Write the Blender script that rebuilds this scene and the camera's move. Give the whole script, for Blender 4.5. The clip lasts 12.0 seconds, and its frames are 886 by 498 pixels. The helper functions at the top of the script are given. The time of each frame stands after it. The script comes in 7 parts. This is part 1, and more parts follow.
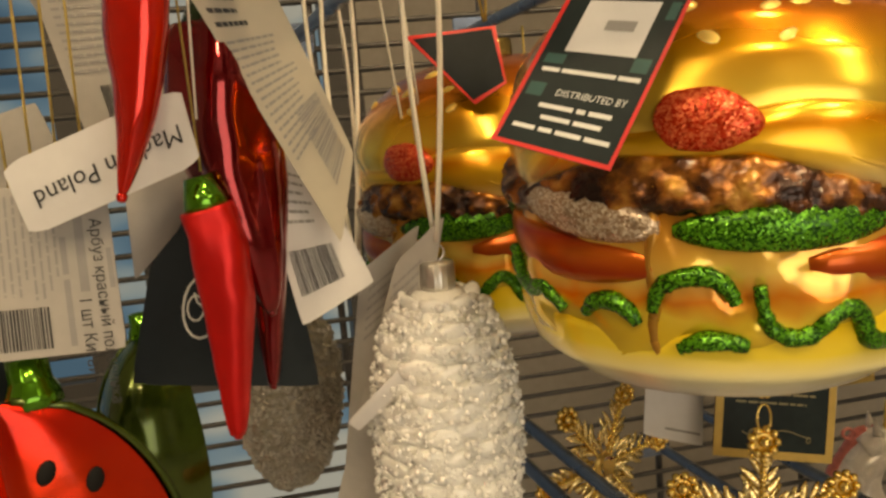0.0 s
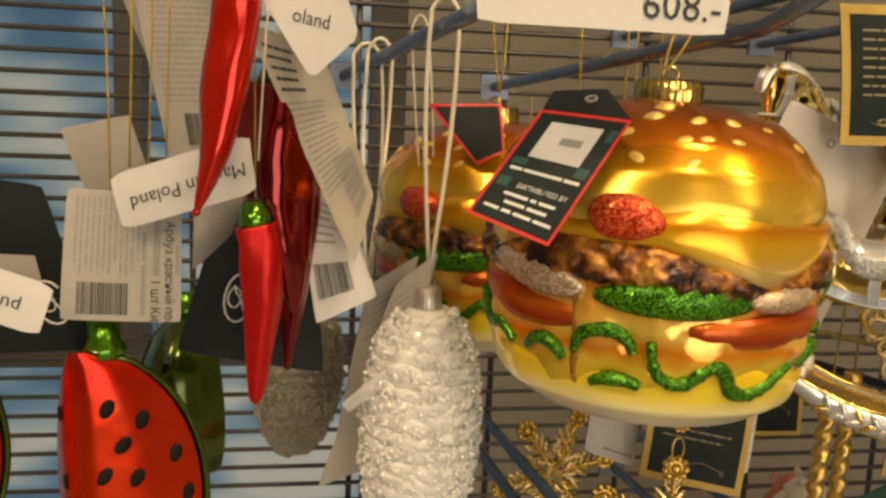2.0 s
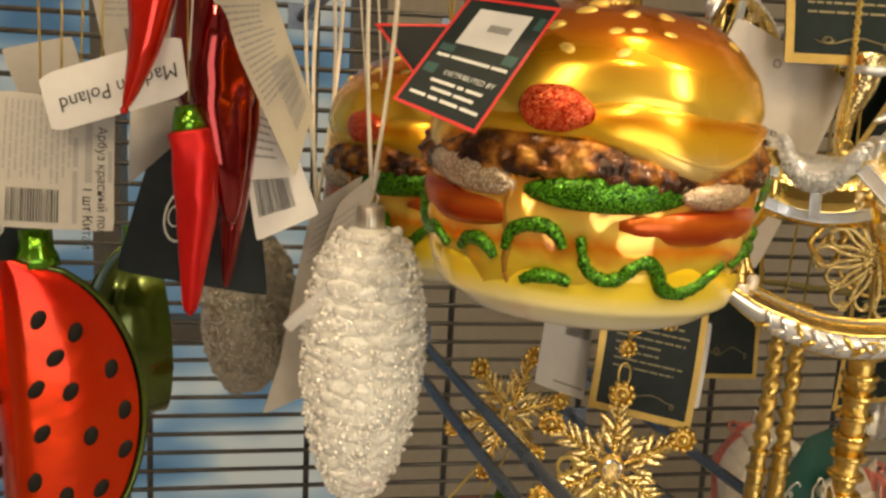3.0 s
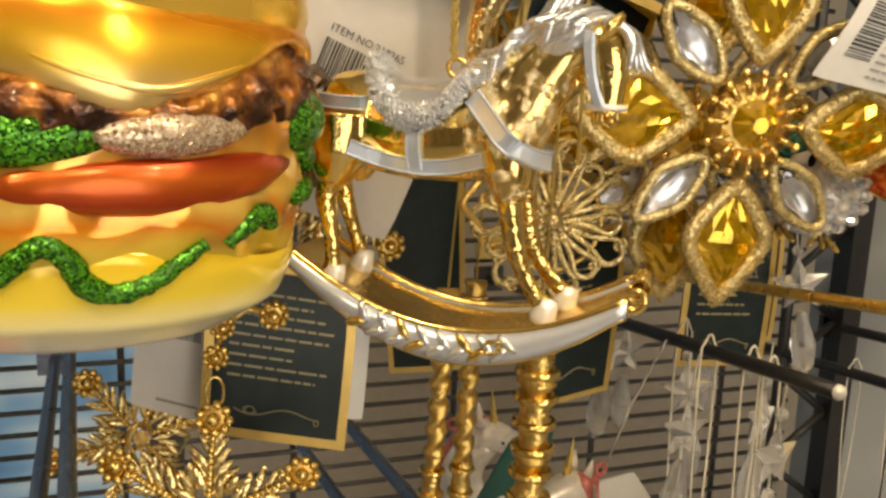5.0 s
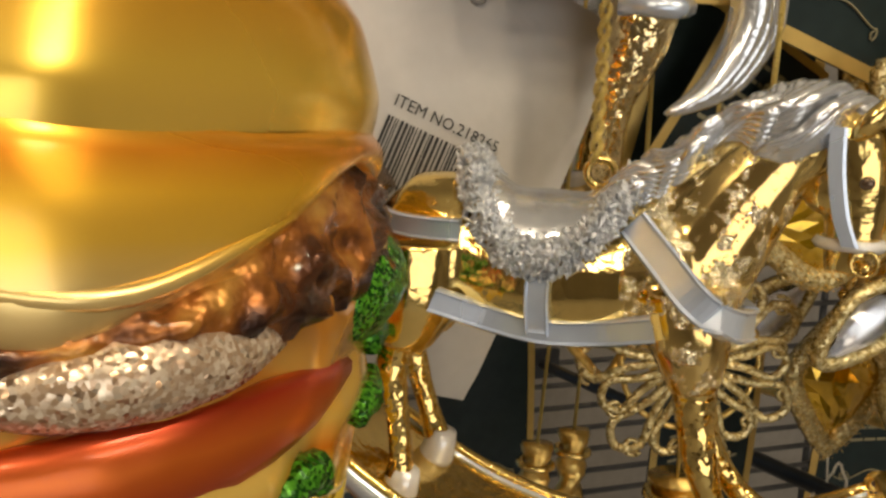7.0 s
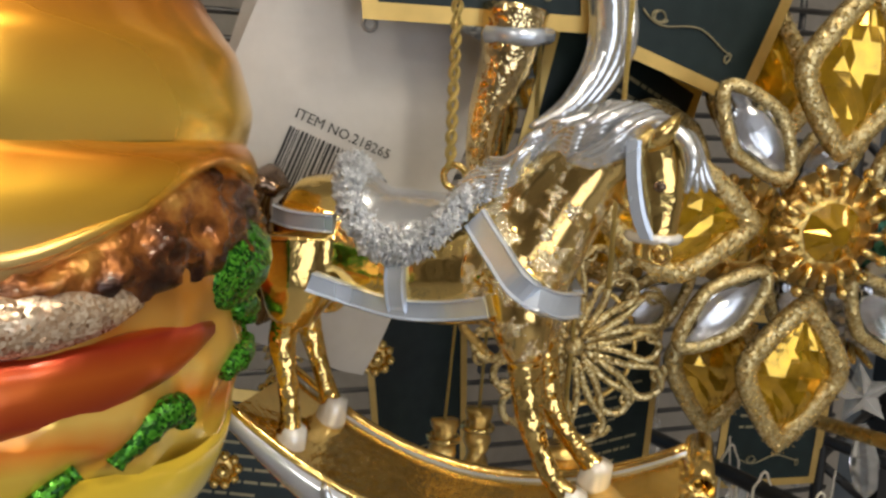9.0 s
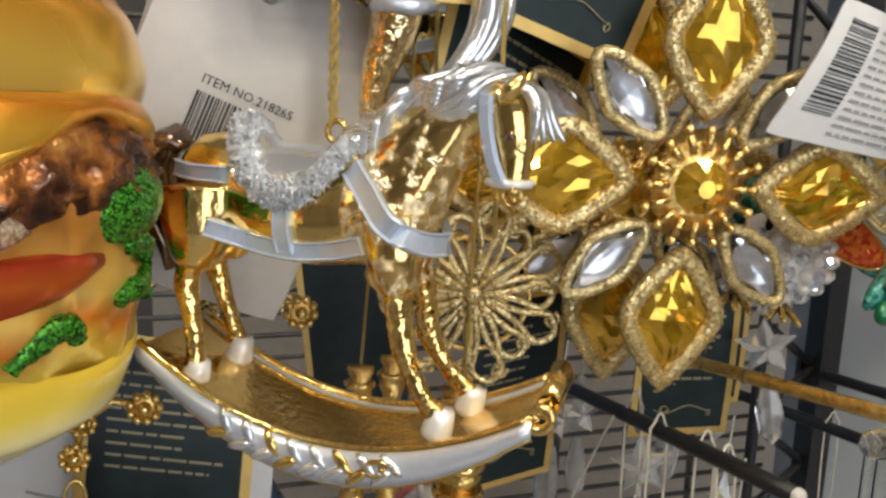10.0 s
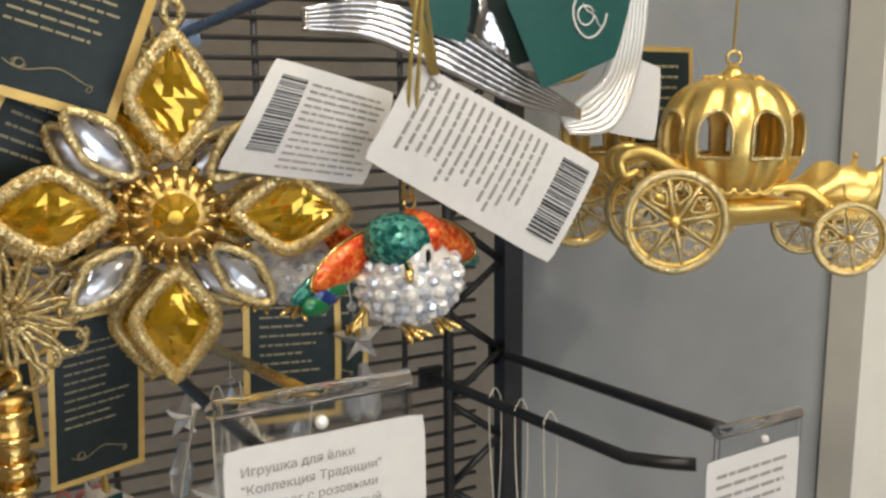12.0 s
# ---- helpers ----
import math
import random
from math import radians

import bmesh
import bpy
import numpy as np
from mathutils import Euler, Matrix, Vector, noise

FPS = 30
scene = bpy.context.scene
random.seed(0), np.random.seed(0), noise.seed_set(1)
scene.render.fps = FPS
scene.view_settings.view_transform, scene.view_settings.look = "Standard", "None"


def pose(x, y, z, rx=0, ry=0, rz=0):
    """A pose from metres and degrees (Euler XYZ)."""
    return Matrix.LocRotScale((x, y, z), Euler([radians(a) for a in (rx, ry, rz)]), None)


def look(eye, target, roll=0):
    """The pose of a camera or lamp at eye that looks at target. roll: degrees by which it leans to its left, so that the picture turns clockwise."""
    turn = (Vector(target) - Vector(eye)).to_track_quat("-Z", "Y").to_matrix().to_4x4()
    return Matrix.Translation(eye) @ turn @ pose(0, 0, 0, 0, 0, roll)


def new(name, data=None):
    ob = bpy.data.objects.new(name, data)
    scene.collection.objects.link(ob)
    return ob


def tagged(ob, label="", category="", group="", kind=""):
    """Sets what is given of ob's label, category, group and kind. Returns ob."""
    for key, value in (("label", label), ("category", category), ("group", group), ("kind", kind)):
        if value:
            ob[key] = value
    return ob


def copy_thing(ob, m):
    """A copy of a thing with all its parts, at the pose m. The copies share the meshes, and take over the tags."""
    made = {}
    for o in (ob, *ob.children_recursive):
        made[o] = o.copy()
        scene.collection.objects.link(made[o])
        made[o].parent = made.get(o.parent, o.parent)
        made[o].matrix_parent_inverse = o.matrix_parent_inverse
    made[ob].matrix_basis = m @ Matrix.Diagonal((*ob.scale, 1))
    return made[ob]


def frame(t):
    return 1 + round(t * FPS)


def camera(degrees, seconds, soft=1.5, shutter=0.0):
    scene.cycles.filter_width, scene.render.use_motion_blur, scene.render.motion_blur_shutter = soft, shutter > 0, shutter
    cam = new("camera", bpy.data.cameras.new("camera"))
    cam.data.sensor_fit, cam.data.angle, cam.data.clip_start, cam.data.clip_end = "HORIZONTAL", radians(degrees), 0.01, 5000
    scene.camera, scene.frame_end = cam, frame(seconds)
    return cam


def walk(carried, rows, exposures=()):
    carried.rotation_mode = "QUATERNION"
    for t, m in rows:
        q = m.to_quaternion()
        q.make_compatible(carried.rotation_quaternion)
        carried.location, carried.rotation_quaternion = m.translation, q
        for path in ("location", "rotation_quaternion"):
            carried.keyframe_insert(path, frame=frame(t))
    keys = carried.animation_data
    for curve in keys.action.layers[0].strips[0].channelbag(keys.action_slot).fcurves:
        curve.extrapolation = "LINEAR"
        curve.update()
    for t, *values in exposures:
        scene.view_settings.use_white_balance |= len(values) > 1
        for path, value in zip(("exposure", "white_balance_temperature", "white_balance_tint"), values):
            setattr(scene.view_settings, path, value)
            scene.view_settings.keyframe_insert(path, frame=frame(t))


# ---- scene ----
from mathutils import bvhtree

cam = camera(55.3, 12.0, soft=2.7)
METRES, EYE, TILT, LEAN, TURN = 0.5, 1.46, -9.5, 5.0, -12.0
ROWS = [
    (0.0, 0.0, 0.0, 0.0, -0.0, 0.0, 0.0),
    (0.5, 0.0073, -0.0522, -0.0115, 0.99, -0.78, -4.68),
    (1.0, 0.0186, -0.109, -0.0027, 2.23, -0.5, -6.91),
    (1.5, 0.0263, -0.113, 0.0118, 2.24, 0.09, -7.33),
    (2.0, 0.0196, -0.1125, 0.0162, 1.69, 0.33, -7.7),
    (2.5, 0.0295, -0.114, 0.0007, 1.21, 0.46, -8.1),
    (2.7, 0.0400, -0.1115, -0.0105, 1.15, 0.36, -8.15),
    (4.3, 0.1682, -0.0275, -0.0745, -3.75, -1.16, -6.8),
    (4.5, 0.1975, -0.0015, -0.0561, -4.96, -1.48, -6.77),
    (5.0, 0.2282, 0.0462, -0.0057, -7.9, -0.94, -5.89),
    (5.5, 0.2172, 0.1113, 0.0111, -7.89, -0.73, -5.69),
    (6.0, 0.2022, 0.1642, 0.0227, -7.71, -0.61, -5.93),
    (6.5, 0.2049, 0.1828, 0.0338, -7.87, -0.22, -5.93),
    (8.3, 0.2075, 0.1690, 0.0455, -7.55, 0.49, -6.35),
    (8.5, 0.2148, 0.1538, 0.0428, -7.38, 0.56, -6.49),
    (9.0, 0.2403, 0.1336, 0.0395, -7.44, 0.51, -6.43),
    (9.5, 0.2651, 0.1199, 0.0334, -8.09, 0.09, -5.99),
    (10.0, 0.2737, 0.0975, 0.029, -8.34, -0.25, -5.96),
    (10.5, 0.2934, 0.0671, 0.029, -8.97, -0.21, -5.73),
    (11.0, 0.3378, 0.0118, 0.0227, -11.77, -0.29, -4.02),
    (11.5, 0.3689, -0.034, 0.029, -13.76, 0.4, -2.56),
    (12.0, 0.4551, -0.0291, 0.0473, -15.43, 0.69, -1.82),
]
EXPOSURES = ((0.0, -0.40, 9800, 10), (2.5, -0.28, 9200, 10), (4.5, 0.0, 8300, 8), (6.3, -0.58, 7500, 8), (8.5, -0.60, 6400, 8), (10.5, -0.15, 5900, 8), (12.0, -0.27, 6150, 8))
walk(cam, [(t, pose(0, 0, EYE, TILT, LEAN, TURN) @ pose(METRES * x, METRES * y, METRES * z, 90 + pitch, roll, yaw)) for t, x, y, z, yaw, pitch, roll in ROWS], EXPOSURES)


# ---- world, lights ----
world = bpy.data.worlds.new("world")
scene.world = world
world.use_nodes = True
wn = world.node_tree
sky = wn.nodes.new("ShaderNodeTexSky")
sky.sky_type, sky.sun_disc = "NISHITA", False
sky.sun_elevation, sky.sun_rotation = radians(30), radians(20)
wn.nodes["Background"].inputs["Strength"].default_value = 0.08
wn.links.new(sky.outputs[0], wn.nodes["Background"].inputs[0])


def lamp(x, y, z, size, power, colour, aim):
    data = bpy.data.lights.new("ceiling_spot", "AREA")
    data.shape, data.size, data.energy, data.color = "DISK", size, power, colour
    ob = new("ceiling_spot", data)
    ob.matrix_world = look((x, y, z), aim)
    return ob


WARM = (1.0, 0.86, 0.66)
for lx, ly, lp in ((-0.75, -0.75, 9), (0.1, -1.15, 9), (0.95, -0.8, 9), (0.35, -0.25, 5)):
    lamp(lx, ly, 2.68, 0.16, lp, WARM, (lx * 0.35 + 0.1, 0.15, 1.4))
lamp(-1.3, -1.9, 2.68, 0.5, 14, (1.0, 0.90, 0.76), (0, 0.2, 1.4))
lamp(1.5, -1.9, 2.68, 0.5, 14, (1.0, 0.90, 0.76), (0.2, 0.2, 1.4))
# daylight through the shop front behind the shopper
shop = bpy.data.lights.new("shopfront_daylight", "AREA")
shop.shape, shop.size, shop.size_y, shop.energy, shop.color = "RECTANGLE", 2.6, 1.7, 44, (0.92, 0.95, 1.0)
new("shopfront_daylight", shop).matrix_world = look((0.5, -3.12, 1.25), (0.2, 0.2, 1.35))


# ---- materials ----
def mat(name, colour, rough=0.5, metal=0.0, coat=0.0, vary=0.12, grain=300.0, bump=0.0, coarse=40.0, **extra):
    """Principled with two scales of variation and fine relief."""
    m = bpy.data.materials.new(name)
    m.use_nodes = True
    t = m.node_tree
    b = t.nodes["Principled BSDF"]
    b.inputs["Roughness"].default_value, b.inputs["Metallic"].default_value = rough, metal
    b.inputs["Coat Weight"].default_value = coat
    b.inputs["Coat Roughness"].default_value = 0.08
    for key, value in extra.items():
        b.inputs[key.replace("_", " ")].default_value = value
    co = t.nodes.new("ShaderNodeTexCoord")
    n1, n2 = t.nodes.new("ShaderNodeTexNoise"), t.nodes.new("ShaderNodeTexNoise")
    n1.inputs["Scale"].default_value, n2.inputs["Scale"].default_value = coarse, grain
    for n in (n1, n2):
        t.links.new(co.outputs["Object"], n.inputs["Vector"])
    add = t.nodes.new("ShaderNodeMath")
    add.operation = "ADD"
    t.links.new(n1.outputs[0], add.inputs[0])
    t.links.new(n2.outputs[0], add.inputs[1])
    ramp = t.nodes.new("ShaderNodeMapRange")
    ramp.inputs["From Min"].default_value, ramp.inputs["From Max"].default_value = 0.6, 1.4
    ramp.inputs["To Min"].default_value, ramp.inputs["To Max"].default_value = 1 - vary, 1 + vary
    t.links.new(add.outputs[0], ramp.inputs["Value"])
    mul = t.nodes.new("ShaderNodeVectorMath")
    mul.operation = "SCALE"
    mul.inputs[0].default_value = colour[:3]
    t.links.new(ramp.outputs[0], mul.inputs["Scale"])
    t.links.new(mul.outputs[0], b.inputs["Base Color"])
    rr = t.nodes.new("ShaderNodeMapRange")
    rr.inputs["To Min"].default_value, rr.inputs["To Max"].default_value = rough * 0.75, min(1, rough * 1.25)
    t.links.new(n1.outputs[0], rr.inputs["Value"])
    t.links.new(rr.outputs[0], b.inputs["Roughness"])
    if bump:
        bp = t.nodes.new("ShaderNodeBump")
        bp.inputs["Strength"].default_value, bp.inputs["Distance"].default_value = bump, 0.001
        t.links.new(n2.outputs[0], bp.inputs["Height"])
        t.links.new(bp.outputs[0], b.inputs["Normal"])
    return m


def zpaint(name, stops, rough, metal, coat=0.3, axis=2, blotch=0.06, scale=60.0, bump=0.0, bscale=200.0):
    """Airbrushed lacquer: bands of colour along an object axis, uneven at the seams. stops: (metres, colour)."""
    m = bpy.data.materials.new(name)
    m.use_nodes = True
    t = m.node_tree
    b = t.nodes["Principled BSDF"]
    b.inputs["Roughness"].default_value, b.inputs["Metallic"].default_value = rough, metal
    b.inputs["Coat Weight"].default_value, b.inputs["Coat Roughness"].default_value = coat, 0.1
    co, sep = t.nodes.new("ShaderNodeTexCoord"), t.nodes.new("ShaderNodeSeparateXYZ")
    t.links.new(co.outputs["Object"], sep.inputs[0])
    lo, hi = stops[0][0], stops[-1][0]
    mr = t.nodes.new("ShaderNodeMapRange")
    mr.inputs["From Min"].default_value, mr.inputs["From Max"].default_value = lo, hi
    t.links.new(sep.outputs[axis], mr.inputs["Value"])
    n = t.nodes.new("ShaderNodeTexNoise")
    n.inputs["Scale"].default_value = scale
    t.links.new(co.outputs["Object"], n.inputs["Vector"])
    off = t.nodes.new("ShaderNodeMath")
    off.operation = "MULTIPLY_ADD"
    off.inputs[1].default_value = blotch * 2
    t.links.new(n.outputs[0], off.inputs[0])
    sub = t.nodes.new("ShaderNodeMath")
    sub.operation = "SUBTRACT"
    sub.inputs[1].default_value = blotch
    t.links.new(mr.outputs[0], sub.inputs[0])
    t.links.new(sub.outputs[0], off.inputs[2])
    ramp = t.nodes.new("ShaderNodeValToRGB")
    t.links.new(off.outputs[0], ramp.inputs[0])
    e = ramp.color_ramp.elements
    e[0].position, e[0].color = 0.0, (*stops[0][1], 1)
    e[1].position, e[1].color = 1.0, (*stops[-1][1], 1)
    for z, c in stops[1:-1]:
        k = e.new((z - lo) / (hi - lo))
        k.color = (*c, 1)
    t.links.new(ramp.outputs[0], b.inputs["Base Color"])
    if bump:
        n2 = t.nodes.new("ShaderNodeTexNoise")
        n2.inputs["Scale"].default_value = bscale
        t.links.new(co.outputs["Object"], n2.inputs["Vector"])
        bp = t.nodes.new("ShaderNodeBump")
        bp.inputs["Strength"].default_value, bp.inputs["Distance"].default_value = bump, 0.001
        t.links.new(n2.outputs[0], bp.inputs["Height"])
        t.links.new(bp.outputs[0], b.inputs["Normal"])
    return m


def glitter(name, dark, light, cell=0.0006, rough=0.22, metal=0.6, tilt=0.8):
    """Loose flakes: each cell has its own shade and its own tilt."""
    m = bpy.data.materials.new(name)
    m.use_nodes = True
    t = m.node_tree
    b = t.nodes["Principled BSDF"]
    b.inputs["Roughness"].default_value, b.inputs["Metallic"].default_value = rough, metal
    co, vo = t.nodes.new("ShaderNodeTexCoord"), t.nodes.new("ShaderNodeTexVoronoi")
    vo.inputs["Scale"].default_value = 1 / cell
    t.links.new(co.outputs["Object"], vo.inputs["Vector"])
    sep = t.nodes.new("ShaderNodeSeparateColor")
    t.links.new(vo.outputs["Color"], sep.inputs[0])
    ramp = t.nodes.new("ShaderNodeValToRGB")
    e = ramp.color_ramp.elements
    e[0].position, e[0].color = 0.25, (*dark, 1)
    e[1].position, e[1].color = 0.95, (*light, 1)
    t.links.new(sep.outputs[0], ramp.inputs[0])
    t.links.new(ramp.outputs[0], b.inputs["Base Color"])
    geo = t.nodes.new("ShaderNodeNewGeometry")
    centred = t.nodes.new("ShaderNodeVectorMath")
    centred.operation = "SUBTRACT"
    centred.inputs[1].default_value = (0.5, 0.5, 0.5)
    t.links.new(vo.outputs["Color"], centred.inputs[0])
    loose = t.nodes.new("ShaderNodeMapRange")
    loose.inputs["From Min"].default_value, loose.inputs["From Max"].default_value = 0.70, 0.78
    loose.inputs["To Min"].default_value, loose.inputs["To Max"].default_value = tilt * 0.35, tilt * 1.6
    t.links.new(sep.outputs[1], loose.inputs["Value"])
    tipped = t.nodes.new("ShaderNodeVectorMath")
    tipped.operation = "SCALE"
    t.links.new(centred.outputs[0], tipped.inputs[0])
    t.links.new(loose.outputs[0], tipped.inputs["Scale"])
    shift = t.nodes.new("ShaderNodeVectorMath")
    t.links.new(geo.outputs["Normal"], shift.inputs[0])
    t.links.new(tipped.outputs[0], shift.inputs[1])
    norm = t.nodes.new("ShaderNodeVectorMath")
    norm.operation = "NORMALIZE"
    t.links.new(shift.outputs[0], norm.inputs[0])
    t.links.new(norm.outputs[0], b.inputs["Normal"])
    return m


def leafed(name, gold, pale):
    """Mirror gold under a torn, pale crumpled leaf."""
    m = mat(name, gold, 0.11, 1.0, vary=0.1)
    t = m.node_tree
    b = t.nodes["Principled BSDF"]
    co = t.nodes.new("ShaderNodeTexCoord")
    tear, crumple = t.nodes.new("ShaderNodeTexNoise"), t.nodes.new("ShaderNodeTexVoronoi")
    tear.inputs["Scale"].default_value, tear.inputs["Detail"].default_value, tear.inputs["Roughness"].default_value = 300.0, 9, 0.7
    crumple.inputs["Scale"].default_value = 2600.0
    for n in (tear, crumple):
        t.links.new(co.outputs["Object"], n.inputs["Vector"])
    mask = t.nodes.new("ShaderNodeMapRange")
    mask.inputs["From Min"].default_value, mask.inputs["From Max"].default_value = 0.51, 0.54
    t.links.new(tear.outputs[0], mask.inputs["Value"])
    mix = t.nodes.new("ShaderNodeMix")
    mix.data_type = "RGBA"
    mix.inputs[6].default_value, mix.inputs[7].default_value = (*gold, 1), (*pale, 1)
    t.links.new(mask.outputs[0], mix.inputs[0])
    t.links.new(mix.outputs[2], b.inputs["Base Color"])
    relief = t.nodes.new("ShaderNodeMath")
    relief.operation = "MULTIPLY"
    t.links.new(mask.outputs[0], relief.inputs[0])
    t.links.new(crumple.outputs["Distance"], relief.inputs[1])
    bp = t.nodes.new("ShaderNodeBump")
    bp.inputs["Strength"].default_value, bp.inputs["Distance"].default_value = 0.6, 0.0004
    t.links.new(relief.outputs[0], bp.inputs["Height"])
    t.links.new(bp.outputs[0], b.inputs["Normal"])
    return m


def mottled(name, stops, scale, rough, metal, coat=0.3):
    """Lacquer dabbed on in two or more tones."""
    m = mat(name, stops[0][1], rough, metal, coat, bump=0.8, grain=420)
    t = m.node_tree
    co, n, ramp = t.nodes.new("ShaderNodeTexCoord"), t.nodes.new("ShaderNodeTexNoise"), t.nodes.new("ShaderNodeValToRGB")
    n.inputs["Scale"].default_value, n.inputs["Detail"].default_value = scale, 4
    e = ramp.color_ramp.elements
    e[0].position, e[0].color = stops[0][0], (*stops[0][1], 1)
    e[1].position, e[1].color = stops[-1][0], (*stops[-1][1], 1)
    for p, c in stops[1:-1]:
        e.new(p).color = (*c, 1)
    t.links.new(co.outputs["Object"], n.inputs["Vector"])
    t.links.new(n.outputs[0], ramp.inputs[0])
    t.links.new(ramp.outputs[0], t.nodes["Principled BSDF"].inputs["Base Color"])
    return m


def glass(name, colour, rough=0.03, ior=1.5):
    return mat(name, colour, rough, 0, vary=0.03, Transmission_Weight=1.0, IOR=ior)


def glow(name, bands, strength):
    """Daylight behind the window: soft blocks of blue and white."""
    m = bpy.data.materials.new(name)
    m.use_nodes = True
    t = m.node_tree
    t.nodes.remove(t.nodes["Principled BSDF"])
    em = t.nodes.new("ShaderNodeEmission")
    co, mp, n = t.nodes.new("ShaderNodeTexCoord"), t.nodes.new("ShaderNodeMapping"), t.nodes.new("ShaderNodeTexNoise")
    mp.inputs["Scale"].default_value = (1.0, 1.0, 2.2)
    n.inputs["Scale"].default_value, n.inputs["Detail"].default_value = 1.6, 2
    t.links.new(co.outputs["Object"], mp.inputs[0])
    t.links.new(mp.outputs[0], n.inputs["Vector"])
    ramp = t.nodes.new("ShaderNodeValToRGB")
    e = ramp.color_ramp.elements
    e[0].position, e[0].color = bands[0][0], (*bands[0][1], 1)
    e[1].position, e[1].color = bands[-1][0], (*bands[-1][1], 1)
    for p, c in bands[1:-1]:
        e.new(p).color = (*c, 1)
    t.links.new(n.outputs[0], ramp.inputs[0])
    t.links.new(ramp.outputs[0], em.inputs[0])
    em.inputs[1].default_value = strength
    t.links.new(em.outputs[0], t.nodes["Material Output"].inputs[0])
    return m


GOLD = mat("gold plating", (0.86, 0.62, 0.22), 0.13, 1.0, vary=0.1, bump=0.15, grain=500)
GOLD_BRIGHT = mat("pale bright gold", (0.90, 0.72, 0.36), 0.16, 1.0, vary=0.15, bump=0.6, grain=650)
GOLD_ROUGH = mat("cast gold", (0.80, 0.55, 0.18), 0.28, 1.0, vary=0.2, bump=0.5, grain=700)
GOLD_RIPPLE = mat("rippled mirror gold", (0.88, 0.63, 0.22), 0.08, 1.0, vary=0.12, bump=0.9, grain=330)
GOLD_GRAIN = mat("gold glitter flake", (0.92, 0.72, 0.34), 0.18, 0.9, vary=0.3, grain=900)
GOLD_LEAF = leafed("crackled gold leaf", (0.90, 0.64, 0.24), (0.92, 0.80, 0.54))
GOLD_SATIN = mat("satin gold paint", (0.92, 0.66, 0.20), 0.30, 0.85, vary=0.1, bump=0.15)
GOLD_GLIT = glitter("gold glitter", (0.50, 0.36, 0.13), (0.97, 0.82, 0.46), 0.00042, 0.26, 0.65, 1.0)
GOLD_HAM = mat("hammered gold foil", (0.86, 0.68, 0.36), 0.12, 1.0, vary=0.2, bump=0.8, grain=480)
SILVER = mat("silver paint", (0.80, 0.82, 0.86), 0.22, 0.85, vary=0.06, bump=0.2, grain=500)
SILVER_BLUE = mat("pearl ribbon", (0.62, 0.69, 0.82), 0.26, 0.55, coat=0.3, vary=0.08)
FLEECE = mat("silver fleece", (0.58, 0.60, 0.64), 0.36, 0.75, vary=0.2, bump=0.6, grain=900)
PEARL = mat("pearl", (0.82, 0.80, 0.77), 0.2, 0.25, coat=0.6)
RAIL = mat("blue-silver pearl paint", (0.68, 0.71, 0.78), 0.2, 0.55, coat=0.5, vary=0.1)
CHROME = mat("silvered glass", (0.72, 0.70, 0.68), 0.1, 0.95, vary=0.1, bump=0.2)
CAP_SILVER = mat("dull silver cap", (0.62, 0.60, 0.55), 0.3, 0.8, vary=0.15)
MILK = mat("milky pearl glass", (0.82, 0.81, 0.77), 0.16, 0.3, coat=0.8, vary=0.12, bump=0.3, grain=400)
BRONZE = mat("dark bronze tail", (0.16, 0.10, 0.06), 0.12, 0.8, coat=0.5)
AMBER = mat("amber stone", (0.66, 0.38, 0.010), 0.05, 0.72, coat=1.0, vary=0.3, coarse=150)
CRYSTAL_BACKED = mat("foil-backed crystal", (0.74, 0.78, 0.88), 0.08, 0.6, coat=1.0, vary=0.25, coarse=400)
AMBER_FOIL = mat("amber foil", (0.88, 0.58, 0.06), 0.12, 0.9, vary=0.3)
CRYSTAL = glass("clear stone", (0.98, 0.98, 1.0), 0.0, 1.4)
CLEAR = mat("clear glass", (0.95, 0.95, 0.95), 0.09, 0, vary=0.03, coat=0.6, Transmission_Weight=0.84, IOR=1.45)
PLASTIC = glass("clear plastic", (0.95, 0.96, 0.97), 0.06, 1.3)
FOIL = mat("stone foil", (0.90, 0.92, 0.98), 0.25, 0.9)
PAPER = mat("white card", (0.66, 0.65, 0.645), 0.6, vary=0.04, bump=0.05, coarse=60)
PAPER_SOFT = mat("off-white card", (0.52, 0.505, 0.49), 0.55, vary=0.06, bump=0.08, coarse=50)
PAPER_GREY = mat("grey printed paper", (0.40, 0.375, 0.345), 0.55, vary=0.07, bump=0.06)
KRAFT = mat("cream card", (0.50, 0.46, 0.37), 0.6, vary=0.05)
INK = mat("black ink", (0.03, 0.03, 0.03), 0.6, vary=0.1)
INK_GREY = mat("grey ink", (0.30, 0.29, 0.28), 0.7, vary=0.1)
INK_GOLD = mat("gold ink", (0.30, 0.26, 0.15), 0.5, 0.3)
INK_WHITE = mat("white ink", (0.75, 0.75, 0.72), 0.5)
CARD_DARK = mat("dark green card", (0.011, 0.020, 0.020), 0.38, vary=0.25, coat=0.0, Specular_IOR_Level=0.28, coarse=70)
CARD_BLACK = mat("black card", (0.008, 0.013, 0.016), 0.55, vary=0.2, Specular_IOR_Level=0.25)
CARD_GREEN = mat("green card", (0.012, 0.085, 0.075), 0.4, vary=0.12)
CARD_GOLD = mat("gold card edge", (0.62, 0.42, 0.13), 0.38, 0.6)
CARD_RED = mat("red card edge", (0.72, 0.03, 0.03), 0.4)
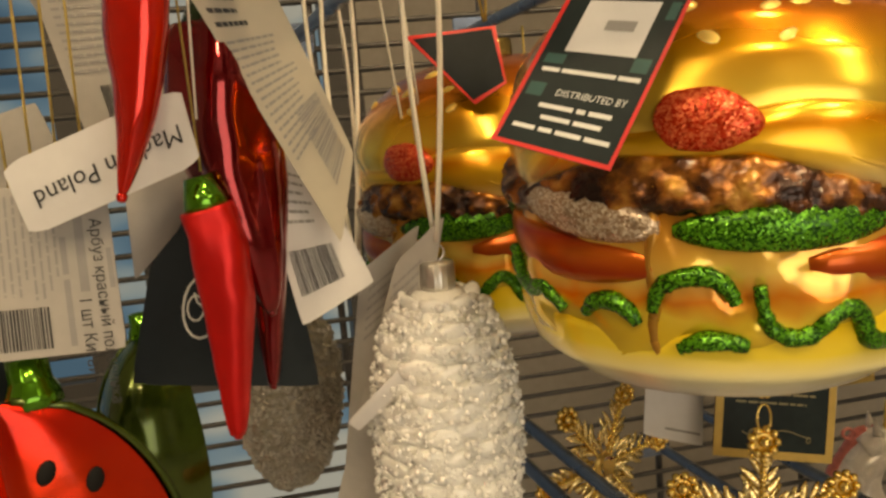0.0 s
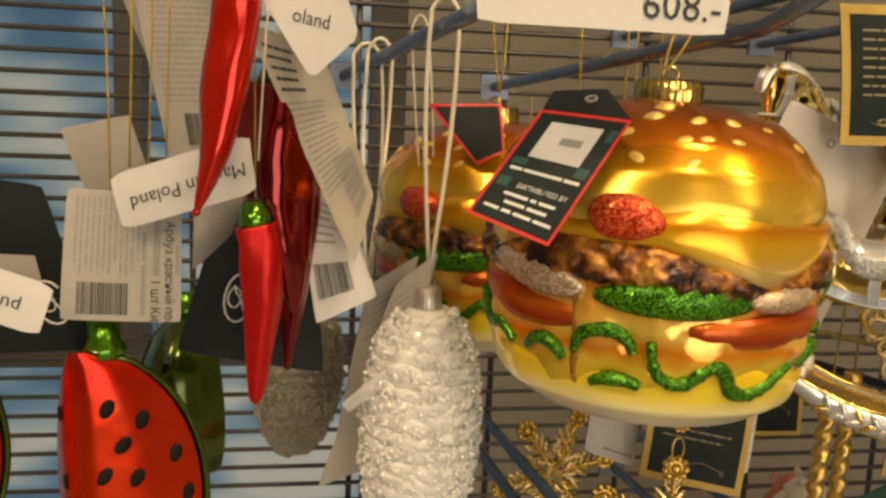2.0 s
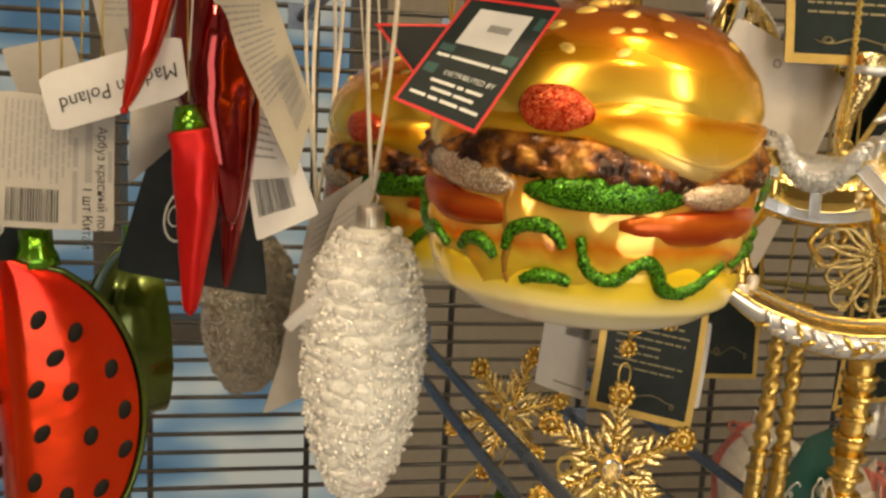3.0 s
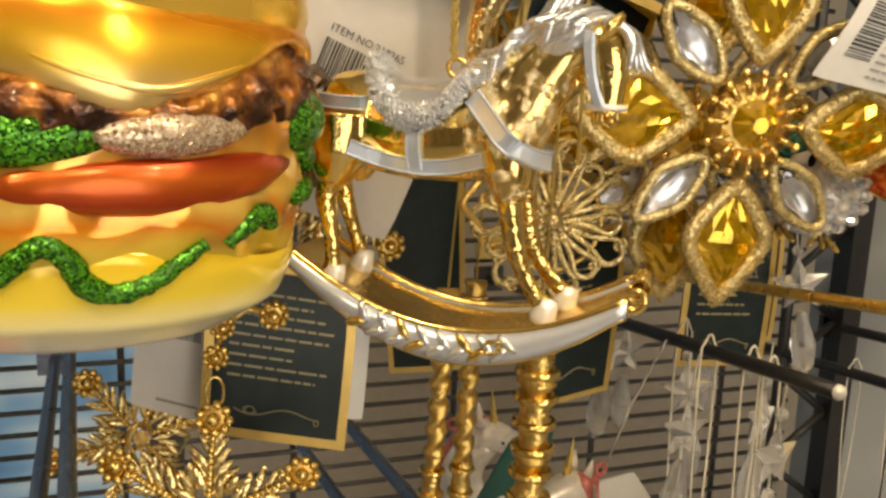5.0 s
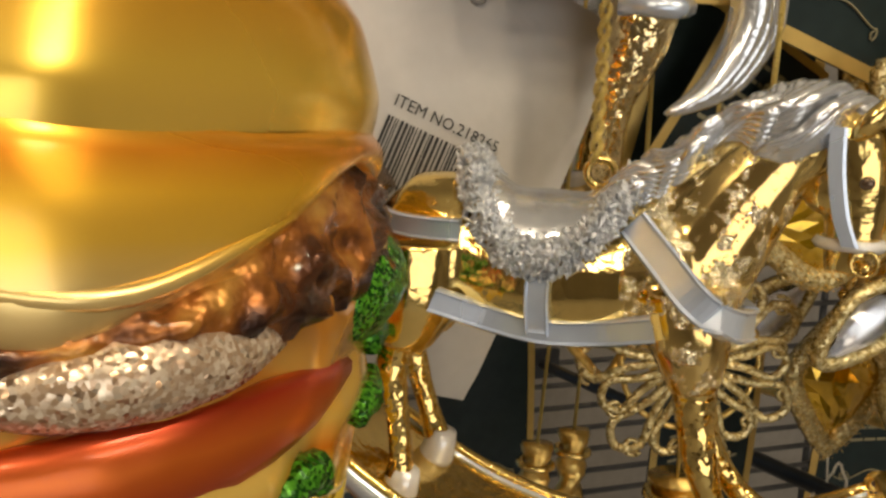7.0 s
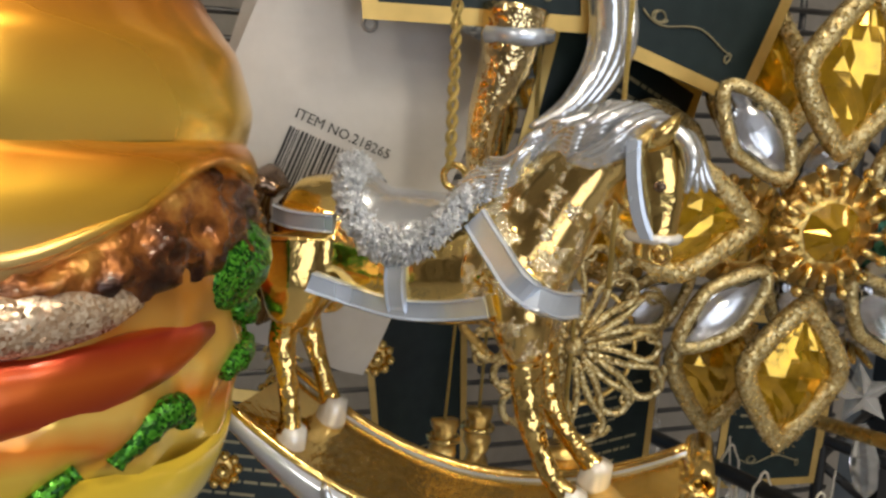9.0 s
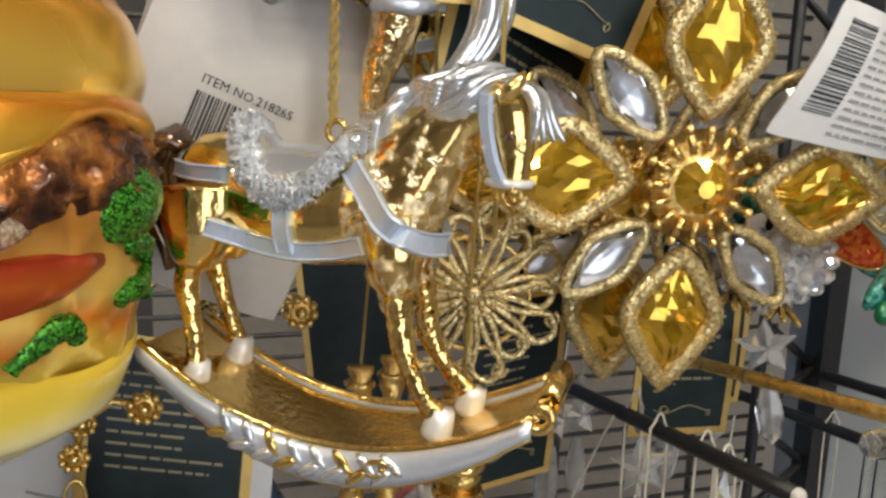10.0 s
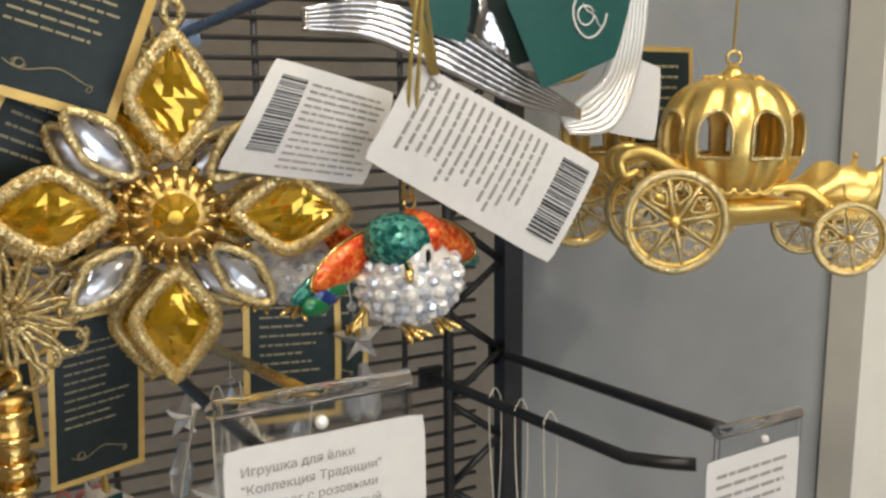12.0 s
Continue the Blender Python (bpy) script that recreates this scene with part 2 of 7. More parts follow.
STEEL_BLUE = mat("painted steel hook", (0.16, 0.20, 0.27), 0.28, 0.7, vary=0.15)
STEEL_DARK = mat("black steel", (0.03, 0.03, 0.032), 0.38, 0.4, vary=0.2)
WIRE = mat("dark grid wire", (0.085, 0.082, 0.08), 0.4, 0.5, vary=0.25)
STRING = mat("white cord", (0.80, 0.76, 0.66), 0.7, vary=0.08, bump=0.5, grain=1500)
GOLD_CORD = mat("gold cord", (0.60, 0.45, 0.14), 0.38, 0.7, bump=0.8, grain=2500)
RED_GLASS = mat("red lacquered glass", (0.66, 0.014, 0.008), 0.2, 0.65, coat=0.6, vary=0.12)
RED_DARK = mat("dark red mirror glass", (0.26, 0.004, 0.008), 0.12, 0.85, coat=0.8, vary=0.2)
RED_MATT = mat("frosted red glass", (0.60, 0.012, 0.014), 0.36, 0.55, vary=0.1)
GREEN_MIRROR = mat("green mirror glass", (0.09, 0.30, 0.015), 0.16, 0.85, coat=0.6)
DARK_STEM = mat("dark green stem", (0.03, 0.06, 0.02), 0.2, 0.7, coat=0.5)
RIND = mat("green rind glass", (0.06, 0.095, 0.011), 0.18, 0.65, coat=0.5, vary=0.3, coarse=70)
SEED = mat("black seed paint", (0.008, 0.007, 0.006), 0.7, Specular_IOR_Level=0.2)
MELON = zpaint("red melon lacquer", ((-0.06, (0.72, 0.035, 0.008)), (0.0, (0.80, 0.05, 0.010)), (0.045, (0.70, 0.018, 0.008))), 0.25, 0.8, 0.3, blotch=0.3, scale=45, bump=0.5, bscale=70)
BUN = zpaint("toasted bun lacquer", ((0.008, (0.97, 0.66, 0.14)), (0.018, (0.97, 0.61, 0.08)), (0.025, (0.94, 0.42, 0.03)), (0.032, (0.78, 0.20, 0.012)), (0.042, (0.45, 0.07, 0.008))), 0.24, 0.72, 0.5, bump=0.25, bscale=60)
# Low brown stops and the 0.0115 stop paint in shade at the folds.
CHEESE = zpaint("cheese lacquer with painted shade", ((-0.010, (0.45, 0.24, 0.07)), (-0.004, (0.66, 0.42, 0.16)), (0.001, (0.88, 0.64, 0.26)), (0.005, (0.96, 0.57, 0.07)), (0.0085, (0.97, 0.52, 0.04)), (0.0115, (0.80, 0.28, 0.015)), (0.014, (0.95, 0.54, 0.06))), 0.26, 0.72, 0.35, bump=0.3, bscale=70)
PATTY = mottled("brown patty lacquer", ((0.38, (0.03, 0.010, 0.005)), (0.48, (0.12, 0.038, 0.010)), (0.58, (0.40, 0.14, 0.025)), (0.70, (0.70, 0.36, 0.08))), 150, 0.26, 0.5)
# The ochre stop at -0.030 paints in shading of the reflective metal.
FILL = zpaint("golden filling lacquer with painted shading", ((-0.040, (0.97, 0.74, 0.08)), (-0.030, (0.86, 0.58, 0.05)), (-0.0245, (0.95, 0.66, 0.08)), (-0.0205, (0.90, 0.27, 0.02)), (-0.0165, (0.94, 0.62, 0.14)), (-0.011, (0.86, 0.46, 0.08)), (-0.004, (0.62, 0.24, 0.03))), 0.16, 0.5, 0.6, blotch=0.16, scale=80, bump=1.0, bscale=85)
HEEL = zpaint("bottom bun lacquer", ((-0.047, (0.96, 0.86, 0.76)), (-0.042, (0.97, 0.93, 0.78)), (-0.0375, (0.98, 0.90, 0.52)), (-0.032, (0.97, 0.74, 0.08)), (-0.026, (0.90, 0.60, 0.04))), 0.15, 0.15, 0.35, bump=0.4, bscale=90)
SEAM = mat("seam lacquer", (0.50, 0.24, 0.04), 0.3, 0.6, coat=0.3)
TOMATO = zpaint("tomato lacquer", ((-0.0200, (0.78, 0.27, 0.03)), (-0.0165, (0.46, 0.045, 0.008)), (-0.0125, (0.62, 0.13, 0.015)), (-0.0095, (0.40, 0.03, 0.006)), (-0.0070, (0.70, 0.25, 0.04))), 0.30, 0.6, 0.2, blotch=0.10, scale=70, bump=0.5, bscale=90)
SESAME = mat("sesame paint", (0.96, 0.66, 0.18), 0.3, 0.35, coat=0.3)
GL_GREEN = glitter("green glitter", (0.008, 0.07, 0.004), (0.12, 0.46, 0.03), 0.00042, 0.25, 0.5)
GL_RED = glitter("red glitter", (0.58, 0.03, 0.010), (0.95, 0.20, 0.08), 0.00045, 0.25, 0.5)
GL_PALE = glitter("pale iridescent glitter", (0.48, 0.32, 0.20), (0.86, 0.72, 0.56), 0.00042, 0.22, 0.5, 0.7)
FROST = mat("frosted milk glass", (0.98, 0.98, 0.93), 0.16, 0.0, coat=1.0, vary=0.04, bump=0.3, grain=900, Subsurface_Weight=0.4, Subsurface_Scale=0.006, Subsurface_Radius=(1.0, 0.95, 0.85))
SUGAR = mat("sugar beads", (0.95, 0.94, 0.90), 0.06, 0.1, coat=1.0, vary=0.05)
FROST_CLEAR = mat("clear frosted glass", (0.90, 0.82, 0.68), 0.2, 0.0, coat=0.6, vary=0.15, bump=0.6, grain=500, Transmission_Weight=0.8)
SUGAR_CLEAR = mat("clear sugar beads", (0.88, 0.82, 0.72), 0.1, 0.0, vary=0.1, Transmission_Weight=0.7)
WALL = mat("beige wall paint", (0.52, 0.47, 0.41), 0.75, vary=0.1, coarse=3, grain=60)
# Darker WALL: the weaker light behind the grid is put into its colour.
WALL_TAUPE = mat("dimmed beige wall paint", (0.29, 0.26, 0.225), 0.75, vary=0.12, coarse=3, grain=60)
PANEL_WHITE = mat("white satin panel", (0.74, 0.72, 0.66), 0.35, vary=0.05, coarse=3, grain=40)
WALL_GREY = mat("grey satin panel", (0.27, 0.28, 0.285), 0.3, 0.1, vary=0.07, coarse=3, grain=40)
FLOORM = mat("grey floor tile", (0.42, 0.39, 0.36), 0.4, vary=0.15, coarse=4, grain=60)
CEIL = mat("white ceiling paint", (0.62, 0.58, 0.52), 0.8, vary=0.05, coarse=3)
FRAMEM = mat("dark window frame", (0.05, 0.045, 0.04), 0.5, vary=0.15)
UNI_WHITE = mat("white porcelain paint", (0.82, 0.76, 0.70), 0.28, 0.1, coat=0.5)
UNI_PINK = mat("pink mane paint", (0.72, 0.22, 0.20), 0.3, 0.3, coat=0.4, vary=0.25)
ORANGE_EN = glitter("orange enamel", (0.62, 0.05, 0.01), (0.95, 0.26, 0.04), 0.0012, 0.2, 0.3, 0.4)
TEAL_EN = glitter("teal enamel", (0.01, 0.10, 0.09), (0.10, 0.38, 0.30), 0.0012, 0.2, 0.3, 0.4)
BLUE_EN = mat("blue enamel", (0.01, 0.03, 0.16), 0.15, 0.2, coat=0.8)
GREEN_EN = mat("green enamel", (0.01, 0.16, 0.05), 0.15, 0.2, coat=0.8)
DAY = glow("daylight", ((0.36, (0.11, 0.26, 0.47)), (0.47, (0.21, 0.41, 0.65)), (0.54, (0.42, 0.60, 0.76)), (0.62, (0.72, 0.81, 0.86))), 0.52)


# ---- mesh tools ----
class G:
    """Collects rings, balls, boxes and sheets into one mesh."""

    def __init__(self):
        self.v, self.f = [], []

    def add(self, vs, fs):
        k = len(self.v)
        self.v += [tuple(p) for p in vs]
        self.f += [tuple(i + k for i in f) for f in fs]
        return self

    def rings(self, rows, cap=True, loop=True, closed=False):
        n = len(rows[0])
        vs = [p for r in rows for p in r]
        fs = []
        last = len(rows) if closed else len(rows) - 1
        for i in range(last):
            a, b = i * n, ((i + 1) % len(rows)) * n
            for j in range(n if loop else n - 1):
                k = (j + 1) % n
                fs.append((a + j, a + k, b + k, b + j))
        if cap and not closed and loop:
            fs.append(tuple(reversed(range(n))))
            fs.append(tuple(range((len(rows) - 1) * n, len(rows) * n)))
        return self.add(vs, fs)

    def tube(self, pts, rad, seg=8, closed=False, flat=1.0):
        """A round bar along points; rad one number or one each; flat squeezes it along its second axis."""
        P = [Vector(p) for p in pts]
        n = len(P)
        R = rad if isinstance(rad, (list, tuple)) else [rad] * n
        rows, up = [], Vector((0.13, 0.31, 0.94)).normalized()
        for i in range(n):
            d = (P[(i + 1) % n] - P[i - 1]) if closed else (P[min(i + 1, n - 1)] - P[max(i - 1, 0)])
            d.normalize()
            if abs(up.dot(d)) > 0.95:
                up = Vector((0.9, 0.2, 0.1))
            s = d.cross(up).normalized()
            u = s.cross(d).normalized()
            up = u
            rows.append([P[i] + R[i] * (math.cos(a) * s + math.sin(a) * u * flat) for a in (2 * math.pi * j / seg for j in range(seg))])
        return self.rings(rows, closed=closed)

    def ball(self, c, r, seg=12, rows=8, rot=None, jit=0.0, freq=200.0):
        c = Vector(c)
        r = Vector(r) if isinstance(r, (tuple, list)) else Vector((r, r, r))
        rs = []
        for i in range(rows + 1):
            th = math.pi * i / rows
            th = min(max(th, 0.02), math.pi - 0.02)
            ring = []
            for j in range(seg):
                a = 2 * math.pi * j / seg
                p = Vector((r.x * math.sin(th) * math.cos(a), r.y * math.sin(th) * math.sin(a), -r.z * math.cos(th)))
                if jit:
                    p *= 1 + jit * noise.noise((p + c) * freq)
                if rot:
                    p = rot @ p
                ring.append(c + p)
            rs.append(ring)
        return self.rings(rs)

    def lathe(self, prof, seg=24, c=(0, 0, 0), sx=1.0, sy=1.0, ribs=0, depth=0.0):
        rs = []
        for r, z in prof:
            ring = []
            for j in range(seg):
                a = 2 * math.pi * j / seg
                q = r * (1 + depth * math.cos(ribs * a)) if ribs else r
                ring.append((c[0] + sx * q * math.cos(a), c[1] + sy * q * math.sin(a), c[2] + z))
            rs.append(ring)
        return self.rings(rs)

    def box(self, lo, hi):
        (a, b, c), (d, e, f) = lo, hi
        vs = [(a, b, c), (d, b, c), (d, e, c), (a, e, c), (a, b, f), (d, b, f), (d, e, f), (a, e, f)]
        return self.add(vs, [(3, 2, 1, 0), (4, 5, 6, 7), (0, 1, 5, 4), (1, 2, 6, 5), (2, 3, 7, 6), (3, 0, 4, 7)])

    def move(self, m):
        self.v = [tuple(m @ Vector(p)) for p in self.v]
        return self


def mesh_of(g, name, material, smooth=True):
    me = bpy.data.meshes.new(name)
    me.from_pydata(g.v, [], g.f)
    me.update()
    if smooth:
        me.shade_smooth()
    me.materials.append(material)
    return me


def part(name, g, material, parent=None, label="", smooth=True):
    ob = new(name, mesh_of(g, name, material, smooth))
    if parent:
        ob.parent = parent
    if label:
        ob["label"] = label
    return ob


def thing(name, m, label, category, group=""):
    ob = new(name)
    ob.empty_display_size = 0.01
    ob.matrix_world = m
    return tagged(ob, label, category, group)


def arc(c, r, a0, a1, n, axis="y"):
    out = []
    for i in range(n + 1):
        a = radians(a0 + (a1 - a0) * i / n)
        u, w = r * math.cos(a), r * math.sin(a)
        out.append((c[0] + u, c[1], c[2] + w) if axis == "y" else (c[0], c[1] + u, c[2] + w) if axis == "x" else (c[0] + u, c[1] + w, c[2]))
    return out


# ---- the setting ----
def slab(name, lo, hi, material, label):
    return tagged(part(name, G().box(lo, hi), material, smooth=False), label, "", kind="structure")


slab("floor", (-3, -3.2, -0.1), (3, 1.6, 0), FLOORM, "grey tiled shop floor")
slab("ceiling", (-3, -3.2, 2.75), (3, 1.6, 2.85), CEIL, "plain white painted ceiling")
slab("wall_south", (-3, -3.3, 0), (3, -3.2, 2.75), WALL, "plain beige painted shop wall")
slab("wall_west", (-3.1, -3.2, 0), (-3, 1.6, 2.75), WALL, "plain beige painted shop wall")
slab("wall_east", (3, -3.2, 0), (3.1, 1.6, 2.75), WALL, "plain beige painted shop wall")
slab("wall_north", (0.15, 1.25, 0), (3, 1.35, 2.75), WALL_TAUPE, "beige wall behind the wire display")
slab("wall_north_sill", (-3, 1.25, 0), (0.15, 1.35, 0.55), WALL, "low beige wall under the shop window")
slab("wall_north_head", (-3, 1.25, 2.5), (0.15, 1.35, 2.75), WALL, "beige wall over the shop window")
win = thing("window_1", pose(-1.4, 1.3, 0.55), "large shop window with blue daylight outside", "window")
win["kind"] = "structure"
part("window_frame", G().box((1.5, -0.045, 0), (1.55, 0.045, 1.95)).box((-1.6, -0.045, 0), (-1.55, 0.045, 1.95)).box((-1.55, -0.045, 1.9), (1.5, 0.045, 1.95)).box((-1.55, -0.045, 0), (1.5, 0.045, 0.05)), FRAMEM, win, smooth=False)
part("mullion", G().box((1.12, -0.03, 0.05), (1.16, 0.03, 1.9)), FRAMEM, win, smooth=False)
part("transom", G().box((-1.55, -0.025, 0.52), (1.12, 0.025, 0.56)).box((1.16, -0.025, 0.52), (1.5, 0.025, 0.56)), FRAMEM, win, smooth=False)
tagged(part("backdrop", G().box((-5, 3.0, -0.5), (2.5, 3.02, 4)), DAY, smooth=False), "hazy blue daylight and pale buildings outside", "", kind="structure")
slab("side_panel", (0.485, 0.372, 0.0), (0.815, 0.39, 2.3), WALL_GREY, "grey satin side panel of the display stand")

slab("side_panel_end", (0.768, 0.340, 0.0), (0.830, 0.370, 2.3), PANEL_WHITE, "white satin end panel of the display stand")

# wire display panel
GY = 0.372
grid = thing("wire_grid_panel", pose(0.1, GY, 1.4), "dark wire grid display panel that holds the hooks", "display grid")
wire_mesh = mesh_of(G().tube([(-0.42, 0, 0), (0.0, 0, 0), (0.36, 0, 0)], 0.0013, 6), "wire", WIRE)
for i in range(-36, 40):
    w = new("wire", wire_mesh)
    w.parent, w.location = grid, (0, 0, i * 0.0099)
post_mesh = mesh_of(G().tube([(0, 0.003, -0.4), (0, 0.003, 0.42)], 0.0017, 6), "upright_wire", WIRE)
for x in (-0.36, -0.25, -0.155, -0.075, 0.0, 0.075, 0.155, 0.235, 0.315):
    w = new("upright_wire", post_mesh)
    w.parent, w.location = grid, (x, 0, 0)
rack = thing("rack_upright", pose(0.462, 0.345, 1.3), "black steel rack upright with zigzag bracing", "rack")
part("post", G().box((0.0, -0.004, -0.6), (0.012, 0.008, 0.6)), STEEL_DARK, rack, smooth=False)
part("inner_post", G().tube([(-0.034, 0, -0.6), (-0.034, 0, 0.0), (-0.034, 0, 0.6)], 0.003, 8), STEEL_DARK, rack)
for i in range(-12, 13):
    a, b = (-0.034, 0.002), (0.001, 0.002)
    if i % 2:
        a, b = b, a
    part("brace", G().tube([(a[0], a[1], i * 0.026), (b[0], b[1], (i + 1) * 0.026)], 0.0022, 6), STEEL_DARK, rack)


def hook(back, front, radius, material, label, lip=0.0, cap=None, plate=True):
    h = thing("display_hook", Matrix.Translation(back), label, "hook", "hooks on the grid")
    d = Vector(front) - Vector(back)
    pts = [Vector((0, 0.006, 0)), Vector((0, 0, 0)), d * 0.5, d * 0.9, d]
    if lip:
        pts += [d + Vector((0.01, -0.012, lip * 0.4)), d + Vector((0.018, -0.02, lip))]
    part("rod", G().tube(pts, radius, 10), material, h)
    if plate:
        part("back_plate", G().box((-0.007, 0.001, -0.006), (0.007, 0.004, 0.006)), material, h, smooth=False)
    if cap:
        part("end_cap", G().ball(d, radius * 0.96), cap, h)
    return h


hook((0.018, 0.366, 1.4935), (0.052, 0.150, 1.508), 0.0028, STEEL_BLUE, "blue-grey steel hook carrying white cord loops")
hook((0.093, 0.366, 1.4915), (0.114, 0.150, 1.5015), 0.0024, STEEL_BLUE, "blue-grey steel hook with an upturned end", lip=0.022)
hook((-0.075, 0.366, 1.530), (-0.045, 0.165, 1.542), 0.0025, STEEL_BLUE, "steel hook above the melon ornaments")
hook((-0.012, 0.366, 1.530), (-0.004, 0.165, 1.542), 0.0025, STEEL_BLUE, "steel hook above the chili ornaments")
hook((0.160, 0.366, 1.520), (0.185, 0.150, 1.530), 0.0025, STEEL_BLUE, "steel hook above the rocking horses")
hook((0.235, 0.366, 1.520), (0.262, 0.150, 1.530), 0.0025, STEEL_BLUE, "steel hook above the jewelled stars")
hook((0.300, 0.366, 1.500), (0.320, 0.130, 1.510), 0.0025, STEEL_BLUE, "steel hook above the enamel birds")
hook((0.395, 0.366, 1.520), (0.405, 0.150, 1.530), 0.0025, STEEL_BLUE, "steel hook above the silver crescent")
hook((0.478, 0.372, 1.520), (0.490, 0.150, 1.528), 0.0025, STEEL_BLUE, "steel hook above the carriages")
hook((0.0810, 0.3660, 1.3349), (0.1021, 0.0950, 1.3422), 0.0024, STEEL_BLUE, "blue-grey steel hook below the burger")
hook((0.0749, 0.3660, 1.3247), (0.0911, 0.1200, 1.3336), 0.0024, STEEL_BLUE, "blue-grey steel hook with gold cords")
hook((0.1784, 0.3660, 1.3115), (0.2063, 0.1450, 1.3066), 0.0024, STEEL_BLUE, "grey steel hook over the unicorns")
hook((0.1702, 0.3660, 1.2882), (0.1924, 0.1600, 1.2884), 0.0024, STEEL_BLUE, "grey steel hook over the unicorns")
hook((0.268, 0.366, 1.352), (0.2775, 0.157, 1.371), 0.0022, STEEL_DARK, "dark steel hook holding clear glass stars", cap=PEARL)
hook((0.268, 0.366, 1.368), (0.2805, 0.126, 1.398), 0.0017, GOLD_ROUGH, "brassy wire arm that carries a price holder")
hook((0.4655, 0.350, 1.322), (0.4545, 0.166, 1.3425), 0.0027, STEEL_DARK, "black steel arm with a price holder")
hook((0.428, 0.366, 1.309), (0.432, 0.196, 1.3245), 0.0027, STEEL_DARK, "black steel hook with clear cord loops on it", lip=0.001)


def smooth_line(P, n):
    P = [Vector(p) for p in P]
    out = []
    for i in range(n + 1):
        s = i / n * (len(P) - 1)
        k = min(int(s), len(P) - 2)
        f = s - k
        p0, p1, p2, p3 = P[max(k - 1, 0)], P[k], P[k + 1], P[min(k + 2, len(P) - 1)]
        out.append(0.5 * ((2 * p1) + (p2 - p0) * f + (2 * p0 - 5 * p1 + 4 * p2 - p3) * f * f + (3 * p1 - p0 - 3 * p2 + p3) * f ** 3))
    return out


def spread(R, n):
    return [float(np.interp(i / n * (len(R) - 1), range(len(R)), R)) for i in range(n + 1)]


# ---- hanging cords ----
def cord(name, pts, r, material, label, category="cord"):
    return tagged(part(name, G().tube(pts, r, 6), material), label, category)


def loop_cord(top, bottom, width, r, material, label, sag=0.0):
    """A loop laid over a hook at top, its two strands meeting at bottom."""
    t, b = Vector(top), Vector(bottom)
    n = 7
    left = [b.lerp(t, i / n) + Vector((-width * math.sin(math.pi * min(1, i / n * 0.62)), 0, 0)) for i in range(n + 1)]
    right = [b.lerp(t, i / n) + Vector((width * math.sin(math.pi * min(1, i / n * 0.62)), -0.002, sag * math.sin(math.pi * i / n))) for i in range(n + 1)]
    crown = [t + Vector((-width * 0.75 * math.cos(math.pi * i / 6), -0.001, 0.0045 * math.sin(math.pi * i / 6))) for i in range(1, 6)]
    return cord("hanging_cord", left + crown + list(reversed(right)), r, material, label)


